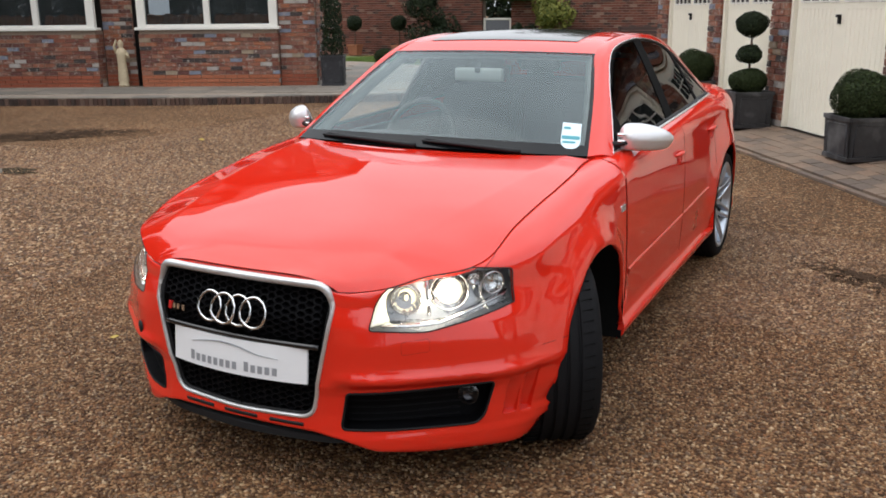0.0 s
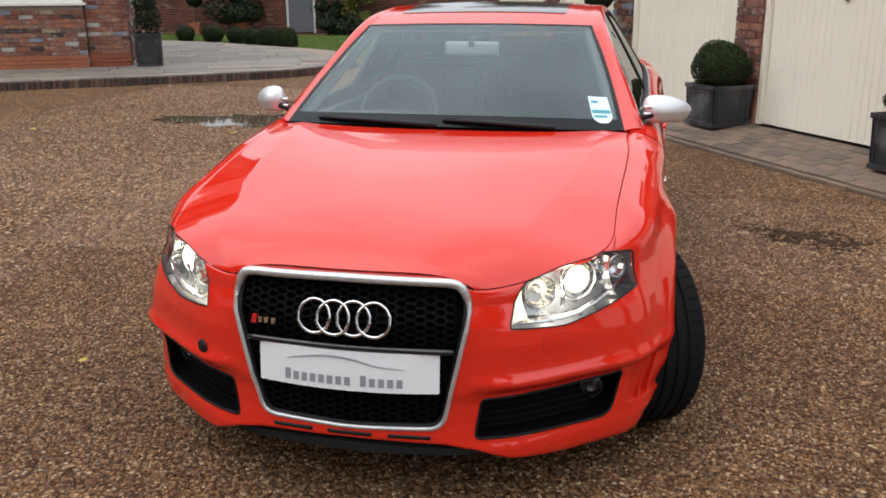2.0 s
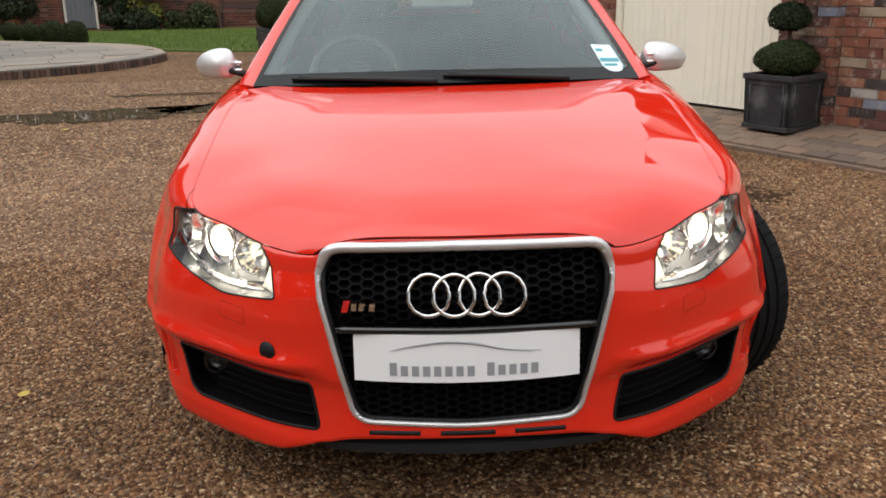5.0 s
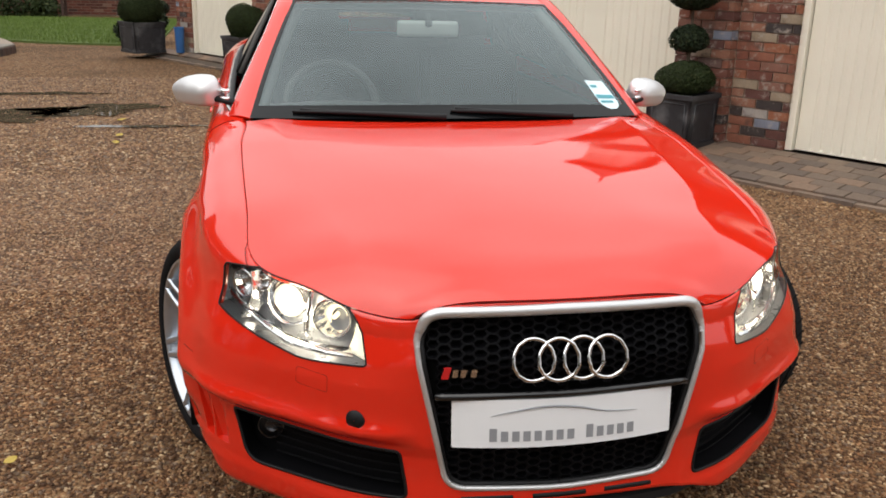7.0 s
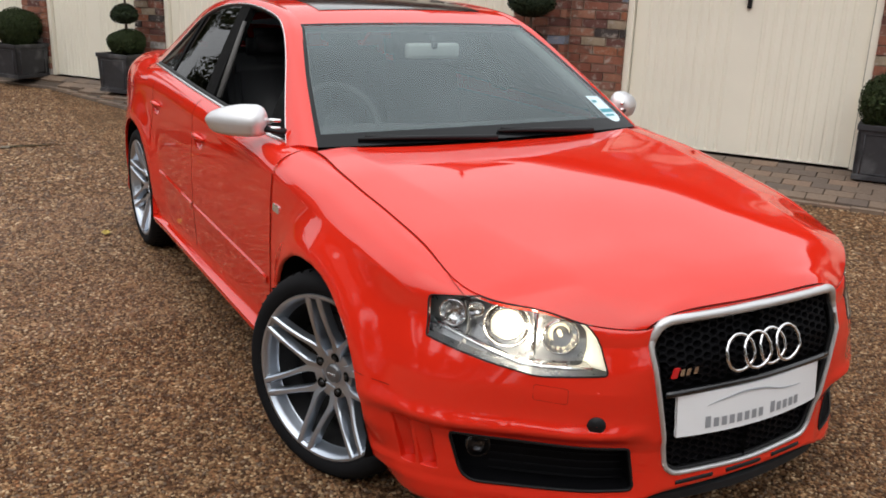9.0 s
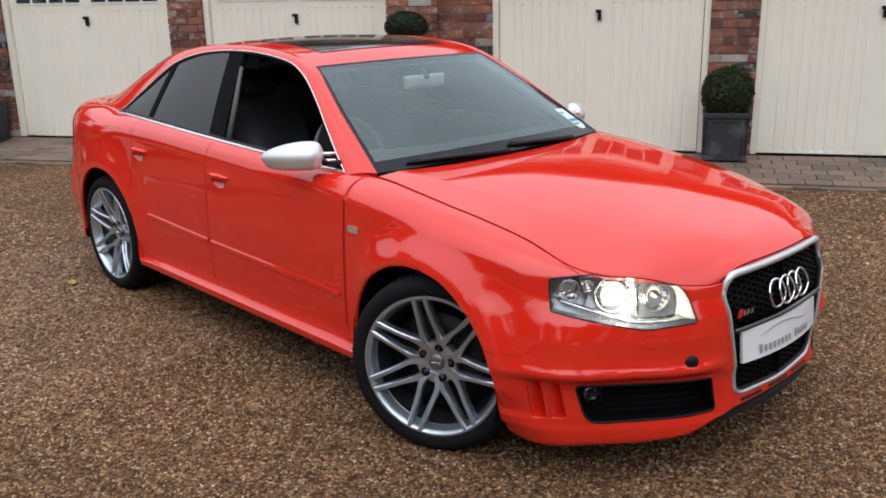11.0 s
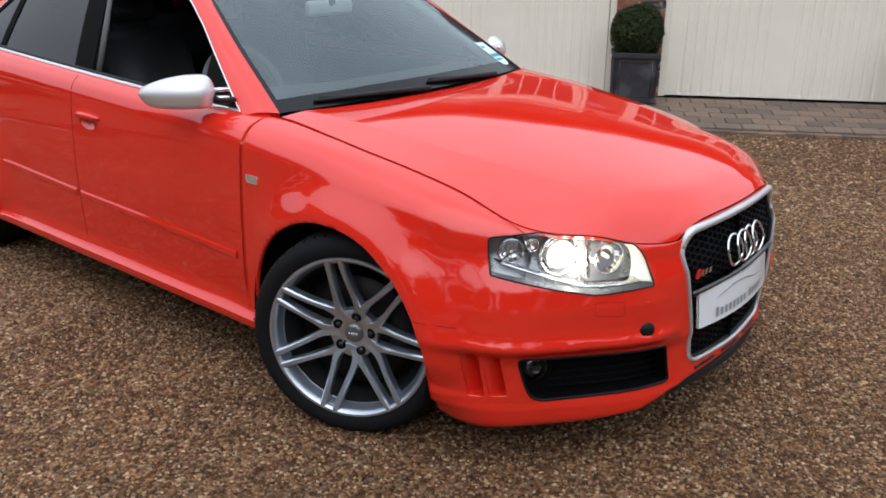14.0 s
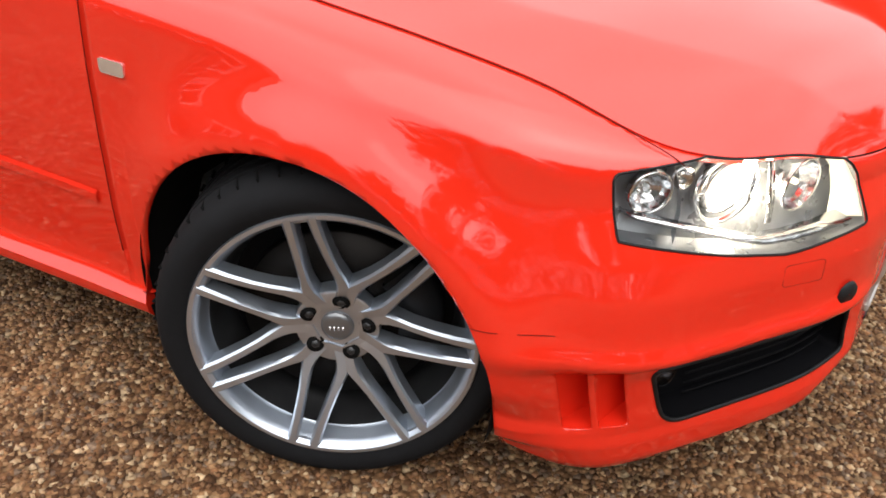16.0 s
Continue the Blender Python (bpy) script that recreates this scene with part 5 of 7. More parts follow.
for x, y, turn, size in ((-1.41, -0.10, 35, .04), (-1.88, 4.93, 100, .07), (-2.0, 6.07, 10, .08), (-1.9, 5.26, 60, .07), (-5.64, 5.17, 140, .08), (-3.41, 5.37, 20, .07), (-1.07, 2.87, 75, .06)):
    fallen_leaf(x, y, turn, size)

# ---------------------------------------------------------------- car: surfaces
M_PAINT = plain("red_car_paint", (0.72, 0.024, 0.010), 0.5, coat=1.0, spot=0.02, scale=200, spec=0.0)
M_PAINT.node_tree.nodes["Principled BSDF"].inputs["Coat Roughness"].default_value = 0.035
M_SATIN = plain("satin_silver", (0.72, 0.72, 0.73), 0.36, metal=0.6, spot=0.03, scale=80)
M_CHROME = plain("chrome", (0.85, 0.85, 0.86), 0.06, metal=1.0, spot=0.02)
M_ALLOY = plain("alloy_wheel_paint", (0.51, 0.56, 0.63), 0.32, metal=0.88, coat=0.3, spot=0.04, scale=60)
M_TYRE = plain("tyre_rubber", (0.009, 0.009, 0.010), 0.85, spot=0.35, scale=45, bump=0.15, spec=0.12)
# disc colour holds the shade behind the spokes
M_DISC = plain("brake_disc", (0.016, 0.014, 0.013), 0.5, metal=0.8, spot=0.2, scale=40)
M_WHITE_PLATE = plain("white_acrylic", (0.80, 0.81, 0.83), 0.18, coat=0.6, spot=0.02)
M_GREYINK = plain("grey_ink", (0.27, 0.28, 0.30), 0.4)
M_REDINK = plain("red_badge", (0.55, 0.02, 0.02), 0.3)
M_CLOTH = plain("dark_leather", (0.028, 0.029, 0.032), 0.55, spot=0.25, scale=50, bump=0.1)
M_DASH = plain("dash_plastic", (0.085, 0.088, 0.094), 0.65, spot=0.2, scale=90)
M_SCREEN = glass("windscreen_glass", (0.74, 0.80, 0.78), 1.0, 1.64, 0.07, (0.86, 0.98, 1.0), 0.035)
M_FRONTGLASS = glass("front_door_glass", (0.55, 0.60, 0.58), 0.9, 1.5)
M_FRIT = plain("screen_border_black", (0.006, 0.007, 0.008), 0.12, spot=0.05, spec=0.22)
M_SEAM = plain("panel_gap", (0.10, 0.007, 0.005), 0.9, spec=0.1)
M_TRIM = plain("bright_trim", (0.82, 0.82, 0.82), 0.22, metal=0.85, spot=0.02)
M_WHEELHUB = plain("steering_leather", (0.075, 0.078, 0.08), 0.5, spot=0.2, scale=40)
# emission stands in for lamp light on the headlamp's inner edge
M_LITWHITE = plain("glow_side_reflector", (1.0, 0.94, 0.76), 0.3, emit=0.55)
M_SIDEGLASS = glass("side_glass", (0.09, 0.094, 0.096), 0.75, 1.55)
M_LAMPGLASS = glass("lamp_glass", (0.96, 0.97, 0.97), 1.0, 1.4)
M_LIT = plain("lit_lamp", (1.0, 0.93, 0.78), 0.2, emit=9.0)
# soft emission put in for lamp light caught by rims and bowls
M_LIT_SOFT = plain("glow_reflector", (1.0, 0.89, 0.66), 0.2, emit=1.1)
M_BULB = plain("clear_reflector", (0.72, 0.73, 0.75), 0.14, metal=1.0, spot=0.15, scale=40, bump=0.2)
M_DARKCHROME = plain("lamp_housing", (0.40, 0.41, 0.43), 0.28, metal=0.7, spot=0.25, scale=22, bump=0.12)
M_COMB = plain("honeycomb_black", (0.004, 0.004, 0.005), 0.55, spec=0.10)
# darker than the rim alloy: shade deep in the wheel put into colour
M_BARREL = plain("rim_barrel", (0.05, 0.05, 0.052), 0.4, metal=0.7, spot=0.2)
M_FOG = plain("fog_glass", (0.20, 0.20, 0.21), 0.16, metal=0.8)
M_FOGGLASS = glass("fog_lens", (0.55, 0.55, 0.57), 0.6, 1.45)
M_STICKER = plain("pale_sticker", (0.66, 0.82, 0.88), 0.5)
M_STICKER_INK = plain("teal_ink", (0.06, 0.30, 0.36), 0.5)
M_REDGLASS = plain("tail_lamp_red", (0.30, 0.01, 0.012), 0.12, coat=0.8)

WHEELBASE, AXLE = 2.648, 0.328
ARCHES = ((0.058, 0.3045, 0.3736), (WHEELBASE - 0.01, AXLE, 0.372))
STEER = 24.2
PLAN_X = (0, .265, .35, .475, .61, .725, .789, .822, .828, .832, .843, .856, .856, .857, .858, .858, .865, .870, .857, .825, .760, .63, .38, 0)
PLAN_Y = (-.868, -.849, -.826, -.765, -.655, -.535, -.42, -.28, -.1, .05, .2, .42, .7, 1.2, 1.7, 2.1, 2.45, 2.65, 2.9, 3.15, 3.36, 3.50, 3.60, 3.64)
TOP_X = (0, .265, .345, .46, .56, .652, .690, .694, .703, .709, .711, .702, .762, .772, .772, .766, .752, .735, .70, .66, .60, .52, .33, 0)
TOP_Y = (-.835, -.821, -.803, -.742, -.668, -.575, -.47, -.30, -.10, .06, .22, .448, .70, 1.2, 1.7, 2.1, 2.45, 2.68, 2.92, 3.15, 3.34, 3.46, 3.56, 3.60)
TOP_Z = (.727, .722, .686, .692, .722, .734, .754, .806, .845, .869, .893, .915, .925, .942, .96, .975, .985, .985, 1.0, 1.0, .995, .99, .99, .99)
LAST = len(PLAN_X) - 1
FINE = 2300
PLAN_LINE = spline(np.column_stack([PLAN_X, PLAN_Y]), FINE, True)
TOP_LINE = spline(np.column_stack([TOP_X, TOP_Y, TOP_Z]), FINE, True)


def ease(a, b, x):
    t = min(max((x - a) / (b - a), 0.0), 1.0)
    return t * t * (3 - 2 * t)


FRONT_OFF = ((.12, .15, .185, .222, .240, .30, .36, .388, .404, .416, .426, .448, .470, .53, .58, .62, .66, .75), (-.030, -.006, .005, .006, .000, -.006, -.006, .002, .021, .032, .0345, .0225, .0195, .0175, .008, -.006, -.021, -.032))
SIDE_OFF = ((.14, .195, .218, .252, .266, .31, .45, .6, .72, .80, .95), (-.06, -.015, .018, .021, -.004, -.008, .0, .002, -.002, -.008, -.022))
REAR_OFF = ((.20, .30, .45, .58, .62, .80, 1.0), (-.06, .0, .022, .02, .0, -.025, -.05))


# height of the rounded shoulder above the crease along the flank
ROLL = ((0, 3, 5, 6, 7, 8, 9, 10, 12, 16, 18, 20, 23), (.03, .045, .05, .052, .062, .070, .076, .080, .085, .10, .15, .16, .14))


def wall_offset(f, y, z):
    """How far the flank stands out from its plan line, at control f and height z."""
    wf = 1 - ease(5.2, 7.6, f)
    wr = ease(18.5, 20.0, f)
    nose = np.interp(z, *FRONT_OFF)
    nose = nose + (min(nose, 0.004) - nose) * (1 - ease(1.5, 2.8, f))
    off = wf * nose + wr * np.interp(z, *REAR_OFF) + (1 - wf - wr) * np.interp(z, *SIDE_OFF)
    off += 0.030 * math.exp(-((f - 5.6) / 1.3) ** 2) * (1 - ease(0.42, 0.70, z))
    off -= 0.008 * math.exp(-((f - 4.9) / 0.95) ** 2) * (1 - ease(0.19, 0.29, z))
    for yc, zc, rad in ARCHES:
        d = math.hypot(y - yc, z - zc) - rad
        flare = np.interp(y, (-.32, .06, .30, .43), (.056, .064, .040, .012)) if yc < 1 else .027
        off += flare * math.exp(-(max(d, 0) / (0.09 if yc < 1 else 0.115)) ** 2) * ease(0.2, 0.36, z)
    off -= 0.05 * max(0.0, z - 0.60) * math.exp(-((f - 7.3) / 1.6) ** 2)
    return off


def bottom(f, y, arched=True):
    low = np.interp(f, (0, 1.0, 2.0, 2.8, 3.8, 5, 6.3, 7, 8, 17, 19, 23), (.246, .241, .226, .186, .168, .164, .154, .152, .20, .20, .24, .26))
    for yc, zc, rad in ARCHES:
        d = abs(y - yc)
        if arched and f > 6.2 and d < rad:
            low = max(low, zc + math.sqrt(rad ** 2 - d * d))
    return low


def flank_columns():
    cols = list(np.linspace(0, FINE, 190).astype(int))
    ys = PLAN_LINE[:, 1]
    side = np.arange(FINE + 1)
    half = side[(side > FINE * 6.3 / LAST) & (side < FINE * 19 / LAST)]
    for yc, zc, rad in ARCHES:
        for k in range(41):
            y = yc - rad * math.cos(math.pi * k / 40)
            for e in ((-0.002, 0.002) if k in (0, 40) else (0,)):
                cols.append(int(half[np.argmin(np.abs(ys[half] - (y + e)))]))
    return sorted(set(cols))


def flank():
    """Half of the painted body, from the nose round the side to the tail, as a bmesh with x > 0."""
    bm = bmesh.new()
    grid = []
    n_wall, n_round = 52, 12
    for i in flank_columns():
        f = i / FINE * LAST
        p, t = PLAN_LINE[i], TOP_LINE[i]
        a, b = PLAN_LINE[max(i - 3, 0)], PLAN_LINE[min(i + 3, FINE)]
        w = (b - a) / np.linalg.norm(b - a)
        nrm = np.array([-w[1], w[0]]) * -1
        zb, z0 = bottom(f, p[1]), bottom(f, p[1], False)
        roll = np.interp(f, *ROLL)
        zs = max(t[2] - roll, zb + 0.03)
        col = []
        for k in range(n_wall + 1):
            z = max(zb, z0 + (zs - z0) * k / n_wall)
            q = p + nrm * wall_offset(f, p[1], z)
            col.append((max(q[0], 0.0), q[1], z))
        q = p + nrm * wall_offset(f, p[1], zs)
        for k in range(1, n_round + 1):
            ang = math.pi / 2 * k / n_round
            h = 1 - math.cos(ang)
            h += (math.sin(ang) - h) * 0.42 * math.exp(-((f - 8.2) / 2.2) ** 2)
            col.append((max(q[0] + (t[0] - q[0]) * h, 0.0), q[1] + (t[1] - q[1]) * h, zs + (t[2] - zs) * math.sin(ang)))
        grid.append(col)
    sheet(bm, grid)
    bmesh.ops.remove_doubles(bm, verts=bm.verts, dist=0.0003)
    bm.normal_update()
    if sum(1 if f.normal.x * f.calc_center_median().x > 0 else -1 for f in bm.faces if f.calc_center_median().y > 0.6 and f.calc_center_median().y < 2) < 0:
        bmesh.ops.reverse_faces(bm, faces=bm.faces)
    return bm


def slice_by(bm, where, co, no):
    faces = [f for f in bm.faces if where(f.calc_center_median())]
    geom = list({v for f in faces for v in f.verts}) + list({e for f in faces for e in f.edges}) + faces
    bmesh.ops.bisect_plane(bm, geom=geom, plane_co=co, plane_no=no, dist=0.0002)


def stencil(bm, pts, way):
    """Cut the outline pts, thrown along way, into the surface; returns the faces inside."""
    pts = [Vector(p) for p in pts]
    way = Vector(way).normalized()
    mid = sum(pts, Vector()) / len(pts)
    reach = max((p - mid).length for p in pts) * 1.12 + 0.02
    near = lambda c: (c - mid).length < reach
    planes = []
    for a, b in zip(pts, pts[1:] + pts[:1]):
        no = (b - a).cross(way).normalized()
        if no.dot(mid - a) < 0:
            no.negate()
        planes.append((a, no))
        slice_by(bm, near, a, no)
    bm.normal_update()
    return [f for f in bm.faces if near(f.calc_center_median()) and f.normal.dot(way) < 0.1
            and all(no.dot(f.calc_center_median() - a) > 0 for a, no in planes)]


def rounded(pts, r, n=5):
    """The outline with its corners rounded off by r."""
    pts = [Vector(p) for p in pts]
    out = []
    for i, p in enumerate(pts):
        rad = r[i] if isinstance(r, (list, tuple)) else r
        a, b = pts[i - 1] - p, pts[(i + 1) % len(pts)] - p
        a, b = p + a.normalized() * min(rad, a.length * 0.45), p + b.normalized() * min(rad, b.length * 0.45)
        for k in range(n + 1):
            t = k / n
            out.append(a * (1 - t) ** 2 + p * 2 * t * (1 - t) + b * t * t)
    return out


def lift(faces, shift, walls=True):
    """A new bmesh from faces, moved by shift(vertex); with walls from their rim back to where they were."""
    out = bmesh.new()
    old, moved = {}, {}
    for f in faces:
        for v in f.verts:
            if v not in moved:
                moved[v] = out.verts.new(shift(v))
    for f in faces:
        out.faces.new([moved[v] for v in f.verts])
    if walls:
        fs = set(faces)
        for f in faces:
            for e in f.edges:
                if sum(1 for g in e.link_faces if g in fs) == 1:
                    for v in e.verts:
                        if v not in old:
                            old[v] = out.verts.new(v.co)
                    a, b = e.verts
                    out.faces.new((moved[a], moved[b], old[b], old[a]))
    bmesh.ops.recalc_face_normals(out, faces=out.faces)
    return out


def rim_loop(faces):
    """The outer rim of a patch as an ordered list of points."""
    fs = set(faces)
    nxt = {}
    for f in faces:
        for l in f.loops:
            if sum(1 for g in l.edge.link_faces if g in fs) == 1:
                nxt[l.vert] = l.link_loop_next.vert
    start = next(iter(nxt))
    loop, v = [start], nxt[start]
    while v != start and len(loop) < len(nxt) + 2:
        loop.append(v)
        v = nxt.get(v, start)
    return [v.co.copy() for v in loop]


def mirrored(bm):
    out = bm.copy()
    for v in out.verts:
        v.co.x = -v.co.x
    bmesh.ops.reverse_faces(out, faces=out.faces)
    return out


def joined_pair(bm):
    """Both halves of a patch as one mesh."""
    other = mirrored(bm)
    table = {v: bm.verts.new(v.co) for v in other.verts}
    for f in other.faces:
        try:
            bm.faces.new([table[v] for v in f.verts])
        except ValueError:
            pass
    other.free()
    bmesh.ops.remove_doubles(bm, verts=bm.verts, dist=0.0008)
    return bm


def both_sides(name, bm, mat, parent, label="", angle=38):
    a = sharp(part(name, mirrored(bm), mat, parent, label), angle)
    b = sharp(part(name, bm, mat, parent, label), angle)
    return a, b


def from_faces(faces):
    return lift(faces, lambda v: v.co, False)


def rim_fold(bm, depth=0.012):
    """Turn the rim of an open panel inwards, to give it thickness."""
    bm.normal_update()
    edges = [e for e in bm.edges if len(e.link_faces) == 1]
    nrm = {v: v.normal.copy() for e in edges for v in e.verts}
    made = bmesh.ops.extrude_edge_only(bm, edges=edges)["geom"]
    for v in [g for g in made if isinstance(g, bmesh.types.BMVert)]:
        best = min(nrm, key=lambda q: (q.co - v.co).length_squared)
        v.co -= nrm[best] * depth
    return bm


car = thing("car", Matrix.Translation((0, -0.6, 0)) @ Matrix.Rotation(radians(0.55), 4, "Z") @ Matrix.Translation((0, 0.6, 0)), "bright red sports saloon with lit headlamps parked on the gravel", "car")

# ---- flank, cut into its panels
shell = flank()
INTO = (-0.42, 0.90, 0.0)
GRILLE = rounded([(-0.02, -.86, .712), (.322, -.83, .707), (.343, -.83, .648), (.266, -.86, .286), (-0.02, -.87, .277)], [0.001, .05, .02, .045, 0.001], 6)
INTAKE = rounded([(.37, -.811, .373), (.756, -.578, .382), (.718, -.59, .247), (.346, -.81, .255)], [.012, .02, .045, .02], 5)
LAMP = rounded([(.432, -.785, .577), (.455, -.745, .690), (.555, -.68, .734), (.64, -.60, .746), (.762, -.45, .718), (.774, -.470, .614), (.662, -.60, .585), (.585, -.68, .562)], [.012, .05, .03, .03, .014, .014, .04, .05], 4)
VENT_A = rounded([(.829, -.410, .396), (.812, -.459, .394), (.790, -.474, .262), (.806, -.426, .262)], .005, 3)
VENT_B = rounded([(.808, -.470, .394), (.790, -.517, .392), (.764, -.532, .266), (.786, -.484, .264)], .005, 3)

CUPS = [[(.87, hy + math.cos(a) * .060, hz - .014 + math.sin(a) * .030) for a in np.linspace(0, math.tau, 24, endpoint=False)] for hy, hz in ((1.415, .800), (2.215, .828))]
cuts = {}
for nm, outline, way in (("grille", GRILLE, (0, 1, 0)), ("intake", INTAKE, INTO), ("lamp", LAMP, (-.72, .69, -.05)),
                         ("vent_a", VENT_A, (-.90, .43, 0)), ("vent_b", VENT_B, (-.84, .54, 0)),
                         ("cup_front", CUPS[0], (-1, 0, 0)), ("cup_rear", CUPS[1], (-1, 0, 0))):
    got = stencil(shell, outline, way)
    # keep copies before later cuts change the faces
    cuts[nm] = (from_faces(got), got)
    if nm == "lamp":
        lamp_rim = rim_loop(got)
    if nm == "grille":
        grille_rim = rim_loop(got)
    if nm == "intake":
        intake_rim = rim_loop(got)
    bmesh.ops.delete(shell, geom=got, context="FACES")

slice_by(shell, lambda c: c.y < -0.3 and 0.44 < c.z < 0.66, (0, -.480, 0), (0, 1, 0))
for y in (0.49, 1.53):
    slice_by(shell, lambda c: abs(c.y - y) < 0.2, (0, y, 0), (0, 1, 0))
slice_by(shell, lambda c: 1.9 < c.y < 2.6, (0, 2.29, .75), (0, 1, 0.0))
slice_by(shell, lambda c: 0.3 < c.y < 2.3 and c.z < 0.35, (0, 0, .272), (0, 0, 1))
slice_by(shell, lambda c: c.y > 2.9, (0, 0, .60), (0, 0, 1))
slice_by(shell, lambda c: c.y > 2.8 and c.z < .62, (0, 3.02, 0), (0, 1, 0))


def panel_of(c):
    if c.y < -0.2 and c.z < .470 or c.y < -.480:
        return "front_bumper"
    if c.y < .49:
        return "front_wing" if c.y < .40 or c.z > .272 else "sill"
    if c.z < .272 and c.y < 2.3:
        return "sill"
    if c.y < 1.53:
        return "front_door"
    if c.y < 2.29:
        return "rear_door"
    if c.y > 3.02 and c.z < .60:
        return "rear_bumper"
    return "rear_wing"


def chains(pairs):
    """Join loose edges end to end into lines."""
    key = lambda p: tuple(round(c, 4) for c in p)
    links_, at = {}, {}
    for a, b in pairs:
        at[key(a)], at[key(b)] = a, b
        links_.setdefault(key(a), []).append(key(b))
        links_.setdefault(key(b), []).append(key(a))
    out, seen = [], set()
    for start in sorted(links_, key=lambda q: len(links_[q])):
        if start in seen:
            continue
        line, q = [start], start
        seen.add(start)
        while True:
            nxt = [n for n in links_[q] if n not in seen]
            if not nxt:
                break
            q = nxt[0]
            seen.add(q)
            line.append(q)
        out.append([at[q] for q in line])
    return out


slice_by(shell, lambda c: -.60 < c.y < -.15 and .44 < c.z < .50, (0, 0, .470), (0, 0, 1))
groups = {}
kind_of = {}
for f in shell.faces:
    k = panel_of(f.calc_center_median())
    groups.setdefault(k, []).append(f)
    kind_of[f] = k
seams = {}
for e in shell.edges:
    ks = {kind_of[f] for f in e.link_faces}
    if len(ks) == 2 and "sill" not in ks and not (ks == {"front_bumper", "front_wing"} and (abs(e.verts[0].co.z - e.verts[1].co.z) > 0.002 or abs(e.verts[0].co.z - .470) > .012 or e.verts[0].co.y < -.40)):
        nrm = (e.verts[0].normal + e.verts[1].normal).normalized()
        a, b = [v.co + nrm * 0.0003 for v in e.verts]
        if (a - b).length > 1e-4:
            seams.setdefault("-".join(sorted(ks)), []).append((a, b))
# where bumper and wing meet above the seam the surface runs on smoothly
shell.normal_update()
butt = {}
for v in shell.verts:
    if {kind_of[f] for f in v.link_faces} == {"front_bumper", "front_wing"}:
        butt[len(butt)] = (v.co.copy(), v.normal.copy())
butt_tree = kdtree.KDTree(len(butt))
for i, (co, _) in butt.items():
    butt_tree.insert(co, i)
butt_tree.balance()


def run_on(ob):
    me = ob.data
    normals = []
    for v in me.vertices:
        co, i, d = butt_tree.find((abs(v.co.x), v.co.y, v.co.z))
        n = butt[i][1] if d < 0.0009 else None
        normals.append((math.copysign(n.x, v.co.x) if n.x > 0 else n.x, n.y, n.z) if n else (0, 0, 0))
    me.normals_split_custom_set_from_vertices(normals)


panels = {}
for k, fs in groups.items():
    bm = rim_fold(from_faces(fs), 0.004 if k == "front_bumper" else 0.012)
    if k in ("front_bumper", "rear_bumper"):
        panels[k] = sharp(part(k, joined_pair(bm), M_PAINT, car), 50)
    else:
        panels[k] = both_sides(k, bm, M_PAINT, car, "", 50)
    for ob in (panels[k] if k == "front_wing" else [panels[k]] if k == "front_bumper" else []):
        run_on(ob)
for nm, pairs in seams.items():
    for line in chains(pairs):
        if len(line) > 4:
            bm = bmesh.new()
            tube(bm, line, 0.0008, 5)
            both_sides("shut_line", bm, M_SEAM, car)
shell.free()

# ---- bonnet
side_e = TOP_LINE[int(FINE * 2 / LAST):int(FINE * 11 / LAST) + 1]
mid_e = spline([(0, -.836, .730), (0, -.79, .762), (0, -.70, .800), (0, -.50, .844), (0, -.25, .884), (0, .05, .912), (0, .25, .921), (0, .375, .920)], 400)


def even(line, n):
    d = np.concatenate([[0], np.cumsum(np.linalg.norm(np.diff(line, axis=0), axis=1))])
    return np.array([[np.interp(d[-1] * k / n, d, line[:, a]) for a in range(3)] for k in range(n + 1)])


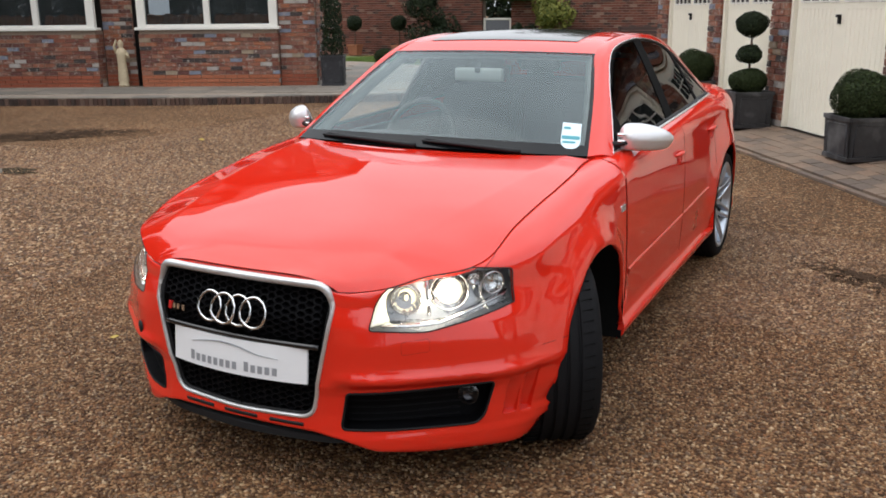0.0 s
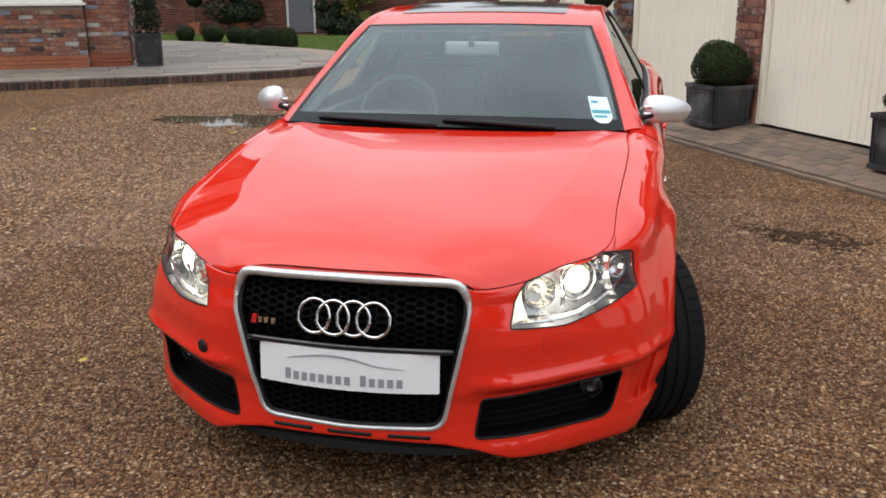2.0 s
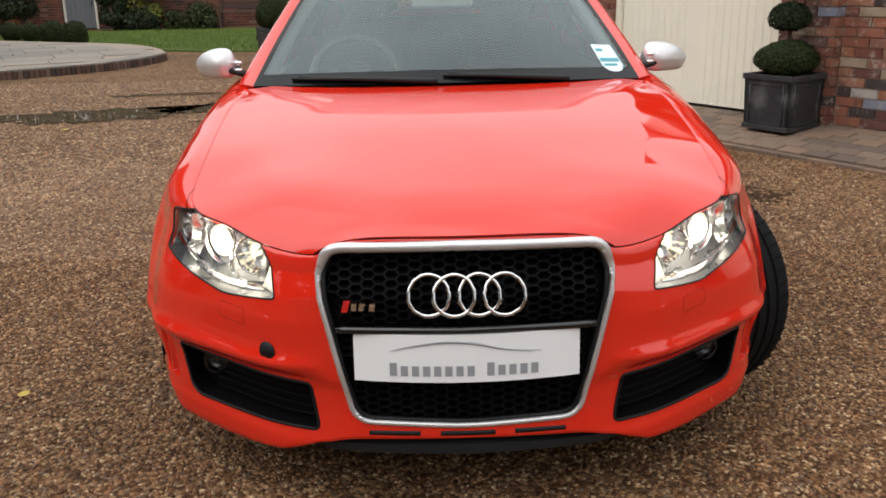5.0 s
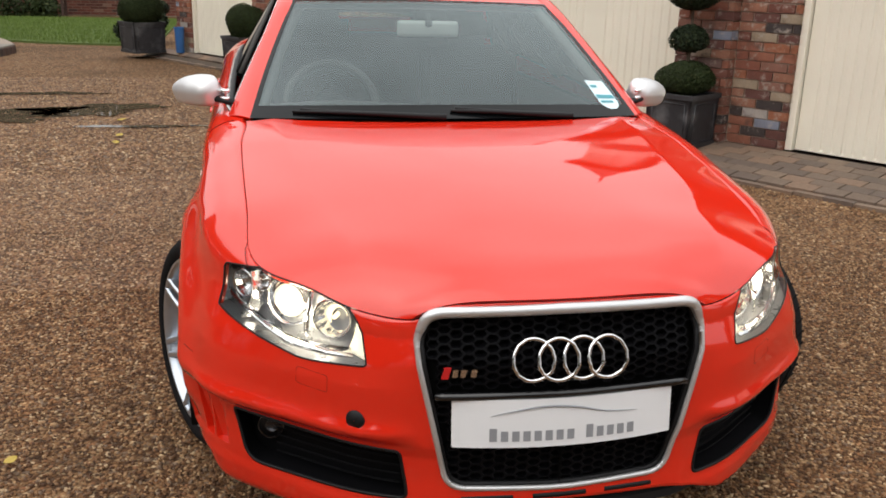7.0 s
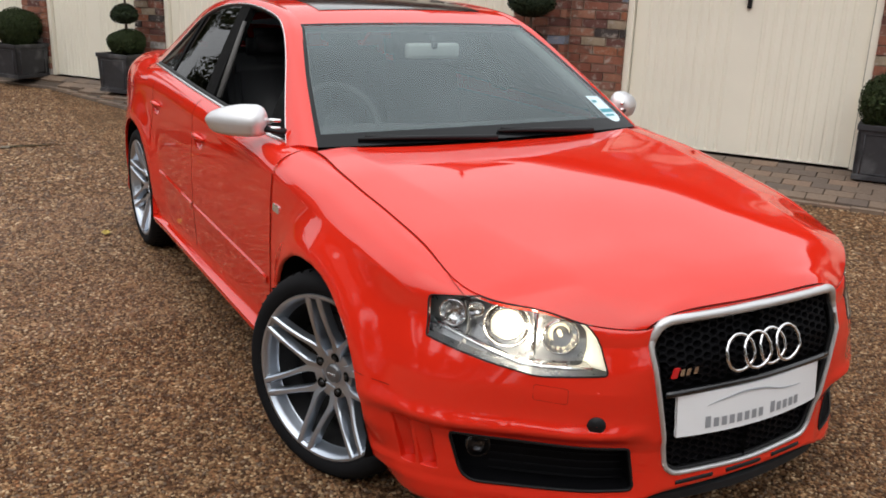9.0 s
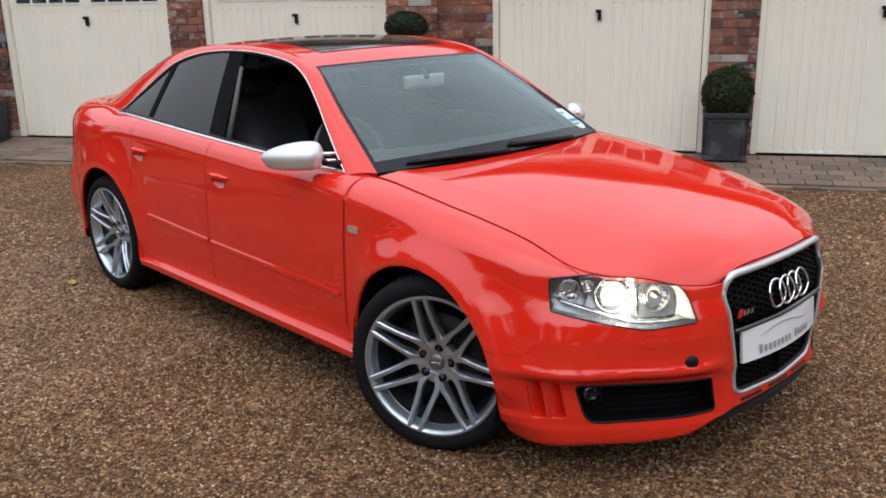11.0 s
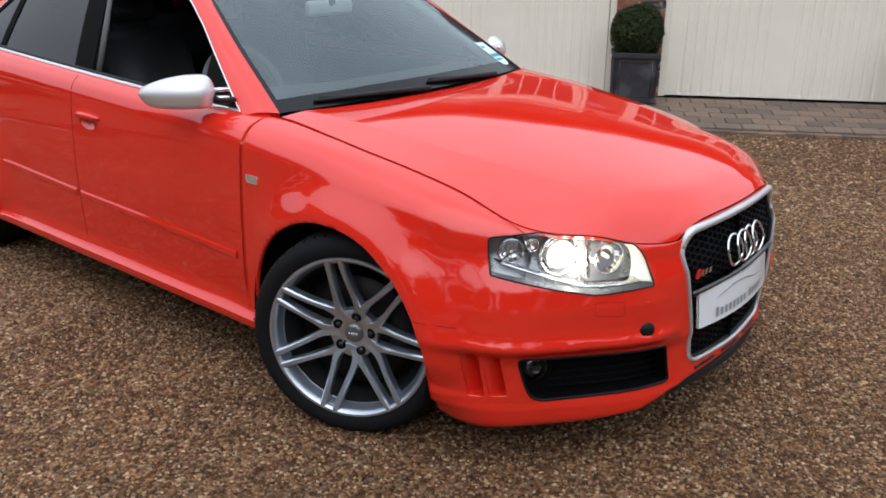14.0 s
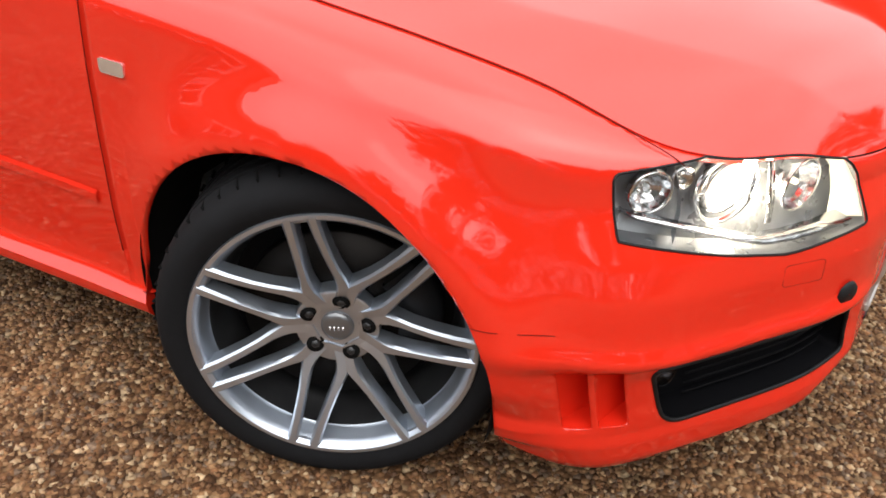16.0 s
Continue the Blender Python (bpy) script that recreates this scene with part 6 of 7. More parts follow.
def bonnet():
    n, m = 80, 64
    se, me_ = even(side_e, n), even(mid_e, n)
    grid = []
    for i in range(n + 1):
        row = []
        for k in range(-m, m + 1):
            s = k / m
            a = abs(s)
            e, c = se[i], me_[i]
            y = c[1] + (e[1] - c[1]) * a ** 2
            # a crease on each side, from the corner of the grille to the foot of the screen
            xc = np.interp(y, (-.80, -.70, -.36, -.25, .235, .42), (.37, .435, .506, .535, .597, .612))
            x = a * e[0]
            crown = ((x / xc) ** 4 if x < xc else max(0.0, (e[0] - x) / (e[0] - xc)) if e[0] > xc else 0.0)
            row.append((s * e[0], y, c[2] + (e[2] - c[2]) * a ** (2.2 + 1.2 * (1 - ease(0.05, 0.5, i / n)) + 2.5 * (1 - ease(0.0, 0.06, i / n))) + 0.0100 * crown * ease(0.03, 0.22, i / n) + 0.003))
        grid.append(row)
    bm = bmesh.new()
    sheet(bm, grid)
    bm.normal_update()
    if sum(f.normal.z for f in bm.faces) < 0:
        bmesh.ops.reverse_faces(bm, faces=bm.faces)
    sharp(part("bonnet", rim_fold(bm, 0.02), M_PAINT, car), 50)
    for q in (1, -1):
        # the gap runs from the screen down to the lamp, and on from the lamp to the grille
        down = [(.6945, -.528, .7285), (.6985, -.513, .7395), (.7000, -.492, .7490), (.7005, -.468, .7575)]
        for line in (down + [(p[0] + 0.001, p[1], p[2] + 0.0005) for p in se if p[1] > -.448], [(p[0] + 0.001, p[1], p[2] + 0.0005) for p in se if p[1] < -.70]):
            bm = bmesh.new()
            tube(bm, [(q * p[0], p[1], p[2]) for p in line], 0.0009, 6)
            part("shut_line", bm, M_SEAM, car)
    bm = bmesh.new()
    front = [(s * se[0][0], me_[0][1] + (se[0][1] - me_[0][1]) * s * s - 0.002, me_[0][2] + (se[0][2] - me_[0][2]) * abs(s) ** 6) for s in np.linspace(-1, 1, 41)]
    tube(bm, front, 0.0013, 6)
    part("shut_line", bm, M_SEAM, car)
    return se


bonnet_edge = bonnet()

# ---- roof, glass and pillars
EDGE_W = [(.69, .47, .925), (.650, .63, 1.025), (.607, .79, 1.12), (.560, .94, 1.212), (.515, 1.085, 1.290), (.500, 1.28, 1.338), (.490, 1.6, 1.362),
          (.490, 1.95, 1.357), (.495, 2.2, 1.334), (.510, 2.42, 1.290), (.545, 2.66, 1.19), (.58, 2.87, 1.09), (.61, 3.05, 1.008), (.63, 3.08, .998)]
EDGE_D = [(.765, .57, .915), (.727, .68, .995), (.678, .81, 1.088), (.628, .94, 1.18), (.585, 1.08, 1.266), (.560, 1.24, 1.316), (.547, 1.55, 1.343),
          (.547, 1.85, 1.337), (.563, 2.08, 1.308), (.590, 2.28, 1.247), (.655, 2.47, 1.122), (.715, 2.62, 1.015), (.735, 2.68, .985), (.695, 2.95, .998)]


def crossed(edge, mid, n, m, bow=2.0, lift_z=0.0):
    e, c = spline(edge, n), spline(mid, n)
    return [[(s * e[i][0], c[i][1] + (e[i][1] - c[i][1]) * abs(s) ** bow, c[i][2] + (e[i][2] - c[i][2]) * abs(s) ** bow + lift_z) for s in np.linspace(-1, 1, 2 * m + 1)]
            for i in range(n + 1)]


def surface(name, grid, mat, label="", inward=0.0, pick=None, fold=0.0):
    bm = bmesh.new()
    rows = sheet(bm, grid)
    bm.normal_update()
    if sum(f.normal.z for f in bm.faces) < 0:
        bmesh.ops.reverse_faces(bm, faces=bm.faces)
        bm.normal_update()
    if inward:
        shift = {v: v.co - v.normal * inward for v in bm.verts}
        for v, q in shift.items():
            v.co = q
    if pick:
        n, m = len(grid) - 1, len(grid[0]) - 1
        kill = []
        idx = {v: (i, k) for i, r in enumerate(rows) for k, v in enumerate(r)}
        for f in bm.faces:
            i = sum(idx[v][0] for v in f.verts) / 4 / n
            k = sum(idx[v][1] for v in f.verts) / 4 / m
            if not pick(i, k * 2 - 1):
                kill.append(f)
        bmesh.ops.delete(bm, geom=kill, context="FACES")
    if fold:
        rim_fold(bm, fold)
    return sharp(part(name, bm, mat, car, label), 50)


SCREEN_MID = [(0, .385, .932), (0, .56, 1.048), (0, .72, 1.142), (0, .88, 1.225), (0, 1.035, 1.300)]
screen_grid = crossed(EDGE_W[:5], SCREEN_MID, 40, 40)
surface("windscreen", screen_grid, M_SCREEN)
surface("windscreen_surround", screen_grid, M_FRIT, "black printed windscreen border", -0.0015, lambda i, k: i < 0.095 or abs(k) > 0.966 or i > 0.985)
ROOF_MID = [(0, 1.035, 1.300), (0, 1.25, 1.352), (0, 1.6, 1.380), (0, 1.95, 1.376), (0, 2.22, 1.348), (0, 2.45, 1.308)]
roof_grid = crossed(EDGE_W[4:10], ROOF_MID, 60, 30)
surface("roof", roof_grid, M_PAINT, "", 0, None, 0.015)
surface("sunroof", roof_grid, M_GLOSS_BLACK, "dark glass sunroof", -0.003, lambda i, k: 0.16 < i < 0.50 and abs(k) < 0.78, 0.004)
REAR_MID = [(0, 2.45, 1.308), (0, 2.68, 1.235), (0, 2.92, 1.12), (0, 3.13, 1.015)]
surface("rear_window", crossed(EDGE_W[9:13], REAR_MID, 24, 20), M_SIDEGLASS)
DECK_E = [(.69, 2.98, 1.0), (.66, 3.15, 1.0), (.60, 3.34, .995), (.52, 3.46, .99)]
surface("boot_lid", crossed(DECK_E, [(0, 3.10, 1.012), (0, 3.28, 1.018), (0, 3.46, 1.012), (0, 3.602, .995)], 24, 20), M_PAINT, "", 0, None, 0.02)


def pillars():
    n = 130
    w, d = spline(EDGE_W, n), spline(EDGE_D, n)
    bm = bmesh.new()
    grid = []
    for i in range(n + 1):
        row = []
        for k in range(9):
            s = k / 8
            p = w[i] + (d[i] - w[i]) * s
            b = math.sin(math.pi * s)
            row.append(p + np.array([0.6, 0, 0.8]) * 0.010 * b)
        grid.append(row)
    sheet(bm, grid)
    bm.normal_update()
    if sum(f.normal.x for f in bm.faces) < 0:
        bmesh.ops.reverse_faces(bm, faces=bm.faces)
    both_sides("roof_pillar", rim_fold(bm, 0.02), M_PAINT, car, "", 60)
    # bright trim round the side windows
    last = int(n * 12 / 13)
    trim = bmesh.new()
    tube(trim, [tuple(p + np.array([-.001, .003, -.003])) for p in d[2:last + 1]], 0.0032, 8)
    belt = [q for q in TOP_LINE[int(FINE * 11.4 / LAST):int(FINE * 17 / LAST)] if q[1] > .57][::14]
    tube(trim, [tuple(q + np.array([.004, 0, .002])) for q in belt] + [tuple(d[last])], 0.0072, 8)
    both_sides("window_trim", trim, M_TRIM, car, "bright silver window trim")
    return w, d, last


pillar_w, pillar_d, d_last = pillars()


def belt_at(y):
    i = int(FINE * 11 / LAST)
    j = int(FINE * 18 / LAST)
    seg = TOP_LINE[i:j]
    return np.array([np.interp(y, seg[:, 1], seg[:, a]) for a in range(3)])


def side_windows():
    dd = pillar_d[:d_last + 1]
    def pane(y0, y1, top_shift, grow=0.0):
        """A pane between two lines; the upper ends lie top_shift further back."""
        grid = []
        for k in range(31):
            yb = y0[0] + (y1[0] - y0[0]) * k / 30
            yt = y0[1] + (y1[1] - y0[1]) * k / 30
            b = belt_at(yb)
            t = np.array([np.interp(yt, dd[:, 1], dd[:, a]) for a in range(3)])
            row = []
            for r in range(13):
                s = r / 12
                p = b + (t - b) * s
                p[0] += 0.006 * math.sin(math.pi * s) - 0.014
                row.append(tuple(p))
            grid.append(row)
        bm = bmesh.new()
        sheet(bm, grid)
        bm.normal_update()
        if sum(f.normal.x for f in bm.faces) < 0:
            bmesh.ops.reverse_faces(bm, faces=bm.faces)
        return bm
    spans = {"mirror_corner": ((.58, .60), (.80, .84)), "front_glass": ((.80, .84), (1.52, 1.64)), "door_pillar": ((1.50, 1.62), (1.63, 1.75)),
             "rear_glass": ((1.63, 1.75), (2.24, 2.24)), "quarter_bar": ((2.24, 2.22), (2.285, 2.27)), "quarter_glass": ((2.285, 2.27), (2.66, 2.64))}
    for nm, (a, b) in spans.items():
        bm = pane(a, b, 0)
        if nm == "front_glass":
            part("front_glass", bm, M_FRONTGLASS, car)
            continue
        if nm in ("mirror_corner", "door_pillar", "quarter_bar"):
            for v in bm.verts:
                v.co.x += 0.004
            both_sides(nm, rim_fold(bm, 0.03), M_DARK, car)
        else:
            both_sides(nm, bm, M_SIDEGLASS, car)
    # black rubber frame inside the trim
    bm = bmesh.new()
    tube(bm, [tuple(p + np.array([-.014, 0, -.010])) for p in dd], 0.013, 8)
    belt = [belt_at(y) for y in np.linspace(.6, 2.64, 50)]
    tube(bm, [tuple(q + np.array([-.012, 0, .006])) for q in belt], 0.010, 8)
    both_sides("window_seal", bm, M_BLACK, car)
    # pale inner seal of the opened driver's window
    bm = bmesh.new()
    tube(bm, [(-.735, 1.49, .96), (-.66, 1.53, 1.12), (-.585, 1.58, 1.27)], [.012, .012, .008], 8)
    part("belt_strap", bm, plain("grey_webbing", (0.11, 0.107, 0.103), 0.8), car, "grey seat belt webbing")


side_windows()

# ---- nose: grille, intakes, lamps
def at_front(x, z, lift_y=0.0):
    """A point of the nose at x and height z."""
    half = PLAN_LINE[:int(FINE * 6 / LAST)]
    i = int(np.argmin(np.abs(half[:, 0] - abs(x))))
    f = i / FINE * LAST
    a, b = half[max(i - 3, 0)], half[min(i + 3, len(half) - 1)]
    w = (b - a) / np.linalg.norm(b - a)
    nrm = np.array([w[1], -w[0]])
    q = half[i] + nrm * wall_offset(f, half[i][1], z)
    q = q + nrm * lift_y
    return Vector((math.copysign(q[0], x), q[1], z))


def grille():
    g = part("grille", joined_pair(lift(list(cuts["grille"][0].faces), lambda v: v.co + Vector((0, 0.045, 0)))), M_DARK, car, "black honeycomb grille in a satin silver surround")
    rim = [p for p in grille_rim if p.x > 0.004]
    # order the half rim from the top middle round to the bottom middle
    order = [Vector(p) for p in GRILLE if p[0] > 0.0]
    line = [(0.0, .712)] + [(p.x, p.z) for p in order] + [(0.0, .277)]
    dense = []
    for (x0, z0), (x1, z1) in zip(line, line[1:]):
        for k in range(8):
            dense.append((x0 + (x1 - x0) * k / 8, z0 + (z1 - z0) * k / 8))
    loop = [(x, z) for x, z in dense] + [(-x, z) for x, z in dense[::-1]][:-1]
    pts = [at_front(x, z, 0.0005) for x, z in loop]
    bm = bmesh.new()
    rad = [0.0066 + 0.0062 * ease(.62, .70, p.z) for p in pts]
    tube(bm, pts, rad, 10, True)
    inner = bmesh.new()
    tube(inner, [at_front(x * 0.982, .494 + (z - .494) * 0.975, -.010) for x, z in loop], 0.0075, 8, True)
    part("surround_lining", inner, M_BLACK, g)
    part("surround", bm, plain("grille_satin", (0.66, 0.66, 0.67), 0.38, metal=0.7), g, "satin silver grille surround")
    bm = bmesh.new()
    bar = [at_front(x, .519, -0.004) for x in np.linspace(-.298, .298, 25)]
    tube(bm, bar, 0.010, 8)
    part("crossbar", bm, M_GLOSS_BLACK, g)
    # honeycomb
    bm = bmesh.new()
    cw, ch = 0.036, 0.0205
    inside = lambda x, z: abs(x) < 0.250 + (z - .285) * 0.175 and .295 < z < .705 and not (.505 < z < .54)
    row = 0
    z = .285
    while z < .71:
        x = -.36 + (cw * 0.75 if row % 2 else 0)
        while x < .36:
            if inside(x, z):
                hexa = [(x + cw * 0.5 * a, z + ch * 0.5 * b) for a, b in ((-1, 0), (-.5, 1), (.5, 1), (1, 0), (.5, -1), (-.5, -1))]
                out_, in_ = [], []
                for hx, hz in hexa:
                    p = at_front(hx, hz, -0.014)
                    c = at_front(x + (hx - x) * 0.84, z + (hz - z) * 0.80, -0.014)
                    out_.append((p, p + Vector((0, .022, 0))))
                    in_.append((c, c + Vector((0, .022, 0))))
                vo = [[bm.verts.new(q) for q in pr] for pr in out_]
                vi = [[bm.verts.new(q) for q in pr] for pr in in_]
                for i in range(6):
                    j = (i + 1) % 6
                    bm.faces.new((vo[i][0], vo[j][0], vi[j][0], vi[i][0]))
                    bm.faces.new((vi[i][0], vi[j][0], vi[j][1], vi[i][1]))
            x += cw * 1.5
        z += ch * 0.5
        row += 1
    tagged(part("honeycomb", bm, M_COMB, g, "", False), kind="stuff")
    # four linked rings
    for k in range(4):
        c = -0.0840 + 0.0560 * k
        bm = bmesh.new()
        pts = [at_front(c + math.cos(a) * .0455, .606 + math.sin(a) * .0455, .012 + (.003 if k % 2 else 0)) for a in np.linspace(0, math.tau, 48, endpoint=False)]
        tube(bm, pts, 0.0046, 8, True)
        part("ring", bm, M_CHROME, g, "chrome ring emblem")
    # small badge: red slant and silver strokes
    bm = bmesh.new()
    def slant(x0, x1, z0, z1, s):
        q = [at_front(x, z, -.002) for x, z in ((x0, z0), (x1, z0), (x1 + s, z1), (x0 + s, z1))]
        b = [p + Vector((0, .006, 0)) for p in q]
        v = [bm.verts.new(p) for p in q + b]
        for f in ((0, 1, 2, 3), (4, 7, 6, 5), (0, 4, 5, 1), (1, 5, 6, 2), (2, 6, 7, 3), (3, 7, 4, 0)):
            bm.faces.new([v[i] for i in f])
    slant(-.284, -.270, .562, .588, .006)
    part("badge_slant", bm, M_REDINK, g, "red slanted badge stroke", False)
    bm = bmesh.new()
    for a in (-.262, -.244, -.222):
        slant(a, a + .012, .566, .584, .003)
    part("badge_strokes", bm, M_CHROME, g, "", False)
    # show plate
    pl = bm = bmesh.new()
    n = 30
    front, back_, = [], []
    for z in (.4000, .5125):
        front.append([Vector((x, -.890 + 0.03 * (x / .26) ** 2 + (z - .41) * .10, z)) for x in np.linspace(-.26, .26, n + 1)])
    sheet(bm, front)
    back_rows = [[p + Vector((0, .006, 0)) for p in r] for r in front]
    sheet(bm, back_rows, True)
    bmesh.ops.recalc_face_normals(bm, faces=bm.faces)
    plate = part("show_plate", rim_fold(bm, 0.003), M_WHITE_PLATE, g, "white dealer show plate with grey marks", False)
    def on_plate(x, z):
        return Vector((x, -.890 + 0.03 * (x / .26) ** 2 + (z - .41) * .10 - 0.0015, z))
    x = -.178
    for word in (8, 5):
        for k in range(word):
            h = .031 if k == 0 else .024
            wd = .0165
            q = [on_plate(a, z) for a, z in ((x, .4155), (x + wd, .4155), (x + wd, .4155 + h), (x, .4155 + h))]
            bm = bmesh.new()
            bm.faces.new([bm.verts.new(p) for p in q])
            part("mark_bar", bm, M_GREYINK, plate, "", False)
            x += wd + .0088
        x += .020
    bm = bmesh.new()
    arc = spline([(-.175, .475), (-.12, .487), (-.05, .496), (.02, .491), (.09, .475), (.17, .468)], 40)
    tube(bm, [on_plate(a, z) for a, z in arc], [0.0004 + .0022 * math.sin(math.pi * k / 40) for k in range(41)], 6)
    part("mark_arc", bm, M_GREYINK, plate)


grille()


def intakes():
    for k in (1, -1):
        bm = lift(list(cuts["intake"][0].faces), lambda v: v.co + Vector((-.025, .065, 0)))
        if k < 0:
            bm = mirrored(bm)
        ob = sharp(part("air_intake", bm, M_COMB, car, "black lower air intake"), 40)
        bm = bmesh.new()
        tube(bm, [Vector((k * p.x, p.y, p.z)) for p in intake_rim], 0.0042, 6, True)
        part("intake_lip", bm, M_BLACK, ob)
        # grid of the intake
        for z in np.arange(.272, .375, .021):
            bm = bmesh.new()
            row = [at_front(x, z, -0.035) for x in np.linspace(.37, .66, 22)]
            tube(bm, [Vector((k * p.x, p.y, p.z)) for p in row], 0.0022, 5)
            part("intake_bar", bm, M_COMB, ob)
        # fog lamp
        c = at_front(.684, .322, -0.052)
        m = Matrix.Translation((k * c.x, c.y, c.z)) @ Matrix.Rotation(radians(-90 + k * 22), 4, "Z")
        bm = bmesh.new()
        lathe(bm, [(.001, -.012), (.014, -.010), (.027, .002), (.032, .008), (.034, -.03)], 28, m)
        fog = part("fog_lamp", bm, M_FOG, ob, "round clear fog lamp")
        bm = bmesh.new()
        lathe(bm, [(.034, .006), (.02, .013), (.001, .016)], 28, m)
        part("lens", bm, M_FOGGLASS, fog)
        # two upright slots whose floors slope in towards the nose
        for nm, y_back, y_front in (("vent_a", -.410, -.470), ("vent_b", -.472, -.528)):
            sink = lambda v: v.co + Vector((-.056, .022, 0)) * min(1.0, max(0.0, (y_back - v.co.y) / (y_back - y_front)))
            bm = lift(list(cuts[nm][0].faces), sink)
            if k < 0:
                bm = mirrored(bm)
            sharp(part("bumper_vent", bm, M_PAINT, car, "red sloping slot at the bumper corner"), 30)


intakes()
# tow eye cover, splitter and slots under the grille
bm = bmesh.new()
lathe(bm, [(.001, .003), (.020, .002), (.0235, -.004)], 28, Matrix.Translation(at_front(-.457, .451, 0.0045)) @ Matrix.Rotation(radians(-90 - 32), 4, "Z"))
part("tow_eye_cover", bm, M_BLACK, car, "black round tow eye cover")
bm = bmesh.new()
ring = []
for s in np.linspace(-1, 1, 41):
    f = at_front(s * .43, .235)
    ring.append((f.x, f.y + .012 - 0.02 * (1 - s * s), f.z))
for (z0, dy0), (z1, dy1) in (((.240, .05), (.222, .016)), ((.222, .016), (.203, .012)), ((.203, .012), (.198, .14))):
    sheet(bm, [[(x, y + dy0, z0) for x, y, z in ring], [(x, y + dy1, z1) for x, y, z in ring]])
bmesh.ops.recalc_face_normals(bm, faces=bm.faces)
sharp(part("front_splitter", bm, M_BLACK, car, "matt black front splitter"), 30)
for x0, x1 in ((-.232, -.112), (-.066, .066), (.112, .232)):
    bm = bmesh.new()
    tube(bm, [at_front(x, .2575, -0.004) for x in np.linspace(x0, x1, 12)], 0.0075, 8)
    part("lip_slot", bm, M_BLACK, car)


def headlamp(k):
    lens = from_faces(list(cuts["lamp"][0].faces))
    deep = lift(list(cuts["lamp"][0].faces), lambda v: v.co + Vector((-.035, .050, -.004)))
    if k < 0:
        lens, deep = mirrored(lens), mirrored(deep)
    h = sharp(part("headlamp", deep, M_DARKCHROME, car, "clear headlamp with lit xenon projector"), 40)
    part("lens", lens, M_LAMPGLASS, h)
    bm = bmesh.new()
    tube(bm, [Vector((k * p.x, p.y, p.z)) for p in lamp_rim], 0.0022, 6, True)
    part("rubber_seal", bm, M_BLACK, h)
    def turned(name, x, z, depth, prof, mat, yaw, label="", sides=32):
        c = at_front(x, z, depth)
        b = bmesh.new()
        lathe(b, prof, sides, Matrix.Translation((k * c.x, c.y, c.z)) @ Matrix.Rotation(radians(-90 + k * yaw), 4, "Z"))
        return part(name, b, mat, h, label, sides > 20)
    turned("projector_ring", .644, .662, -.044, [(.047, -.02), (.056, -.016), (.063, .002), (.061, .012), (.057, .010), (.055, .002), (.050, -.004)], M_CHROME, 36, "chrome ring round the projector")
    turned("projector_bezel", .644, .662, -.046, [(.034, -.012), (.040, .006), (.0425, .010), (.045, .006), (.050, -.012)], M_BULB, 36)
    turned("projector", .644, .662, -.042, [(.001, .022), (.016, .020), (.029, .011)], M_LIT, 36, "lit projector lens")
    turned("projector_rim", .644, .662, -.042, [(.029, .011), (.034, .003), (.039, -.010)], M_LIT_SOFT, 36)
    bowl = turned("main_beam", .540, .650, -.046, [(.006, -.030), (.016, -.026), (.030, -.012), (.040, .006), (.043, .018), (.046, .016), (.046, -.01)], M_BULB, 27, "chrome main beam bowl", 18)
    # the unlit main beam bowl and bulb glow for the projector's glare
    turned("glow_reflector", .540, .650, -.046, [(.007, -.024), (.014, -.020), (.026, -.011)], M_LIT_SOFT, 27, "reflector bowl given a warm glow")
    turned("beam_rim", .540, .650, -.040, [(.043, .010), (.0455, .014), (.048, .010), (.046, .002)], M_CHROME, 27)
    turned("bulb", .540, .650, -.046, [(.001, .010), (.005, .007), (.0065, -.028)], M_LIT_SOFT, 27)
    turned("indicator", .742, .678, -.032, [(.001, -.012), (.012, -.011), (.026, -.002), (.034, .010), (.036, .0)], M_BULB, 48, "clear indicator bowl", 14)
    turned("indicator_bulb", .742, .678, -.034, [(.001, .010), (.007, .007), (.009, -.008)], M_LAMPGLASS, 48)
    turned("indicator_rim", .742, .678, -.028, [(.032, .010), (.0345, .013), (.037, .009)], M_CHROME, 48)
    turned("side_light", .702, .690, -.038, [(.001, -.006), (.010, -.004), (.018, .006), (.020, .0)], M_BULB, 42)
    # chrome wall between the projector and the main beam
    bm = bmesh.new()
    rows = []
    for x, z0, z1 in ((.584, .600, .712), (.589, .600, .716), (.594, .600, .720)):
        rows.append([(k * p.x, p.y, p.z) for p in [at_front(x, z0 + (z1 - z0) * s, -.034 + .012 * math.sin(math.pi * s)) for s in np.linspace(0, 1, 9)]])
    sheet(bm, rows)
    ob = part("divider", bm, M_BULB, h)
    ob.modifiers.new("thick", "SOLIDIFY").thickness = 0.004
    # reflector outboard of the projector, facing the car's middle, added to brighten the lamp
    for nm, shift, mat in (("added_reflector", 0.0, M_BULB), ("added_reflector_back", .003, M_DARKCHROME)):
        bm = bmesh.new()
        rows = []
        for d in (-.048, -.036, -.024, -.014):
            rows.append([(k * (p.x + shift), p.y, p.z) for p in [at_front(.712 - .010 * math.sin(math.pi * s) + (.048 + d) * .25, .606 + .110 * s, d) for s in np.linspace(0, 1, 11)]])
        sheet(bm, rows)
        part(nm, bm, mat, h)
    # bright floor strip along the lower edge
    bm = bmesh.new()
    low = [at_front(x, z, -0.006) for x, z in ((.470, .588), (.52, .583), (.57, .582), (.61, .585), (.66, .604), (.70, .622), (.755, .645))]
